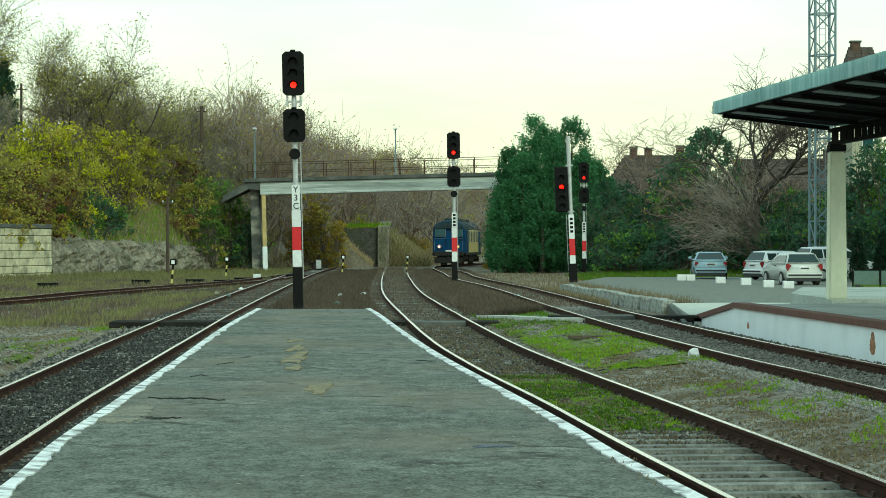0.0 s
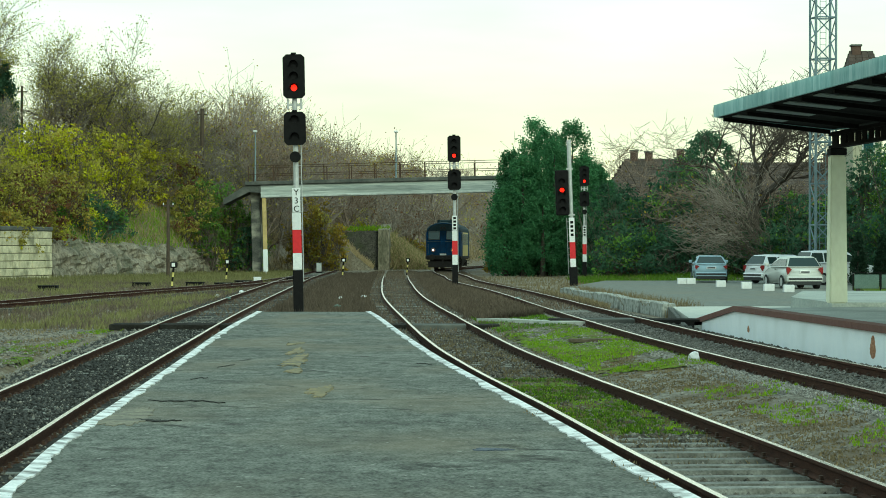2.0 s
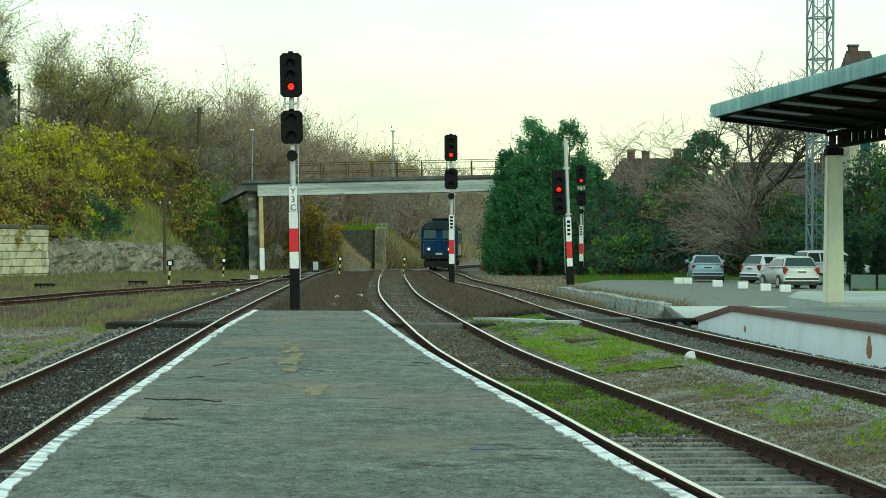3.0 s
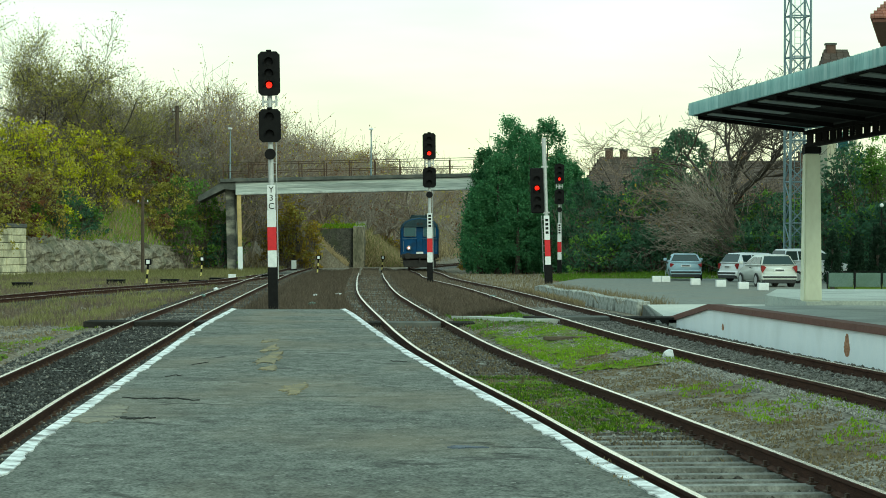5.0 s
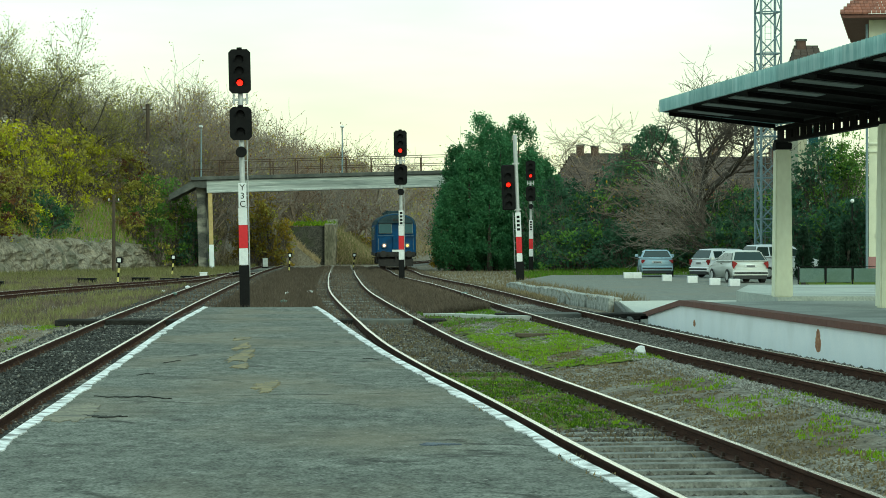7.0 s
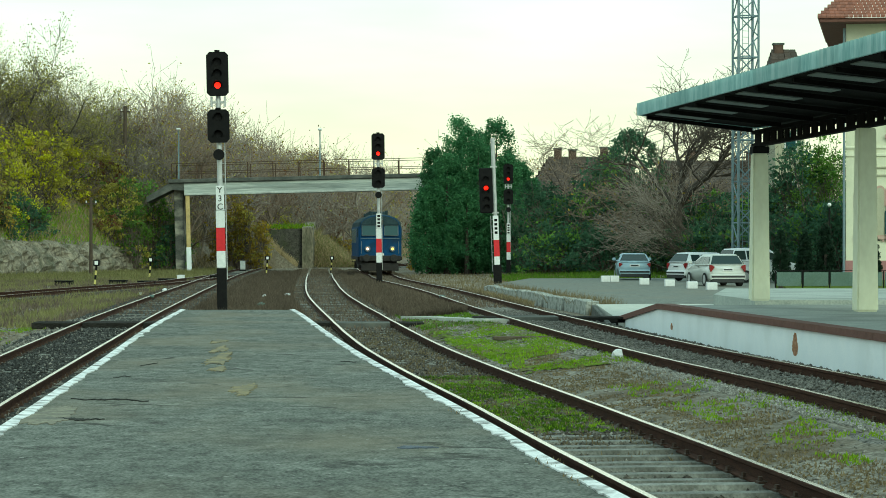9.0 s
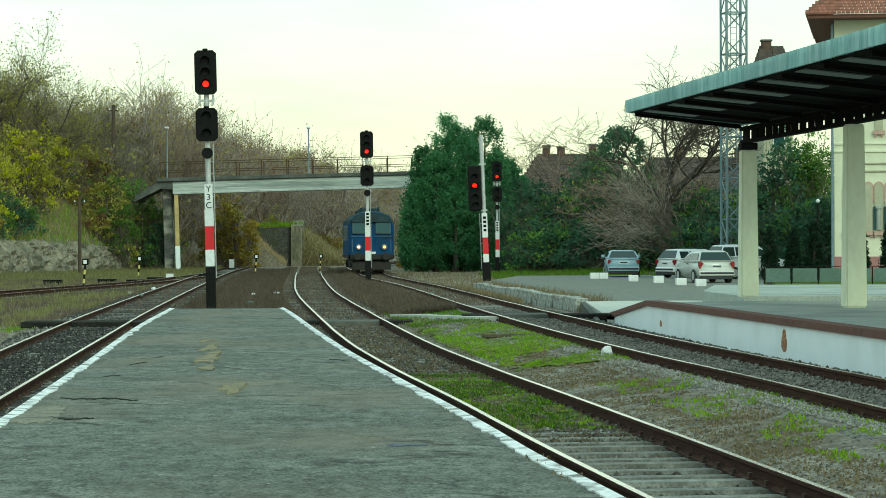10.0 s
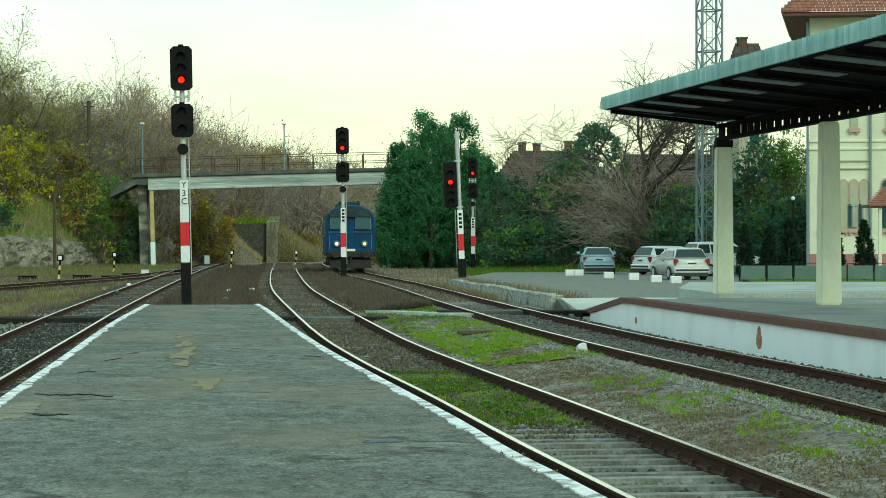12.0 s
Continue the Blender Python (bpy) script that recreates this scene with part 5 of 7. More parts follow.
        bush(100 + i, x, d, zz, w, hh + z - zz, mat, 2600, 0.115, names[mat.name] + " leafy bush on the overgrown slope", extra=ex)
    more = random.Random(17)
    for i in range(26):
        px = more.uniform(-30, 330)
        top = more.uniform(225, 395)
        r = (px - 784) / 4400.0
        d = 153 + 30 * (-27.6 - 153 * r) / (30 * r - 7) + 3.0 + (395 - top) * 0.09
        hh, w = more.uniform(1.3, 2.6), more.uniform(1.6, 3.2)
        if 195 < px < 300 and top > 320:
            continue
        x = at_px(px, d)
        z = min(1.93 + (430 - top) * d / 4400.0 - hh, ground_z(x, d))
        mat, ex, word = more.choice([(LEAF_LIME, LEAF_OLIVE, "yellow-green"), (LEAF_OLIVE, LEAF_RUST, "olive brown"), (LEAF_OLIVE, LEAF_LIME, "olive brown"), (LEAF_OCHRE, LEAF_OLIVE, "ochre"), (LEAF_GREEN, LEAF_LIME, "green")])
        bush(600 + i, x, d, z, w, 1.93 + (430 - top) * d / 4400.0 - z, mat, 900, 0.11, word + " scrub on the overgrown slope", extra=ex, lobes=6)
    kit = [bare_tree(70 + j, 5, 0.05, "leafless brown thicket on the overgrown slope", 0.5, 4, LEAF_OLIVE, 420, 0.08, up=0.4, twig=TWIG_PALE if j != 1 else TWIG_RED, kids=(9, 7, 6, 3), name="shrub", clear=0.02) for j in range(3)]
    for i in range(40):
        px = more.uniform(-40, 330) if i % 3 else more.uniform(300, 450)
        top = more.uniform(175, 330) if px < 200 else more.uniform(190, 290)
        r = (px - 784) / 4400.0
        d = 153 + 30 * (-27.6 - 153 * r) / (30 * r - 7) + 3.0 + (395 - top) * 0.10 if px < 320 else more.uniform(202, 212)
        x = at_px(px, d)
        z = ground_z(x, d) - 0.2
        h = min(max(1.93 + (430 - top) * d / 4400.0 - z, 2.0), 6.0)
        b = kit[i % 3]
        m = pose(x, d, z, 0, 0, more.uniform(0, 360))
        if i < 3:
            b.matrix_basis, o = m, b
        else:
            o = copy_thing(b, m)
        o.scale = (h / 4.6, h / 4.6, h / 4.6)
    for i, (px, d, top, w, hh) in enumerate([(560, 204, 345, 3.0, 4.2), (590, 214, 395, 2.2, 2.4), (535, 203, 375, 2.4, 3.4), (640, 240, 372, 3.4, 2.0), (720, 250, 420, 4.0, 1.9), (880, 205, 425, 1.4, 1.8)]):
        x = at_px(px, d)
        z = 1.93 + (430 - top) * d / 4400.0 - hh
        zz = min(z, ground_z(x, d))
        bush(150 + i, x, d, zz, w, hh + z - zz, LEAF_OCHRE if i != 3 else LEAF_LIME, 2400, 0.12, "ochre autumn bush beside the cutting" if i != 3 else "green creeper topping the old wall", extra=LEAF_OLIVE)


plant_hill()


# ---- far woods ----
def far_woods():
    rng = np.random.default_rng(8)
    tops = [(200, 165), (280, 190), (330, 200), (400, 190), (440, 165), (470, 190), (520, 225), (600, 256), (650, 258), (700, 272), (760, 282), (860, 292), (950, 300), (1100, 310), (1300, 300), (1700, 290)]
    def top_at(px):
        return float(np.interp(px, [a for a, _ in tops], [b for _, b in tops]))
    segs, red, leaf = [], [], ([], [], [])
    kit = [branching(np.random.default_rng(60 + i), 10, 0.13, 0.5, 4, (7, 6, 5, 3), 0.15, 0.3) for i in range(5)]
    for i in range(400):
        d = rng.uniform(206, 315)
        px = rng.uniform(190, 1050) if i < 350 else rng.uniform(1050, 1700)
        x = at_px(px, d)
        if abs(x - curve_at(TRACK_RIGHT, min(d, 330))) < 4.2 or (d < 233 and -10.5 < x < 3):
            continue
        if 742 < px < 905 and rng.random() < 0.62:
            continue
        z = ground_z(x, d) - 0.2
        zt = 1.93 + (430 - top_at(px) - rng.exponential(16) * -1 * -1) * d / 4400.0
        h = (zt - z) * rng.uniform(0.75, 1.04)
        if h < 2:
            h = rng.uniform(2, 3.5)
        big, small, tips = kit[rng.integers(0, 5)]
        k, a = h / 9.3, rng.uniform(0, 6.28)
        wide = k * rng.uniform(0.75, 1.1)
        R = np.array([[math.cos(a) * wide, -math.sin(a) * wide, 0], [math.sin(a) * wide, math.cos(a) * wide, 0], [0, 0, k]])
        o = np.array([x, d, z])
        dst = red if rng.random() < 0.5 else segs
        for p, q, r0, r1 in big + small:
            dst.append((R @ p + o, R @ q + o, max(r0 * k, 0.014), max(r1 * k, 0.012)))
        if rng.random() < 0.75:
            leaf[rng.integers(0, 3)].append((tips[rng.integers(0, len(tips), 320)] @ R.T) + o + rng.normal(size=(320, 3)) * 0.25)
    t = thing("far_woods", 0, 0, 0, label="dense leafless brown woods behind the bridge", category="woods", kind="stuff")
    v, f = tubes(segs, 3)
    tagged(fast_mesh("twigs", v, f, TWIG_PALE, t), kind="stuff")
    v, f = tubes(red, 3)
    tagged(fast_mesh("reddish_twigs", v, f, TWIG_RED, t), kind="stuff")
    for group, mat in zip(leaf, (LEAF_RUST, LEAF_OCHRE, LEAF_OLIVE)):
        v, f = quads(np.concatenate(group), 0.1, rng)
        tagged(fast_mesh("last_leaves", v, f, mat, t), kind="stuff")
    # undergrowth
    n = 42000
    d = rng.uniform(204, 300, n)
    px = rng.uniform(230, 1000, n)
    x = (px - 784) * d / 4400.0
    keep = [i for i in range(n) if abs(x[i] - curve_at(TRACK_RIGHT, min(d[i], 330))) > 3.2 and not (d[i] < 226 and -12 < x[i] < -1)]
    spots = [(x[i], d[i], ground_z(x[i], d[i]) + rng.random() ** 2 * 0.8) for i in keep]
    blades("undergrowth", spots[::3], 1.2, GRASS_TAN, "tan dead grass in the cutting", 6, 0.04, "undergrowth", 0.6)
    blades("undergrowth", spots[1::3], 1.3, GRASS_DRY, "brown tangled undergrowth in the cutting", 5, 0.04, "undergrowth", 0.6)


far_woods()


def canes(seed, x, y, z, n, length, label):
    """Arching thin canes with side twigs, fanning up and to one side from one stool."""
    rng = np.random.default_rng(seed)
    t = thing("shrub", x, y, z, label=label, category="shrub")
    segs, side = [], []
    for i in range(n):
        a = radians(rng.normal(148, 26))
        d = np.array([math.cos(a), rng.normal() * 0.35, abs(math.sin(a)) + 0.1])
        d /= np.linalg.norm(d)
        p, ln, rad = np.array([rng.normal() * 0.3, rng.normal() * 0.3, rng.uniform(0.2, 3.0)]), length * rng.uniform(0.5, 1.0), rng.uniform(0.010, 0.022)
        for j in range(7):
            d = d + np.array([0.02, 0, -0.045]) + rng.normal(size=3) * 0.05
            d /= np.linalg.norm(d)
            q = p + d * ln / 7
            segs.append((p, q, rad * (1 - j / 9), rad * (1 - (j + 1) / 9)))
            if j > 1:
                for k in range(2):
                    e = d + rng.normal(size=3) * 0.45
                    side.append((q, q + e / np.linalg.norm(e) * rng.uniform(0.4, 1.1), 0.011, 0.007))
            p = q
    v, f = tubes(segs, 3)
    tagged(fast_mesh("branchwork", v, f, TWIG, t), kind="stuff")
    v, f = tubes(side, 3)
    tagged(fast_mesh("twigwork", v, f, TWIG_PALE, t), "fine pale side twigs", kind="stuff")
    return t


# ---- evergreens and ivy right of the tracks ----
def plant_right():
    for i, (px, d, top, w) in enumerate([(945, 184, 203, 7.6), (1012, 185, 208, 7.0), (903, 182, 262, 5.0), (1048, 186, 280, 6.0), (980, 181, 240, 7.0), (893, 180, 325, 4.2), (965, 183, 222, 6.5), (1030, 182, 270, 6.0), (925, 180, 270, 5.6), (1062, 187, 290, 5.0), (1075, 186, 312, 4.4), (960, 179, 330, 6.0), (1020, 179, 350, 5.6)]):
        z = -0.3
        h = 1.93 + (430 - top) * d / 4400.0 - z
        conifer(200 + i, at_px(px, d), d, z, h, w, 15000, 0.085, "dense dark green cypress in a clump by the line", power=0.48)
    spots = [(1085, 172, 320, 4.0, LEAF_DARK), (1120, 170, 350, 4.6, LEAF_DARK), (1165, 168, 330, 4.4, LEAF_DARK), (1200, 166, 280, 4.6, LEAF_DARK), (1235, 165, 330, 4.4, LEAF_DARK),
             (1150, 160, 400, 4.0, LEAF_DARK), (1210, 158, 405, 4.4, LEAF_DARK), (1105, 162, 395, 3.2, LEAF_DARK), (1265, 160, 360, 4.4, LEAF_DARK), (1300, 160, 330, 4.4, LEAF_DARK),
             (1350, 158, 350, 4.4, LEAF_DARK), (1400, 156, 340, 4.6, LEAF_DARK), (1450, 150, 350, 4.6, LEAF_DARK), (1500, 140, 330, 4.4, LEAF_DARK), (1545, 138, 255, 4.4, LEAF_DARK),
             (1590, 138, 250, 4.0, LEAF_GREEN), (1530, 132, 380, 4.0, LEAF_DARK), (1580, 130, 370, 4.0, LEAF_DARK), (1620, 128, 360, 3.6, LEAF_DARK), (1380, 150, 400, 4.0, LEAF_DARK), (1440, 146, 400, 3.6, LEAF_DARK), (1310, 152, 410, 3.6, LEAF_DARK)]
    for i, (px, d, top, w, mat) in enumerate(spots):
        x = at_px(px, d)
        z = ground_z(x, d) - 0.1
        h = 1.93 + (430 - top) * d / 4400.0 - z
        bush(300 + i, x, d, z, w, h, mat, 3600 if mat == LEAF_DARK else 11000, 0.12 if mat == LEAF_DARK else 0.085, "dark ivy-covered thicket behind the car park" if mat == LEAF_DARK else "green leafy shrub beyond the car park", extra=LEAF_GREEN if i % 2 else None)
    conifer(263, at_px(1250, 180), 180, 0.5, 9.8, 11.0, 17000, 0.1, "dark spreading pine before the houses", LEAF_DARK, power=0.5)
    # large bare tree over the car park
    t = bare_tree(31, 12.4, 0.34, "large bare spreading tree with dark trunk behind the parked cars", 0.5, 6, None, 0, twig=TWIG_DARK, kids=(7, 5, 4, 4, 3, 2), up=0.2, clear=0.45, twist=0.3)
    t.matrix_basis = pose(at_px(1333, 152), 152, -0.1, 0, 0, 290)
    t.scale = (1.0, 1.0, 0.92)
    canes(77, at_px(1340, 149), 149, 0.6, 130, 5.4, "fan of fine leafless grey-brown canes leaning over the cars")
    for i, (px, d, top, k) in enumerate([(1160, 190, 210, 0.9), (1270, 156, 290, 0.6), (1215, 160, 330, 0.55), (1400, 165, 230, 0.85)]):
        x = at_px(px, d)
        z = ground_z(x, d)
        h = 1.93 + (430 - top) * d / 4400.0 - z
        o = bare_tree(40 + i, h, 0.12, "bare shrubby tree with fine reddish twigs", 0.6, 5, LEAF_OCHRE, 120, 0.1, twig=TWIG_RED, kids=(6, 5, 5, 4, 3), clear=0.08)
        o.matrix_basis = pose(x, d, z)


plant_right()


# ---- lattice mast ----
MAST = material("galvanised_blue_grey_steel", (0.13, 0.19, 0.22), (0.24, 0.31, 0.34), 0.6, 5, 40, 0.1, metal=0.2)


def build_mast():
    D = 130.0
    t = thing("lattice_mast", at_px(1455, D), D, -0.2, 8, "blue-grey steel lattice floodlight mast", "mast")
    h, w0, w1 = 26.0, 0.53, 0.55
    def corner(i, z):
        w = w0 + (w1 - w0) * z / h
        return Vector(((-w, w, w, -w)[i % 4], (-w, -w, w, w)[i % 4], z))
    for i in range(4):
        bm = bmesh.new()
        rod(bm, corner(i, 0), corner(i, h), 0.075, 0.065, 6)
        part("leg", bm, MAST, t)
    n = 24
    for k in range(n):
        z0, z1 = h * k / n, h * (k + 1) / n
        for i in range(4):
            bm = bmesh.new()
            a, b = (corner(i, z0), corner(i + 1, z1)) if k % 2 else (corner(i + 1, z0), corner(i, z1))
            rod(bm, a, b, 0.035, seg=5)
            part("brace", bm, MAST, t)
            if k % 2 == 0:
                bm = bmesh.new()
                rod(bm, corner(i, z1), corner(i + 1, z1), 0.04, seg=5)
                part("tie", bm, MAST, t)
    bm = bmesh.new()
    for sx in (-0.16, 0.16):
        rod(bm, (sx, 0, 0), (sx, 0, h), 0.018, seg=4)
    for k in range(80):
        rod(bm, (-0.16, 0, k * h / 80), (0.16, 0, k * h / 80), 0.012, seg=4)
    part("ladder", bm, MAST, t)


build_mast()


# ---- poles and lamps ----
WOOD_POLE = material("dark_weathered_wood", (0.04, 0.03, 0.022), (0.10, 0.075, 0.055), 0.95, 5, 40, 0.5, stretch=(1, 1, 0.15))


def wooden_pole(px, d, top, z, label, r=0.12):
    h = 1.93 + (430 - top) * d / 4400.0 - z
    t = thing("wooden_pole", at_px(px, d), d, z, label=label, category="pole")
    bm = bmesh.new()
    rod(bm, (0, 0, 0), (0, 0, h), r, r * 0.75, 10)
    part("shaft", bm, WOOD_POLE, t)
    bm = bmesh.new()
    box(bm, -0.4, 0.4, -0.05, 0.05, h - 0.5, h - 0.4)
    part("cross_arm", bm, WOOD_POLE, t)
    for sx in (-0.32, 0.32):
        bm = bmesh.new()
        rod(bm, (sx, 0, h - 0.4), (sx, 0, h - 0.25), 0.04, 0.03, 8)
        part("insulator", bm, WHITE, t)


wooden_pole(297, 166, 348, -0.3, "dark wooden pole before the rock face", 0.13)
wooden_pole(357, 203, 188, 4.0, "tall dark wooden pole on the wooded slope", 0.2)
wooden_pole(38, 186, 148, 6.5, "grey pole among the hillside trees", 0.12)


def street_lamp(x, y, z, h, label):
    t = thing("street_lamp", x, y, z, label=label, category="street lamp", group="lamps on the bridge")
    bm = bmesh.new()
    rod(bm, (0, 0, 0), (0, 0, h), 0.07, 0.045, 10)
    part("pole", bm, MAST, t)
    part("lamp_head", B(-0.16, 0.16, -0.5, 0.1, h - 0.02, h + 0.14, bevel=0.05), WHITE, t)


street_lamp(at_px(451, 197), 197, 6.9, 4.0, "pale street lamp on the bridge end")
street_lamp(at_px(700, 197), 197, 7.3, 3.6, "pale street lamp on the bridge")


# ---- yard fittings ----
def point_indicator(px, d, z, k=1.0):
    t = thing("point_indicator", at_px(px, d), d, z, label="small striped ground marker post with square head", category="marker", group="ground markers in the yard")
    for i in range(5):
        bm = bmesh.new()
        rod(bm, (0.02 * i, 0, 0.22 * i * k), (0.02 * (i + 1), 0, 0.22 * (i + 1) * k), 0.05, seg=8)
        part("band", bm, BLACK if i % 2 == 0 else PAINT_Y, t)
    part("head", B(-0.05, 0.25, -0.1, 0.1, 1.1 * k, 1.1 * k + 0.3, bevel=0.03), BLACK, t)
    part("lens_plate", B(0.02, 0.18, -0.112, -0.1, 1.1 * k + 0.06, 1.1 * k + 0.24), WHITE, t, "pale lens plate")


PAINT_Y = material("yellow_band_paint", (0.5, 0.42, 0.1), (0.7, 0.62, 0.25), 0.6, 8, 60, 0.1)
point_indicator(303, 120, -0.25, 1.0)
point_indicator(399, 150, -0.3, 1.0)
point_indicator(605, 170, -0.3, 1.0)
point_indicator(719, 190, -0.3, 0.9)


def ground_box(px, d, z, w, h, mat, label, name="relay_box"):
    t = thing(name, at_px(px, d), d, z, label=label, category="box", group="trackside boxes")
    part("housing", B(-w / 2, w / 2, -w * 0.4, w * 0.4, 0, h, bevel=0.02), mat, t)
    part("lid", B(-w / 2 - 0.02, w / 2 + 0.02, -w * 0.43, w * 0.43, h, h + 0.05, bevel=0.015), mat, t)
    part("foot", B(-w / 2 - 0.06, w / 2 + 0.06, -w * 0.45, w * 0.45, -0.1, 0.0), BLACK, t)


ground_box(455, 140, -0.1, 0.4, 0.22, WHITE, "white trackside point lantern box")
ground_box(564, 190, -0.05, 0.38, 0.62, CONCRETE, "grey upright trackside cabinet")
for px, d in ((250, 128), (345, 130), (395, 128), (430, 136), (520, 150), (85, 118)):
    ground_box(px, d, -0.16, 0.9, 0.14, BLACK, "low dark point motor beside the rails", "point_motor")


# ---- cars ----
SILVER_BLUE = material("silver_blue_car_paint", (0.30, 0.42, 0.50), (0.36, 0.48, 0.56), 0.35, 2, 30, 0.0, metal=0.15, spec=0.5)
CAR_SILVER = material("silver_car_paint", (0.55, 0.57, 0.55), (0.62, 0.64, 0.62), 0.35, 2, 30, 0.0, metal=0.15, spec=0.5)
CAR_WHITE = material("white_car_paint", (0.70, 0.72, 0.75), (0.78, 0.8, 0.83), 0.3, 2, 30, 0.0, spec=0.6)
CAR_GLASS = glassy("tinted_car_glass", (0.012, 0.03, 0.03), 0.12)
TYRE = material("black_rubber", (0.012, 0.012, 0.012), (0.03, 0.03, 0.03), 0.9, 8, 60, 0.2)
TAIL = material("red_tail_lamp", (0.16, 0.006, 0.010), (0.28, 0.012, 0.016), 0.25, 8, 60, 0.0)
PLASTIC = material("dark_bumper_plastic", (0.02, 0.022, 0.024), (0.04, 0.042, 0.045), 0.7, 8, 60, 0.1)


def car(x, y, z, turn, paint, kind, label):
    """Rear faces -y in the car's own space; origin under the rear bumper."""
    t = thing("car", x, y, z, turn, label, "car", "parked cars")
    L, W, H = {"sedan": (4.5, 0.87, 1.43), "hatch": (4.03, 0.87, 1.47), "wagon": (4.4, 0.87, 1.5), "suv": (4.3, 0.87, 1.72)}[kind]
    tail = {"sedan": [(0.0, 0.45), (0.0, 0.92), (0.12, 1.0), (0.55, 1.02)], "hatch": [(0.0, 0.42), (0.0, 0.72), (0.1, 0.98), (0.2, 1.0)], "wagon": [(0.0, 0.42), (0.0, 0.75), (0.06, 0.98), (0.1, 1.0)], "suv": [(0.0, 0.48), (0.0, 0.85), (0.05, 1.1), (0.08, 1.12)]}[kind]
    belt = tail[-1][1]
    lower = tail + [(L - 1.15, belt - 0.05), (L - 0.25, belt - 0.28), (L, 0.62), (L, 0.35), (L - 0.2, 0.22), (0.15, 0.24)]
    bm = bmesh.new()
    prism(bm, lower, "x", -W, W)
    for v in bm.verts:
        if v.co.y < 0.05 or v.co.y > L - 0.1:
            v.co.x *= 0.92
        if v.co.z < 0.5:
            v.co.x *= 0.97
    bmesh.ops.bevel(bm, geom=bm.edges[:], offset=0.085, segments=3, affect="EDGES")
    for f in bm.faces:
        f.smooth = True
    body = part("body", bm, paint, t)
    top = {"sedan": [(0.5, belt - 0.02), (1.1, H - 0.03), (1.7, H), (2.4, H - 0.03), (3.3, belt - 0.04)], "hatch": [(0.16, belt - 0.02), (0.5, H - 0.04), (1.1, H), (1.9, H - 0.02), (2.95, belt - 0.04)], "wagon": [(0.08, belt - 0.02), (0.4, H - 0.04), (1.2, H), (2.2, H - 0.02), (3.2, belt - 0.04)], "suv": [(0.06, belt - 0.02), (0.28, H - 0.04), (1.2, H), (2.2, H - 0.02), (3.1, belt - 0.04)]}[kind]
    def tuck(zz, k=1.0):
        return W * (0.97 - 0.24 * (zz - belt) / (H - belt)) * k
    bm = bmesh.new()
    a = [bm.verts.new((-tuck(q), p, q)) for p, q in top]
    b = [bm.verts.new((tuck(q), p, q)) for p, q in top]
    n = len(top)
    for i in range(n - 1):
        bm.faces.new((a[i], b[i], b[i + 1], a[i + 1]))
    bm.faces.new(a), bm.faces.new(list(reversed(b)))
    bmesh.ops.recalc_face_normals(bm, faces=bm.faces[:])
    bmesh.ops.bevel(bm, geom=bm.edges[:], offset=0.06, segments=2, affect="EDGES")
    for f in bm.faces:
        f.smooth = True
    part("roof", bm, paint, t)
    # rear window on the sloping tail
    (p0, q0), (p1, q1) = top[0], top[1]
    def rear(u, v, out):
        p, q = p0 + (p1 - p0) * v, q0 + (q1 - q0) * v
        nx = math.hypot(p1 - p0, q1 - q0)
        return (u * tuck(q) * 0.86, p - (q1 - q0) / nx * out, q + (p1 - p0) / nx * out)
    bm = bmesh.new()
    vs = [bm.verts.new(rear(u, v, 0.012)) for u, v in ((-1.04, 0.08), (1.04, 0.08), (1.0, 0.9), (-1.0, 0.9))]
    lo = [bm.verts.new(rear(u, v, -0.02)) for u, v in ((-1.04, 0.08), (1.04, 0.08), (1.0, 0.9), (-1.0, 0.9))]
    bm.faces.new(vs)
    for i in range(4):
        bm.faces.new((vs[i], lo[i], lo[(i + 1) % 4], vs[(i + 1) % 4]))
    bmesh.ops.recalc_face_normals(bm, faces=bm.faces[:])
    part("rear_window", bm, CAR_GLASS, t)
    (p2, q2), (p3, q3) = top[-1], top[-2]
    for sx in (-1, 1):
        yf, yr = top[-1][0], top[0][0]
        panes = [(top[1][0] + 0.0, top[1][0] + 0.55), (top[1][0] + 0.62, top[-2][0] - 0.3), (top[-2][0] - 0.23, top[-2][0] + 0.45)]
        for i, (ya, yb) in enumerate(panes):
            zt, zb = H - 0.13, belt + 0.03
            sh = 0.25 if i == 0 and kind != "wagon" else 0.0
            zr = zt - (0.2 if i == 2 else 0)
            pts = [(ya - sh, zb), (yb + (0.3 if i == 2 else 0), zb), (yb, zr), (ya, zt)]
            bm = bmesh.new()
            o = [bm.verts.new((sx * (tuck(q) + 0.012), p, q)) for p, q in pts]
            n2 = [bm.verts.new((sx * (tuck(q) - 0.02), p, q)) for p, q in pts]
            bm.faces.new(o)
            for k in range(4):
                bm.faces.new((o[k], n2[k], n2[(k + 1) % 4], o[(k + 1) % 4]))
            bmesh.ops.recalc_face_normals(bm, faces=bm.faces[:])
            part("side_window", bm, CAR_GLASS, t)
        zl = belt - 0.25
        tall = {"sedan": 0.2, "hatch": 0.3, "wagon": 0.26, "suv": 0.3}[kind]
        bm = bmesh.new()
        prism(bm, [(sx * 0.62, zl + tall * 0.45), (sx * 0.80, zl - tall * 0.35), (sx * 0.845, zl + tall * 0.1), (sx * 0.83, zl + tall * 0.75), (sx * 0.74, zl + tall * 0.7)], "y", -0.012, 0.14)
        part("tail_lamp", bm, TAIL, t, "dark red tail lamp")
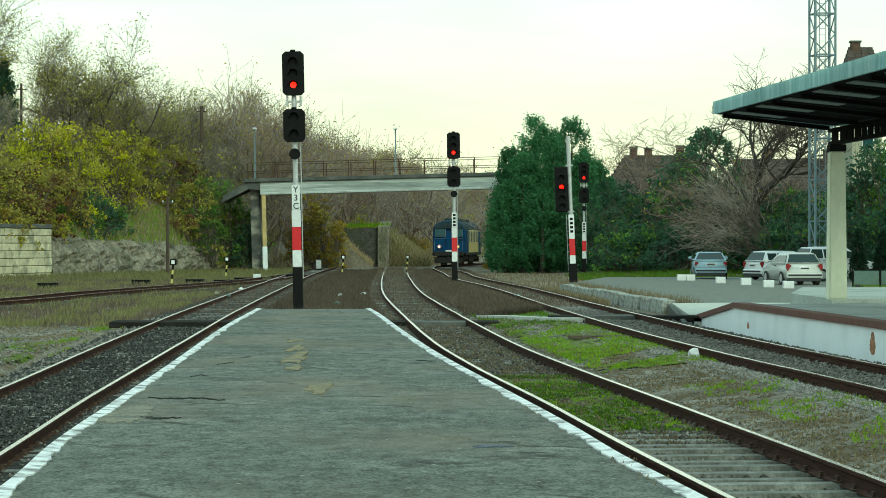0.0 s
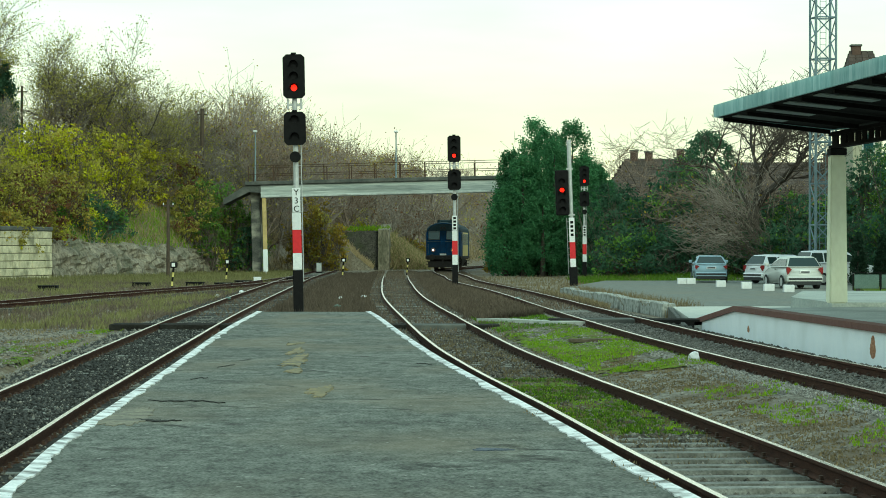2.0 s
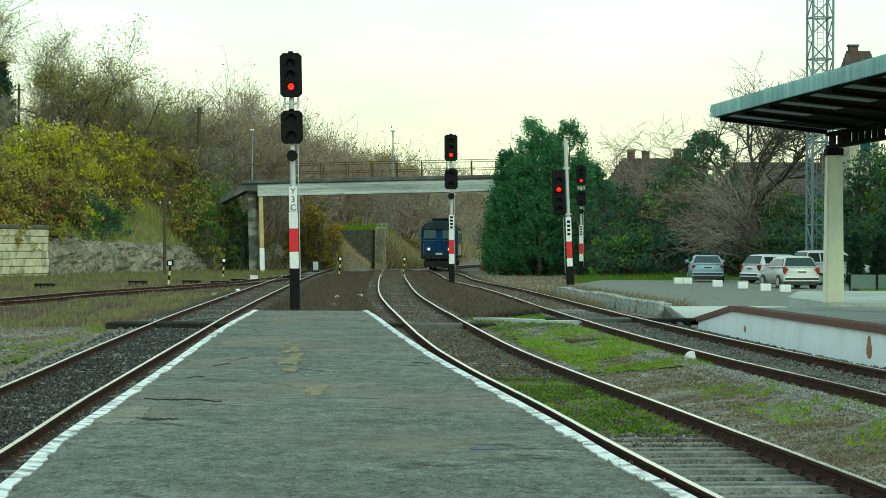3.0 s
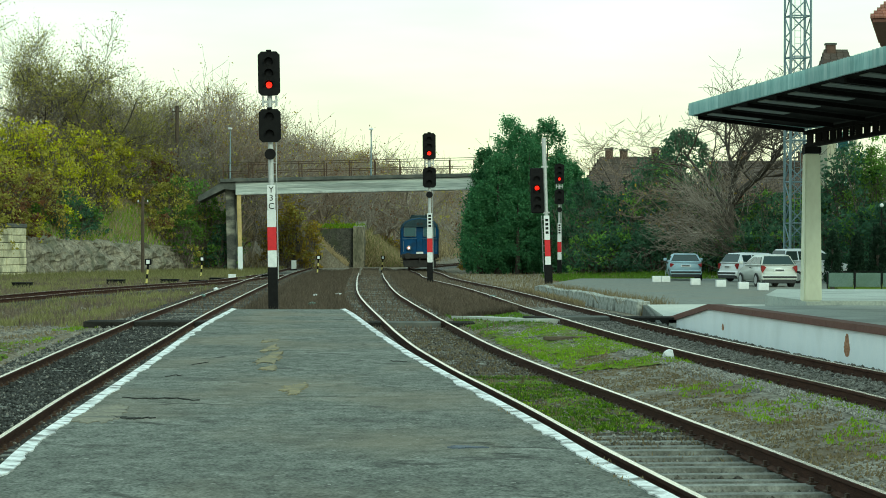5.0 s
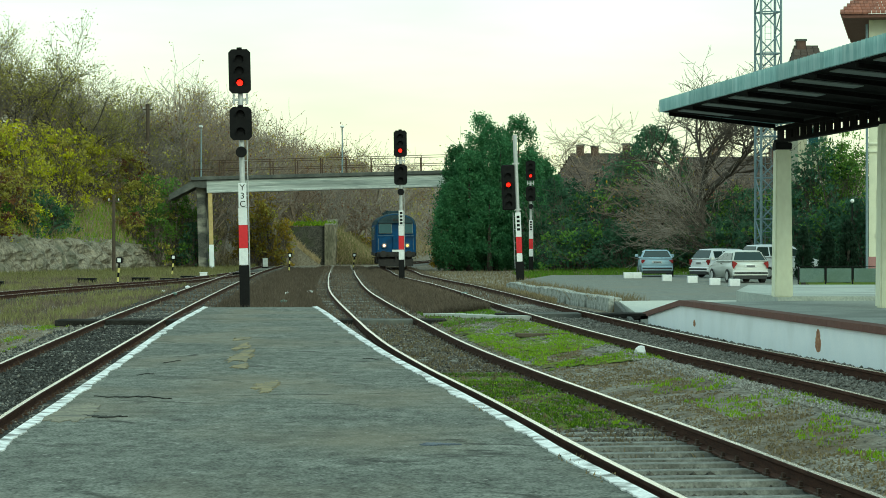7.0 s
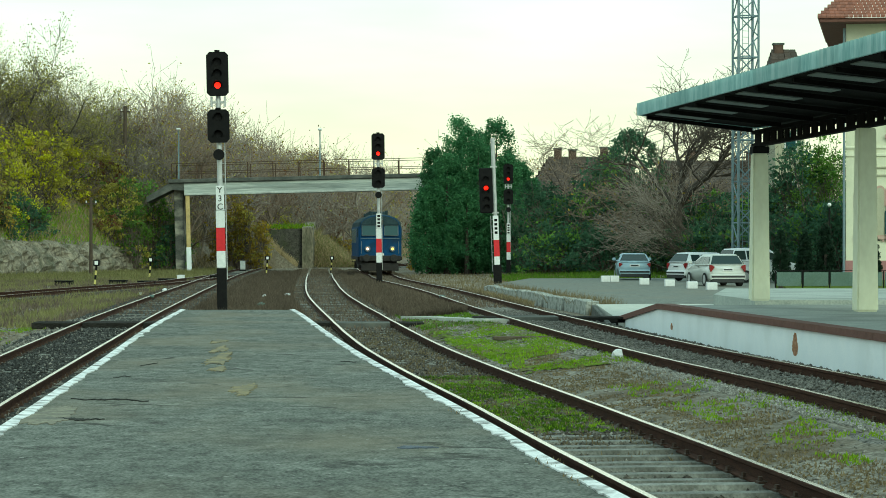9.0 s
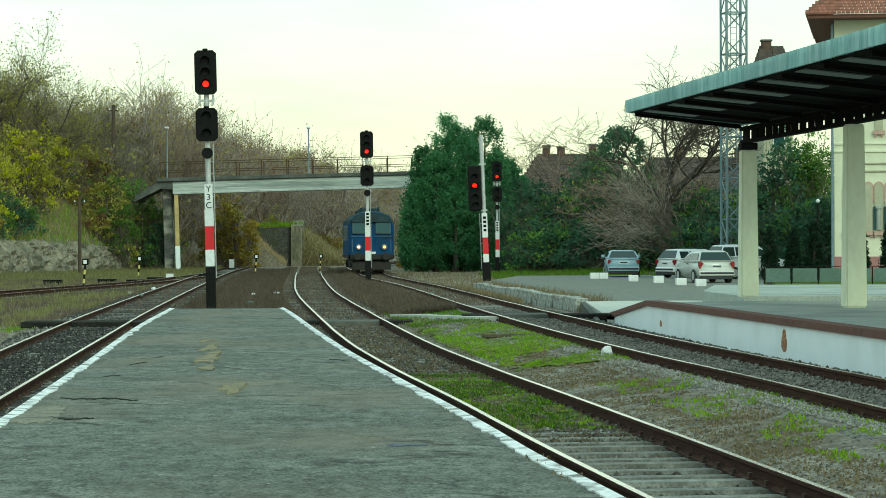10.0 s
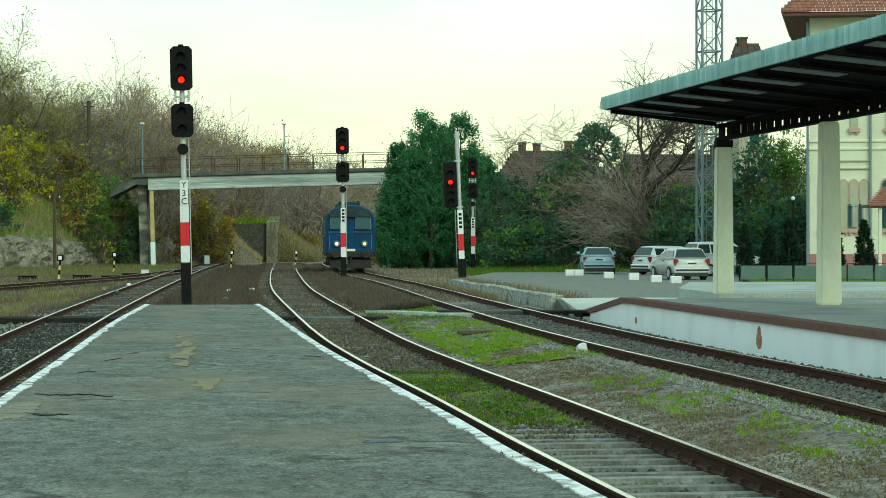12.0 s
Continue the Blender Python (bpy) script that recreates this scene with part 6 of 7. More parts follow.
        part("mirror", B(sx * (W + 0.09) - 0.09, sx * (W + 0.09) + 0.09, 2.75, 2.87, belt + 0.0, belt + 0.16, bevel=0.03), paint, t)
        part("door_handle", B(sx * (W + 0.012) - 0.012, sx * (W + 0.012) + 0.012, 1.6, 1.8, belt - 0.14, belt - 0.11), PLASTIC, t)
        for yw in (0.78, L - 0.82):
            wh = new("wheel")
            wh.parent, wh.matrix_basis = t, pose(sx * (W - 0.1), yw, 0.31)
            bm = bmesh.new()
            rod(bm, (-0.1, 0, 0), (0.115, 0, 0) if sx > 0 else (-0.115, 0, 0), 0.31, seg=20)
            part("tyre", bm, TYRE, wh)
            bm = bmesh.new()
            rod(bm, (sx * 0.116, 0, 0), (sx * 0.124, 0, 0), 0.2, 0.19, seg=16)
            part("rim", bm, SILVER, wh)
    part("rear_bumper", B(-W * 0.95, W * 0.95, -0.07, 0.16, 0.3, 0.56, bevel=0.05), paint, t)
    part("bumper_strip", B(-W * 0.9, W * 0.9, -0.085, -0.06, 0.40, 0.49, bevel=0.008), PLASTIC, t, "black bumper strip")
    part("number_plate", B(-0.26, 0.26, -0.03, 0.0, belt - 0.3, belt - 0.18), WHITE, t, "white number plate")
    part("plate_marking", B(-0.2, 0.2, -0.036, -0.03, belt - 0.27, belt - 0.21), PLASTIC, t)
    part("tow_valance", B(-W * 0.86, W * 0.86, -0.076, 0.3, 0.17, 0.345, bevel=0.02), PLASTIC, t, "dark lower valance")


car(at_px(1258, 131), 131, 0.02, -3, SILVER_BLUE, "sedan", "silver-blue parked saloon car seen from behind")
car(at_px(1424, 112), 112, 0.02, 9, CAR_SILVER, "hatch", "silver parked hatchback seen from behind")
car(at_px(1332, 127.5), 127.5, 0.02, -62, CAR_WHITE, "wagon", "pale parked estate car standing at an angle")
car(at_px(1424, 122), 123.5, 0.02, -70, CAR_WHITE, "suv", "white parked car half hidden behind a hatchback")

for px, yy in ((1206, 497), (1222, 497), (1275, 502), (1320, 505), (1360, 509), (1395, 511)):
    d = 1.91 * 4400 / (yy - 430)
    t = thing("kerb_block", at_px(px, d), d, 0.02, label="small white painted concrete kerb block", category="kerb block", group="white blocks edging the car park")
    part("block", B(-0.22, 0.22, -0.2, 0.2, 0, 0.31, bevel=0.015), WHITE, t)

# ---- platform forecourt, lawn, fence ----
slab("forecourt_slab", [(9.6, 61.4), (40, 61.4), (40, 77.5), (11.2, 77.5), (9.5, 68)], 0.55, 0.8, PALE_CONC, "pale concrete forecourt behind the canopy", "pavement")
slab("lawn", [(13.2, 77.6), (40, 77.6), (40, 100), (16.5, 100)], 0.5, 0.8, MOSS, "short green lawn behind the fence", "lawn")
FENCE_PANEL = material("green_grey_fence_panel", (0.06, 0.105, 0.09), (0.125, 0.185, 0.16), 0.5, 3, 40, 0.1, stain=(0.05, 0.09, 0.06), stain_scale=1.5)


def build_fence():
    t = thing("low_fence", 12.9, 78.3, 0.55, 0, "low fence of green-grey panels between thin posts", "fence")
    for i in range(14):
        x = i * 0.86
        part("post", B(x - 0.018, x + 0.018, -0.018, 0.018, 0, 0.54), BLACK, t)
        if i < 13:
            part("panel", B(x + 0.04, x + 0.82, -0.012, 0.012, 0.06, 0.5, bevel=0.004), FENCE_PANEL, t)
    part("top_rail", B(0, 11.2, -0.012, 0.012, 0.545, 0.565), BLACK, t)


build_fence()
for i, (px, h, w) in enumerate(((1518, 1.85, 0.75), (1561, 1.85, 0.8), (1598, 2.05, 1.0), (1680, 2.0, 0.85), (1733, 2.0, 0.95))):
    d = 84.0
    conifer(400 + i, at_px(px, d), d, 0.55, h, w, 7000, 0.04, "small clipped dark green thuja behind the fence", LEAF_THUJA, "thuja", power=0.6)
t = thing("garden_lamp", at_px(1605, 100), 100, 0.5, label="black garden lamp post with pale globe", category="lamp post")
bm = bmesh.new()
rod(bm, (0, 0, 0), (0, 0, 2.9), 0.04, 0.03, 8)
part("post", bm, BLACK, t)
bm = bmesh.new()
bmesh.ops.create_uvsphere(bm, u_segments=12, v_segments=8, radius=0.08, matrix=Matrix.Translation((0, 0, 3.03)))
part("globe", bm, WHITE, t, "pale glass globe")

# ---- station building ----
STUCCO = material("cream_stucco", (0.62, 0.62, 0.47), (0.74, 0.74, 0.58), 0.9, 1.5, 40, 0.15, stain=(0.55, 0.56, 0.44), stain_scale=0.8)
PLINTH = material("dusty_pink_plinth", (0.28, 0.14, 0.14), (0.38, 0.2, 0.19), 0.9, 3, 40, 0.2)
TILE = material("red_roof_tile", (0.17, 0.062, 0.042), (0.31, 0.125, 0.085), 0.85, 5, 40, 0.4, random=0.4, stain=(0.12, 0.065, 0.05), stain_scale=1.2)
OLD_TILE = material("old_brown_roof_tile", (0.045, 0.034, 0.03), (0.10, 0.075, 0.062), 0.9, 5, 30, 0.5, random=0.3, stain=(0.05, 0.045, 0.035))
MOULD = material("pinkish_window_moulding", (0.40, 0.27, 0.23), (0.52, 0.37, 0.31), 0.85, 4, 40, 0.15)
BRICK = material("weathered_brick_wall", (0.22, 0.11, 0.07), (0.36, 0.2, 0.13), 0.9, 3, 30, 0.4, stain=(0.35, 0.28, 0.18), stain_scale=0.8)
CHIMNEY = material("sooty_chimney_brick", (0.05, 0.032, 0.026), (0.13, 0.08, 0.06), 0.9, 3, 30, 0.4)
PIPE = material("blue_grey_downpipe", (0.12, 0.17, 0.2), (0.2, 0.26, 0.29), 0.5, 5, 40, 0.1)


# Stucco cream darkened in its colour, standing for shade in the niches.
NICHE = material("shaded_plaster_niche", (0.34, 0.33, 0.24), (0.46, 0.45, 0.34), 0.9, 3, 40, 0.2)


def arch(x, z0, z1, w, n=10):
    r = w / 2
    pts = [(x - r, z0), (x + r, z0)]
    for i in range(n + 1):
        a = math.pi * i / n
        pts.append((x + r * math.cos(a), z1 - r + 1.25 * r * math.sin(a)))
    return pts


def roof_rows(name, parent, x0, x1, y_eave, z_eave, y_ridge, z_ridge, hip, mat, rows=16, per=0.5):
    """A tiled slope: each row of tiles overlaps the one below."""
    bm = bmesh.new()
    for i in range(rows):
        u0, u1 = i / rows, (i + 1.25) / rows
        ya, yb = y_eave + (y_ridge - y_eave) * u0, y_eave + (y_ridge - y_eave) * min(u1, 1)
        za, zb = z_eave + (z_ridge - z_eave) * u0, z_eave + (z_ridge - z_eave) * min(u1, 1)
        xa, xb = x0 + hip * u0, x1 - hip * u0
        n = max(int((xb - xa) / per), 1)
        for k in range(n):
            p, q = xa + (xb - xa) * k / n, xa + (xb - xa) * (k + 0.94) / n
            s = 1 if z_ridge > z_eave else -1
            v = [bm.verts.new(c) for c in ((p, ya, za + 0.06), (q, ya, za + 0.06), (q, yb, zb + 0.02), (p, yb, zb + 0.02), (p, ya, za - 0.02), (q, ya, za - 0.02))]
            bm.faces.new((v[0], v[1], v[2], v[3]))
            bm.faces.new((v[4], v[5], v[1], v[0]))
    return part(name, bm, mat, parent)


def build_station():
    D, x0, x1, zb = 112.0, 21.65, 40.0, 0.3
    t = thing("station_building", x0, D, zb, -12, "cream stucco station building with arched windows and red tile roof", "building")
    W = x1 - x0
    part("wall", B(0, W, 0, 12, 0.9, 11.6), STUCCO, t, "cream stucco wall")
    part("plinth", B(-0.06, W, -0.06, 12.06, -0.4, 0.9, bevel=0.02), PLINTH, t, "dusty pink plinth")
    for z in (5.6, 5.95, 8.8):
        part("string_course", B(-0.05, W, -0.07, 12.05, z, z + 0.12, bevel=0.02), MOULD if z > 8 else STUCCO, t)
    def window(x, z0, z1, w, blind=False):
        """Arched niche: pinkish moulding round its head, plaster or glass in it, a moulded sill below."""
        bm = bmesh.new()
        prism(bm, arch(x, z1 - 0.8, z1 + 0.08, w + 0.13), "y", -0.06, 0.02)
        wn_ = part("window", bm, MOULD, t, "pinkish arched moulding")
        bm = bmesh.new()
        prism(bm, arch(x, z0, z1, w), "y", -0.075, -0.02)
        part("pane", bm, NICHE if blind else GLASS, wn_, "pale plaster niche" if blind else "dark window glass")
        part("sill", B(x - w / 2 - 0.09, x + w / 2 + 0.09, -0.15, 0.0, z0 - 0.2, z0 - 0.01, bevel=0.015), MOULD, wn_)
        for k in (-1, 1):
            part("sill_bracket", B(x + k * w * 0.4 - 0.04, x + k * w * 0.4 + 0.04, -0.13, 0.0, z0 - 0.3, z0 - 0.2, bevel=0.01), MOULD, wn_)
        if not blind:
            part("mullion", B(x - 0.02, x + 0.02, -0.09, -0.07, z0, z1 - w * 0.3), STUCCO, wn_)
    for z in (4.72, 5.07):
        part("string_course", B(1.2, 2.66, -0.09, 0.0, z, z + 0.07, bevel=0.015), NICHE, t)
    window(0.55, 2.0, 3.95, 0.24, True)
    for x in (1.52, 1.98, 2.44):
        window(x, 2.05, 4.15, 0.36, True)
        if x > 1.6:
            part("opening", B(x - 0.24, x - 0.12, -0.1, -0.077, 2.1, 3.15, bevel=0.005), GLASS, t, "dark opening beside a small column")
            bm = bmesh.new()
            rod(bm, (x, -0.1, 2.1), (x, -0.1, 3.05), 0.10, 0.085, 12)
            box(bm, x - 0.14, x + 0.14, -0.2, 0.0, 3.05, 3.2, 0.02)
            part("column", bm, PALE_CONC, t, "small grey stone column")
    for x in (3.45, 4.3, 6.0, 6.5, 7.0, 9.0, 11.0):
        window(x, 2.05, 4.2, 0.4)
    for x in (0.9, 2.0, 3.6, 5.4, 7.2):
        window(x, 6.6, 8.4, 0.34, True)
    for x in (-0.08, 2.72):
        bm = bmesh.new()
        rod(bm, (x, -0.12, 0.2), (x, -0.12, 11.4), 0.06, seg=8)
        part("downpipe", bm, PIPE, t, "blue-grey downpipe")
    part("eave", B(-1.15, W, -1.1, 13, 11.6, 11.78, bevel=0.02), BROWN, t, "dark wooden eave")
    roof_rows("roof_slope", t, -1.25, W + 4, -1.2, 11.8, 6.0, 16.5, 4.2, TILE, 30, 0.2)
    bm = bmesh.new()
    bm.faces.new([bm.verts.new(c) for c in ((-1.25, -1.2, 11.8), (2.95, 6.0, 16.45), (-1.25, 13.2, 11.8))])
    part("hip_slope", bm, TILE, t, "red tiled hip")
    # porch with its own small roof
    p = thing("entrance_porch", 21.15, 96.0, 0.45, 0, "small porch with red tiled roof on wooden posts", "porch")
    roof_rows("roof_slope", p, -0.4, 5, -0.6, 2.72, 2.4, 3.5, 1.3, TILE, 9, 0.2)
    for x in (0.1, 4.4):
        part("post", B(x - 0.06, x + 0.06, -0.4, -0.28, -0.2, 2.7), STUCCO, p)
    part("beam", B(-0.3, 4.9, -0.5, 1.4, 2.66, 2.76), BROWN, p)


build_station()


def house(x, y, z, w, dp, wall_h, ridge, wall, label, chimneys=(), hip=1.5, windows=()):
    t = thing("house", x, y, z, 0, label, "house", "houses behind the trees")
    part("wall", B(0, w, 0, dp, -0.6, wall_h), wall, t)
    roof_rows("roof_slope", t, -0.4, w + 0.4, -0.5, wall_h, dp / 2, wall_h + ridge, hip, OLD_TILE, 12, 0.4)
    roof_rows("roof_slope", t, -0.4, w + 0.4, dp + 0.5, wall_h, dp / 2, wall_h + ridge, hip, OLD_TILE, 12, 0.4)
    for a, b in ((-0.4, hip - 0.4), (w + 0.4, w + 0.4 - hip)):
        bm = bmesh.new()
        bm.faces.new([bm.verts.new(c) for c in ((a, -0.5, wall_h), (b, dp / 2, wall_h + ridge), (a, dp + 0.5, wall_h))])
        part("hip_slope", bm, OLD_TILE, t)
    for cx, cz in chimneys:
        c = part("chimney", B(cx - 0.3, cx + 0.3, dp / 2 - 0.3, dp / 2 + 0.3, wall_h + ridge * 0.5, wall_h + ridge + cz, bevel=0.02), CHIMNEY, t, "brick chimney")
        part("chimney_cap", B(cx - 0.36, cx + 0.36, dp / 2 - 0.36, dp / 2 + 0.36, wall_h + ridge + cz, wall_h + ridge + cz + 0.12), DARK_CONC, c)
    for wx, wz in windows:
        f = part("window", B(wx - 0.4, wx + 0.4, -0.05, 0.02, wz, wz + 1.3, bevel=0.01), WHITE, t)
        part("pane", B(wx - 0.32, wx + 0.32, -0.065, -0.052, wz + 0.08, wz + 1.22), GLASS, f)


house(at_px(1075, 200), 200, 0.8, 9.5, 8, 4.6, 3.7, BRICK, "low brick house with old brown tiled roof and chimneys", ((2.4, 0.6), (3.6, 0.5), (6.2, 0.7)), 2.2, ((2.0, 2.0), (4.4, 2.0)))
house(at_px(1300, 185), 185, 0.8, 12.0, 8, 4.9, 2.6, BRICK, "long house with dark tiled roof behind bare branches", ((3.0, 0.7), (7.5, 0.6)), 1.2, ((3.0, 2.2), (6.4, 2.2)))
house(at_px(1508, 160), 160, 0.5, 1.9, 5, 11.2, 3.0, NICHE, "tall narrow house with pinkish wall and steep roof", ((0.6, 0.3),), 0.6, ((1.0, 4.2), (1.0, 7.5)))


# ---- platform marks and wear ----
def patch(name, x, d, w, ln, mat, label, z, seed, parent=None, rag=1.0):
    rng = random.Random(seed)
    bm = bmesh.new()
    n = 72
    top = []
    for i in range(n):
        a = 2 * math.pi * i / n
        k = 1 + rag * (rng.uniform(-0.4, 0.25) + 0.25 * math.sin(3 * a + seed))
        top.append((x + math.cos(a) * w / 2 * k, d + math.sin(a) * ln / 2 * k))
    prism(bm, top, "z", z - 0.02, z)
    return part(name, bm, mat, parent, label)


PZ = PLAT_Z + 0.008
marks = [(520, 603, 0.24, 1.4), (524, 617, 0.2, 2.2), (523, 634, 0.27, 3.4), (521, 652, 0.2, 1.2), (566, 688, 0.24, 1.9)]
for i, (px, yy, w, ln) in enumerate(marks):
    d = 1.55 * 4400 / (yy - 430)
    patch("yellow_mark", at_px(px, d), d, w, ln, YELLOW, "faded yellow paint mark", PZ, 20 + i, island)
patch("blue_mark", at_px(868, 18.9), 18.9, 0.26, 0.2, BLUEP, "faded blue paint smear", PZ, 40, island)
def crack(x0, x1, d, wid, seed):
    """A jagged open crack running across the platform, thinning out at its ends."""
    rng = random.Random(seed)
    n = 26
    bm = bmesh.new()
    rows, q = [], d
    for i in range(n + 1):
        u = i / n
        q += rng.uniform(-0.09, 0.09)
        w = wid * (0.15 + math.sin(math.pi * u)) * rng.uniform(0.4, 1.2)
        x = x0 + (x1 - x0) * u
        rows.append([bm.verts.new((x, q - w / 2, PZ + 0.001)), bm.verts.new((x, q + w / 2, PZ + 0.001)), bm.verts.new((x, q + w / 2, PZ - 0.03)), bm.verts.new((x, q - w / 2, PZ - 0.03))])
    for r, t in zip(rows, rows[1:]):
        for k in range(4):
            bm.faces.new((r[k], r[(k + 1) % 4], t[(k + 1) % 4], t[k]))
    bmesh.ops.recalc_face_normals(bm, faces=bm.faces[:])
    return part("crack", bm, CRACK, island, "dark crack in the asphalt")


for i, (pa, pb, yy, wid) in enumerate(((235, 325, 738, 0.16), (262, 405, 704, 0.09), (335, 362, 668, 0.08), (385, 408, 645, 0.1), (735, 765, 638, 0.07))):
    d = 1.55 * 4400 / (yy - 430)
    crack(at_px(pa, d), at_px(pb, d), d, wid, 300 + i)
patch("cement_patch", at_px(230, 22.6), 22.4, 0.42, 2.4, PATCH, "crumbled pale cement patch", PZ, 41, island, 0.5)

# ---- stones, grass and weeds between the tracks ----
mid = lambda d: curve_at(TRACK_MID, d)
rig = lambda d: curve_at(TRACK_RIGHT, d)
lef = lambda d: curve_at(TRACK_LEFT, d)


def surface_z(x, d):
    z = ground_z(x, d)
    for p, zs in ((TRACK_MID, Z_MID), (TRACK_LEFT, Z_LEFT), (TRACK_RIGHT, Z_RIGHT)):
        u = abs(x - curve_at(p, d))
        if u < 2.2:
            top = 0.205 - 0.055 * step(24.5, 27.5, d) if p is TRACK_MID else 0.145
            z = max(z, curve_at(zs, d) - (top if u < 1.55 else top + 0.215 * (u - 1.55) / 0.5))
    return max(z, verge_z(x, d))


def on_platform(x, d):
    return curve_at(EDGE_L, d) - 0.05 < x < curve_at(EDGE_R, d) + 0.05 and d < PLAT_END


def stones(n, seed, span, size, mat, name, label):
    rng = np.random.default_rng(seed)
    ico = np.array([(1, 0, 0), (-1, 0, 0), (0, 1, 0), (0, -1, 0), (0, 0, 1), (0, 0, -1)], dtype=float)
    tri = np.array([(0, 2, 4), (2, 1, 4), (1, 3, 4), (3, 0, 4), (2, 0, 5), (1, 2, 5), (3, 1, 5), (0, 3, 5)])
    vs, fs, k = [], [], 0
    while k < n:
        d = span[2] + (span[3] - span[2]) * rng.random() ** 1.5
        x = rng.uniform(span[0], span[1])
        if on_platform(x, d) or x > sp_edge(min(d, 61)) - 0.1 or (abs(x - curve_at(TRACK_LEFT, d)) < 1.6 and rng.random() < 0.45):
            continue
        if mid(d) + 1.2 < x < rig(d) - 1.1 and rng.random() < 0.75:
            continue
        s = size * rng.uniform(0.5, 1.5)
        v = ico * rng.uniform(0.6, 1.25, (6, 1)) * s * rng.uniform(0.7, 1.2, (1, 3))
        a = rng.uniform(0, 6.28)
        v = v @ np.array([[math.cos(a), -math.sin(a), 0], [math.sin(a), math.cos(a), 0], [0, 0, 0.8]])
        vs.append(v + np.array([x, d, surface_z(x, d) + s * 0.25]))
        fs.append(tri + 6 * k)
        k += 1
    ob = fast_mesh(name, np.concatenate(vs), np.concatenate(fs), mat)
    tagged(ob, label, "stones", kind="stuff")


stones(26000, 1, (-8.2, 9.0, 15, 72), 0.023, STONE_GREY, "ballast_stones", "loose grey ballast stones round the tracks")

t = thing("white_stone", at_px(1229, 40.4), 40.4, surface_z(at_px(1229, 40.4), 40.4) + 0.07, label="single whitish stone lying beside the track", category="stone")
bm = bmesh.new()
bmesh.ops.create_icosphere(bm, subdivisions=2, radius=0.10)
for v in bm.verts:
    v.co *= 1 + 0.4 * noise.noise(v.co * 14)
part("rock", bm, WHITE, t)
PLANK = material("grey_brown_old_plank", (0.06, 0.048, 0.035), (0.17, 0.14, 0.105), 0.95, 6, 40, 0.4, stretch=(0.3, 1, 1), spec=0.1)
t = thing("plank", at_px(1060, 49), 49, surface_z(at_px(1060, 49), 49) - 0.02, 4, "old grey-brown plank lying between the tracks", "plank")
part("board", B(-0.6, 0.6, -0.13, 0.13, 0, 0.075, bevel=0.012), PLANK, t)


def scatter(n, seed, x0, x1, d0, d1, test, bias=1.0):
    rng = np.random.default_rng(seed)
    out, tries = [], 0
    while len(out) < n and tries < n * 12:
        tries += 1
        d = d0 + (d1 - d0) * rng.random() ** bias
        a, b = x0(d) if callable(x0) else x0, x1(d) if callable(x1) else x1
        if b <= a:
            continue
        x = rng.uniform(a, b)
        if test(x, d):
            out.append((x, d, surface_z(x, d)))
    return out


def lush(x, d, k=0.35, lim=0.0):
    return noise.noise(Vector((x * 0.9, d * k, 9))) > lim


def broken(x, d, lim=0.0):
    return noise.noise(Vector((x * 4, d * 3, 7))) > lim


blades("track_grass", scatter(12000, 1, lambda d: mid(d) - 0.64, lambda d: mid(d) + 0.66, 27.4, 38.5, lambda x, d: lush(x, d, 0.5, -0.25) and broken(x, d, -0.15)), 0.045, GRASS_DEEP, "green grass growing between the rails", 1, 0.014)
blades("track_grass", scatter(4500, 51, lambda d: mid(d) - 0.62, lambda d: mid(d) + 0.66, 27.4, 37, lambda x, d: broken(x, d, 0.1)), 0.04, GRASS_GREEN, "bright grass tufts between the rails", 51, 0.014)
blades("verge_grass", scatter(9000, 2, lambda d: mid(d) + 1.25, lambda d: mid(d) + 3.2, 39, 56, lambda x, d: lush(x, d, 0.3, -0.2) and broken(x, d, -0.2)), 0.045, GRASS_GREEN, "short bright grass between the tracks", 2, 0.014)
blades("verge_grass", scatter(5000, 52, lambda d: mid(d) + 1.2, lambda d: rig(d) - 1.2, 58, 72, lambda x, d: lush(x, d, 0.3, -0.15) and broken(x, d)), 0.06, GRASS_DEEP, "low green weeds near the crossing", 52, 0.016)
blades("verge_grass", scatter(3000, 53, lambda d: mid(d) + 1.6, lambda d: mid(d) + 3.2, 21, 34, lambda x, d: lush(x, d, 0.5, -0.05) and broken(x, d, 0.05)), 0.045, GRASS_GREEN, "sparse green tufts on the gravel", 53, 0.01)
blades("yard_grass", scatter(4500, 3, lambda d: lef(d) - 6, lambda d: lef(d) - 1.5, 36, 64, lambda x, d: lush(x, d, 0.25, 0.18) and broken(x, d, -0.1)), 0.05, GRASS_GREEN, "patchy green grass beside the far tracks", 3, 0.014)
blades("yard_grass", scatter(5000, 54, lambda d: lef(d) - 7, lambda d: lef(d) - 1.5, 40, 70, lambda x, d: lush(x + 9, d, 0.25, 0.0)), 0.06, GRASS_DRY, "dry brownish grass beside the siding", 54, 0.014)
blades("dry_turf", scatter(4500, 4, lambda d: mid(d) + 1.0, lambda d: rig(d) - 1.1, 18, 62, lambda x, d: lush(x + 31, d, 0.3, 0.05)), 0.04, GRASS_DRY, "short dry brown grass on the gravel", 4, 0.012)
blades("dry_turf", scatter(9000, 61, lambda d: mid(d) + 0.95, lambda d: mid(d) + 2.3, 20, 44, lambda x, d: lush(x + 7, d, 0.22, -0.3) and broken(x + 5, d, -0.1)), 0.022, GRASS_DRY, "brown withered ground cover beside the rail", 61, 0.014)
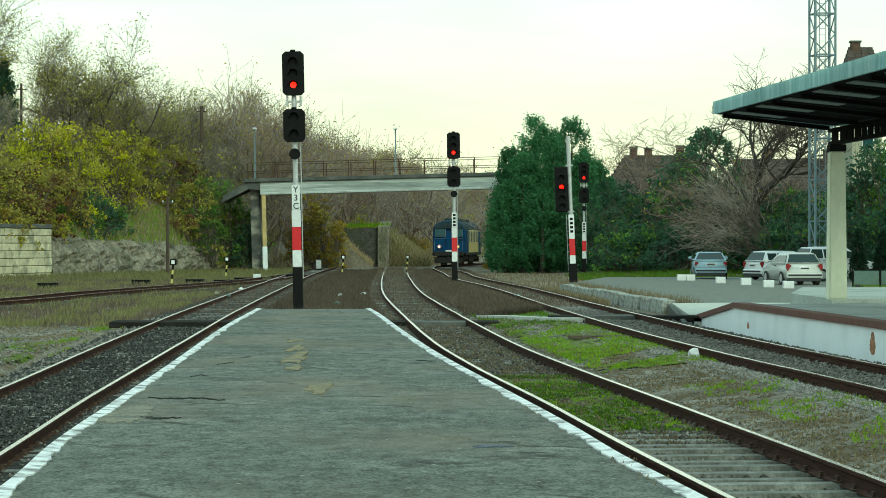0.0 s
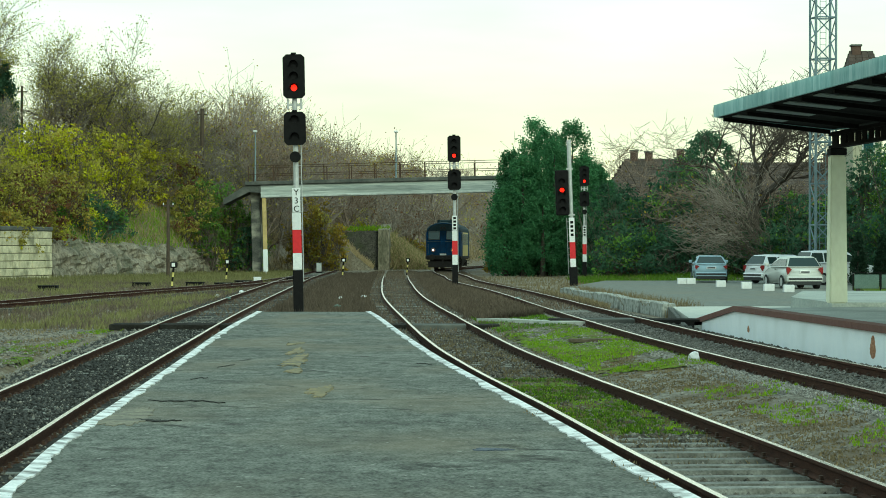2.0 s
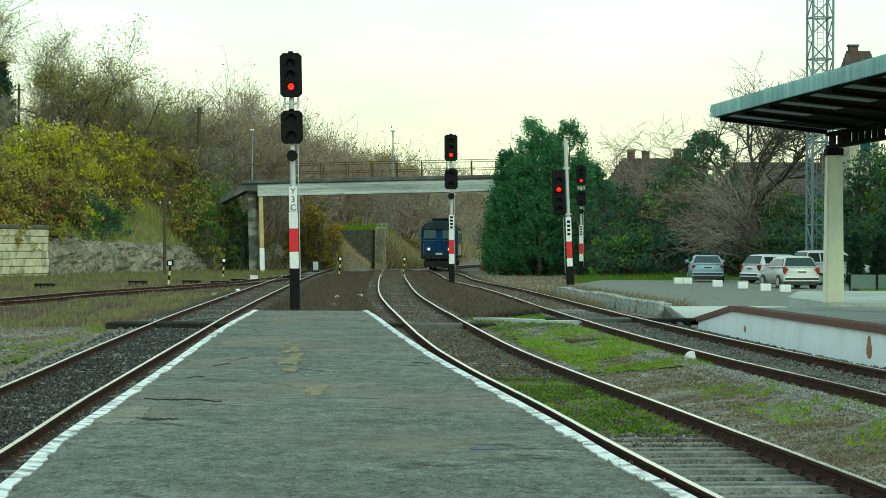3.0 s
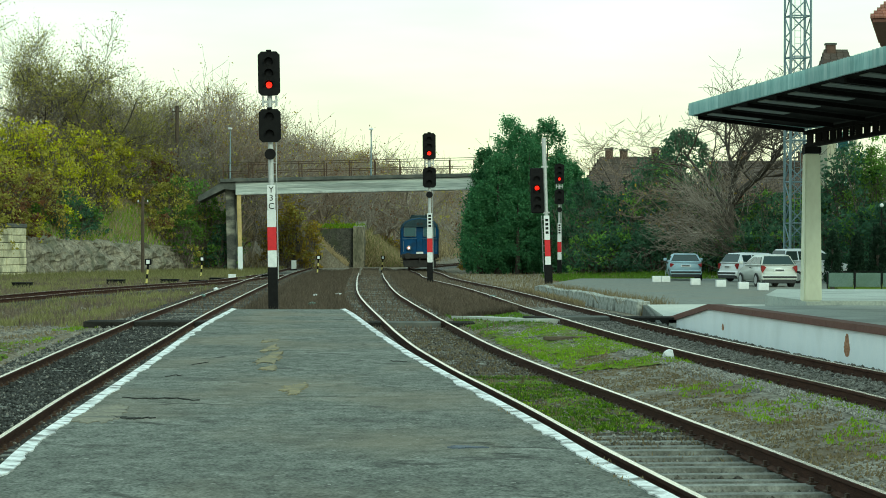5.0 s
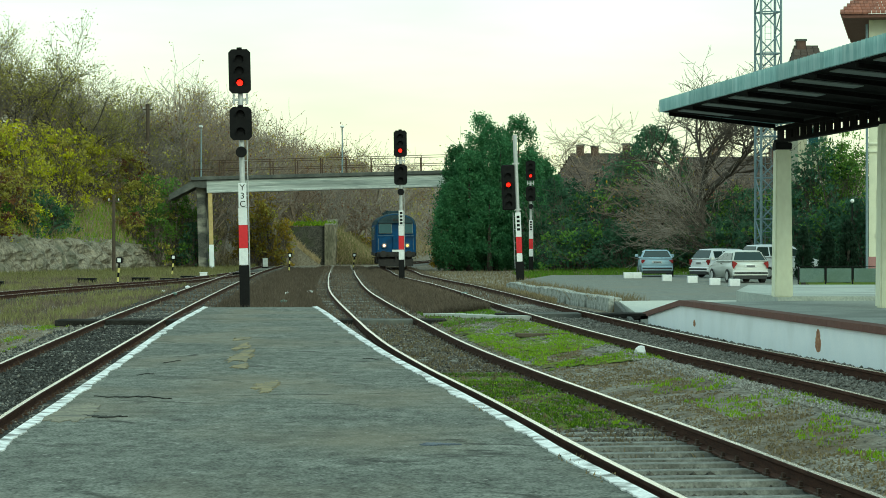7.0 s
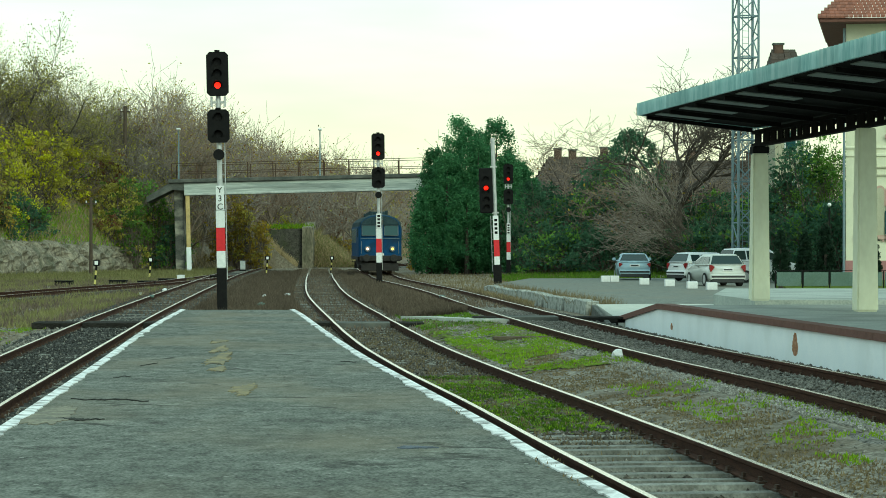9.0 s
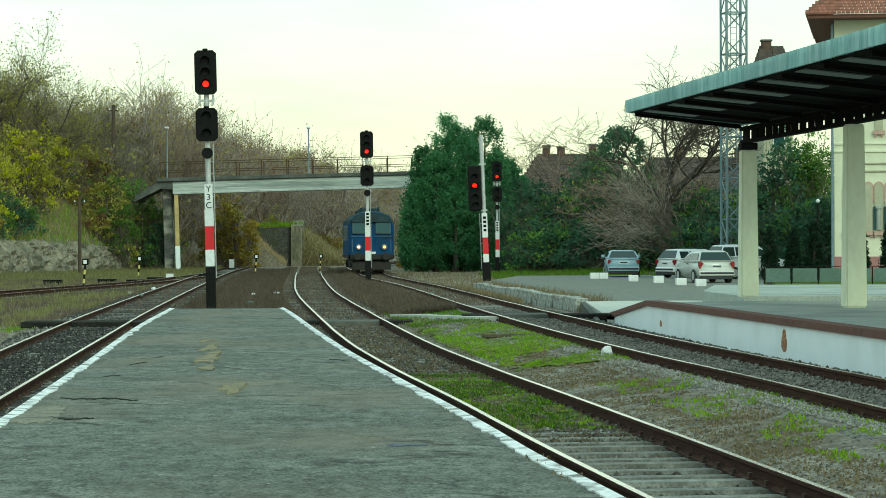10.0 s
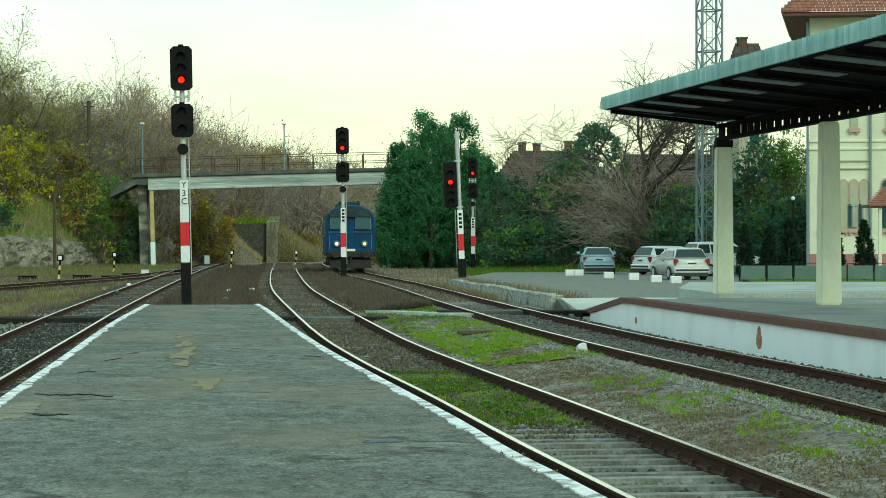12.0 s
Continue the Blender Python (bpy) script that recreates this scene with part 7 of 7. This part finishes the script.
blades("edge_weeds", scatter(5000, 63, lambda d: 6.9 + (d - 76) * (5.2 - 6.9) / 30 - 0.1, lambda d: 7.9 + (d - 76) * (5.2 - 6.9) / 30, 76, 108, lambda x, d: broken(x, d * 0.4, -0.1)), 0.5, GRASS_DRY, "dry brown weeds along the old platform edge", 63, 0.02, "weeds")
blades("dry_weeds", scatter(26000, 5, lambda d: max(lef(d) + 1.5, -0.08 * d), lambda d: mid(d) - 1.3, 59.2, 190, lambda x, d: True, 1.6), 0.24, GRASS_BROWN, "dead brown weeds filling the strip between the tracks", 5, 0.02, "weeds")
blades("dry_weeds", scatter(26000, 6, lambda d: mid(d) + 1.3, lambda d: rig(d) - 1.2, 66, 175, lambda x, d: True, 1.5), 0.22, GRASS_BROWN, "dead brown weeds between the curving tracks", 6, 0.02, "weeds")
blades("dry_weeds", scatter(30000, 7, -26.0, lambda d: lef(d) - 1.6, 64, 150, lambda x, d: abs(x - curve_at(TRACK_FAR, d)) > 1.0 and hill_side(x, d) < 0 and not lush(x, d, 0.15, 0.0), 1.3), 0.22, GRASS_OLIVE, "olive brown weeds across the yard", 7, 0.02, "weeds")
blades("dry_weeds", scatter(18000, 71, -26.0, lambda d: lef(d) - 1.6, 64, 150, lambda x, d: abs(x - curve_at(TRACK_FAR, d)) > 1.0 and hill_side(x, d) < 0 and lush(x, d, 0.15, -0.1), 1.3), 0.24, GRASS_BROWN, "dead brown weeds across the yard", 71, 0.02, "weeds")
blades("dry_weeds", scatter(14000, 72, -30.0, lambda d: lef(d) - 1.4, 140, 205, lambda x, d: hill_side(x, d) < 0), 0.3, GRASS_OLIVE, "rough grass below the rock face", 72, 0.03, "weeds")
blades("dry_weeds", scatter(7000, 8, lambda d: rig(d) + 1.4, lambda d: 5.0 if d < 106 else 13.0, 66, 175, lambda x, d: d > 106 or x < 6.9 + (d - 76) * (5.2 - 6.9) / 30 - 0.3, 1.0), 0.2, GRASS_DRY, "dry grass beside the low platform edge", 8, 0.02, "weeds")
blades("bank_grass", scatter(12000, 9, 8.0, 24.0, 138, 164, lambda x, d: lush(x, d, 0.2, -0.3), 1.0), 0.25, GRASS_DEEP, "green grass on the bank behind the car park", 9, 0.03)
blades("slope_grass", scatter(48000, 10, -48.0, -12.0, 150, 215, lambda x, d: hill_side(x, d) > 1.0, 1.0), 0.6, GRASS_TAN, "dry tan grass on the hillside", 10, 0.035)
blades("slope_grass", scatter(9000, 11, -26.0, -12.0, 165, 215, lambda x, d: 1.0 < hill_side(x, d) < 4.5, 1.0), 0.35, GRASS_GREEN, "green grass along the top of the rock face", 11, 0.03)
blades("lawn_grass", scatter(7000, 12, 13.6, 24.0, 77.8, 86, lambda x, d: x > 13.4 + (d - 77.6) * 0.16, 1.0), 0.1, GRASS_GREEN, "short green lawn grass", 12, 0.02)
rng_ = random.Random(9)
for i in range(9):
    d = rng_.uniform(62, 110)
    x = at_px(rng_.uniform(380, 960), d)
    t = thing("litter", x, d, surface_z(x, d) + 0.12, rng_.uniform(0, 180), "small crumpled pale plastic litter in the weeds", "litter", "litter in the weeds")
    bm = bmesh.new()
    bmesh.ops.create_icosphere(bm, subdivisions=1, radius=0.11)
    for v in bm.verts:
        v.co = Vector((v.co.x * 1.4, v.co.y, v.co.z * 0.6)) * (1 + 0.5 * noise.noise(v.co * 20 + Vector((i, 0, 0))))
    part("bag", bm, WHITE if i % 3 else FENCE_PANEL, t)


# ---- moss sheets, bank behind the wing wall, wall stains ----
def moss_sheet(name, f0, f1, d0, d1, label, seed, thr=-0.1, k=0.35, mat=None):
    """A thin uneven mat of moss and short grass, broken by noise."""
    verts, faces, idx = [], [], {}
    nx, ny = 40, max(int((d1 - d0) / 0.12), 4)
    for j in range(ny + 1):
        d = d0 + (d1 - d0) * j / ny
        a, c = f0(d), f1(d)
        for i in range(nx + 1):
            x = a + (c - a) * i / nx
            verts.append((x, d, surface_z(x, d) + 0.018 + 0.022 * noise.noise(Vector((x * 5, d * 4, seed)))))
    w = nx + 1
    for j in range(ny):
        for i in range(nx):
            x, d = verts[j * w + i][0], verts[j * w + i][1]
            edge = min(i, nx - 1 - i) / nx * 2.2 + min(j, ny - 1 - j) / ny * 1.5
            if noise.noise(Vector((x * 1.1, d * k, seed))) + 0.7 * noise.noise(Vector((x * 5, d * 2.5, seed))) + 0.5 * noise.noise(Vector((x * 13, d * 8, seed))) + min(edge, 0.6) * 0.8 - 0.3 > thr:
                faces.append((j * w + i, j * w + i + 1, (j + 1) * w + i + 1, (j + 1) * w + i))
    ob = mesh_from(name, verts, faces, mat or MOSS)
    tagged(ob, label, "moss", kind="stuff")


moss_sheet("moss", lambda d: mid(d) - 0.66, lambda d: mid(d) + 0.66, 27.0, 39.0, "green moss covering the sleepers between the rails", 2.0, -0.1)
moss_sheet("moss", lambda d: mid(d) + 1.15, lambda d: mid(d) + 3.25, 38.5, 56, "bright green moss between the tracks", 5.0, 0.05, 0.25, MOSS_BRIGHT)
moss_sheet("moss", lambda d: mid(d) + 1.2, lambda d: rig(d) - 1.0, 56.0, 70.0, "thin green moss near the crossing", 8.0, 0.1, 0.25)
moss_sheet("moss", lambda d: lef(d) - 5.0, lambda d: lef(d) - 1.8, 36, 54, "green grass patch beside the siding", 14.0, 0.3)

rng = np.random.default_rng(91)
bank = []
for i in range(9000):
    d = rng.uniform(226, 250)
    x = at_px(rng.uniform(690, 762), d)
    bank.append((x, d, ground_z(x, d) + max(0.0, (-0.8 - x)) * 0.85 * rng.random()))
for i in range(5000):
    x = rng.uniform(-16, -6.3)
    zz = float(np.interp(x, [-17, -12, -9.8, -7.6, -6.3], [4.6, 4.2, 3.1, 0.9, -0.1]))
    bank.insert(0, (x, rng.uniform(219.0, 225.3), zz))
blades("bank_grass", bank[:9000], 0.45, GRASS_TAN, "dry yellow grass on the bank of the cutting", 21, 0.04)
blades("bank_grass", bank[9000:], 0.5, GRASS_OLIVE, "dull olive grass on the bank of the cutting", 22, 0.035)
top = [(rng.uniform(-9.2, -4.9), rng.uniform(225.2, 236), 3.3 + rng.random() * 0.3) for i in range(1500)]
blades("wall_top_grass", top[:900], 0.3, GRASS_GREEN, "green grass on top of the old wing wall", 23, 0.04)

RUST_STAIN = material("rust_stain", (0.20, 0.085, 0.045), (0.46, 0.27, 0.17), 0.9, 5, 20, 0.2, spec=0.1)
for d, z0, z1, w in ((42.8, 0.0, 0.4, 0.26), (54.3, 0.05, 0.2, 0.14)):
    bm = bmesh.new()
    rs = random.Random(int(d * 10))
    outline = []
    for i in range(40):
        a = 2 * math.pi * i / 40
        k = rs.uniform(0.75, 1.12)
        u = 0.5 + 0.5 * math.sin(a)
        outline.append((d + math.cos(a) * w * (1.0 - 0.45 * u) * k, z0 + (z1 - z0) * min(max(u * rs.uniform(0.93, 1.05), 0.0), 1.0)))
    prism(bm, outline, "x", -0.004, 0.004)
    for vv in bm.verts:
        vv.co.x += sp_edge(vv.co.y) + 0.016
    tagged(part("rust_stain", bm, RUST_STAIN), "brown rust stain on the whitewashed wall", "stain", kind="structure")

GRAVEL = material("pale_gravel", (0.17, 0.163, 0.145), (0.45, 0.435, 0.395), 0.95, 8, 40, 0.3, random=0.55, spec=0.05)


def gravel_strip(n, f0, f1, d0, d1, size, mat, label, seed):
    rng = np.random.default_rng(seed)
    ico = np.array([(1, 0, 0), (-1, 0, 0), (0, 1, 0), (0, -1, 0), (0, 0, 1), (0, 0, -1)], dtype=float)
    tri = np.array([(0, 2, 4), (2, 1, 4), (1, 3, 4), (3, 0, 4), (2, 0, 5), (1, 2, 5), (3, 1, 5), (0, 3, 5)])
    vs = []
    for k in range(n):
        d = d0 + (d1 - d0) * rng.random() ** 1.4
        x = rng.uniform(f0(d), f1(d))
        s = size * rng.uniform(0.5, 1.6)
        q = ico * rng.uniform(0.6, 1.3, (6, 1)) * s * np.array([1, 1, 0.75])
        a = rng.uniform(0, 6.28)
        q = q @ np.array([[math.cos(a), -math.sin(a), 0], [math.sin(a), math.cos(a), 0], [0, 0, 1]])
        vs.append(q + np.array([x, d, surface_z(x, d) + s * 0.3]))
    f = np.concatenate([tri + 6 * k for k in range(n)])
    tagged(fast_mesh("gravel", np.concatenate(vs), f, mat), label, "gravel", kind="stuff")


gravel_strip(11000, lambda d: mid(d) + (2.5 if d < 46 else 1.5), lambda d: rig(d) - 0.9, 18, 64, 0.02, GRAVEL, "pale gravel scattered between the tracks", 1)
gravel_strip(3600, lambda d: mid(d) - 0.68, lambda d: mid(d) + 0.68, 15, 60, 0.03, STONE_OILY, "coarse stones between the sleepers", 2)
gravel_strip(8000, lambda d: lef(d) - 0.68, lambda d: lef(d) + 0.68, 20, 66, 0.027, STONE_DARK, "dark stones between the rails", 3)
gravel_strip(5000, lambda d: rig(d) + 0.8, lambda d: sp_edge(min(d, 61)) - 0.1, 26, 70, 0.028, STONE_GREY, "ballast stones below the platform wall", 4)
gravel_strip(6500, lambda d: lef(d) - 6.5, lambda d: lef(d) - 1.0, 34, 68, 0.03, STONE_GREY, "pale gravel beside the siding", 5)
gravel_strip(5000, lambda d: rig(d) - 0.68, lambda d: rig(d) + 0.68, 26, 70, 0.027, STONE_GREY, "grey stones between the rails of the station track", 6)
gravel_strip(3500, lambda d: mid(d) - 2.2, lambda d: mid(d) - 0.85, 24, 62, 0.03, STONE_OILY, "ballast stones under the platform edge", 7)
rng = np.random.default_rng(12)
weedy = []
for f, a, c, n in ((mid, 58, 160, 9000), (mid, 156, 205, 6000), (rig, 74, 200, 17000), (lef, 72, 160, 6000)):
    for i in range(n):
        d = rng.uniform(a, c)
        u = rng.uniform(-2.1, 2.1)
        if abs(abs(u) - 0.7535) < 0.09:
            continue
        weedy.append((f(d) + u, d, surface_z(f(d) + u, d)))
blades("track_weeds", weedy, 0.1, GRASS_BROWN, "low brown weeds growing through the ballast", 31, 0.02, "weeds")
tuft = scatter(5000, 41, lambda d: mid(d) - 0.66, lambda d: mid(d) + 0.66, 24, 58, lambda x, d: noise.noise(Vector((x * 4, d * 1.5, 2))) > 0.0)
blades("track_weeds", tuft, 0.06, GRASS_DRY, "short dry weeds between the rails", 41, 0.012, "weeds")
edge_tufts = []
for px, d, side in ((0, 17.4, 1), (0, 16.2, 1), (0, 22.9, 1)):
    path = EDGE_R if side > 0 else EDGE_L
    for i in range(70):
        edge_tufts.append((curve_at(path, d) - side * rng.uniform(-0.04, 0.16), d + rng.normal() * 0.22, PLAT_Z + 0.005))
blades("edge_tuft", edge_tufts[::2], 0.024, GRASS_DRY, "small dry grass tufts in the platform edge", 42, 0.006)


# ---- what moves ----
def motions():
    rows, SPEED, START, BASE = [], 5.75, 212.0, 16.6
    times = [i * 0.5 for i in range(25)]
    for t in times:
        d = START - SPEED * t
        xa, xb = curve_at(TRACK_RIGHT, d + 3.2), curve_at(TRACK_RIGHT, d + BASE - 3.2)
        turn = math.atan2(-(xb - xa), BASE - 6.4)
        x = xa + (xb - xa) * (-3.2) / (BASE - 6.4)
        rows.append((t, pose(x, d, curve_at(Z_RIGHT, d + 3), 0, 0, math.degrees(turn))))
    walk(loco, rows)
    for w, y in loco_wheels:
        fine = [i * 0.125 for i in range(97)]
        walk(w, [(t, pose(0, y, 0.5, math.degrees(SPEED * t / 0.5), 0, 0)) for t in fine])


motions()
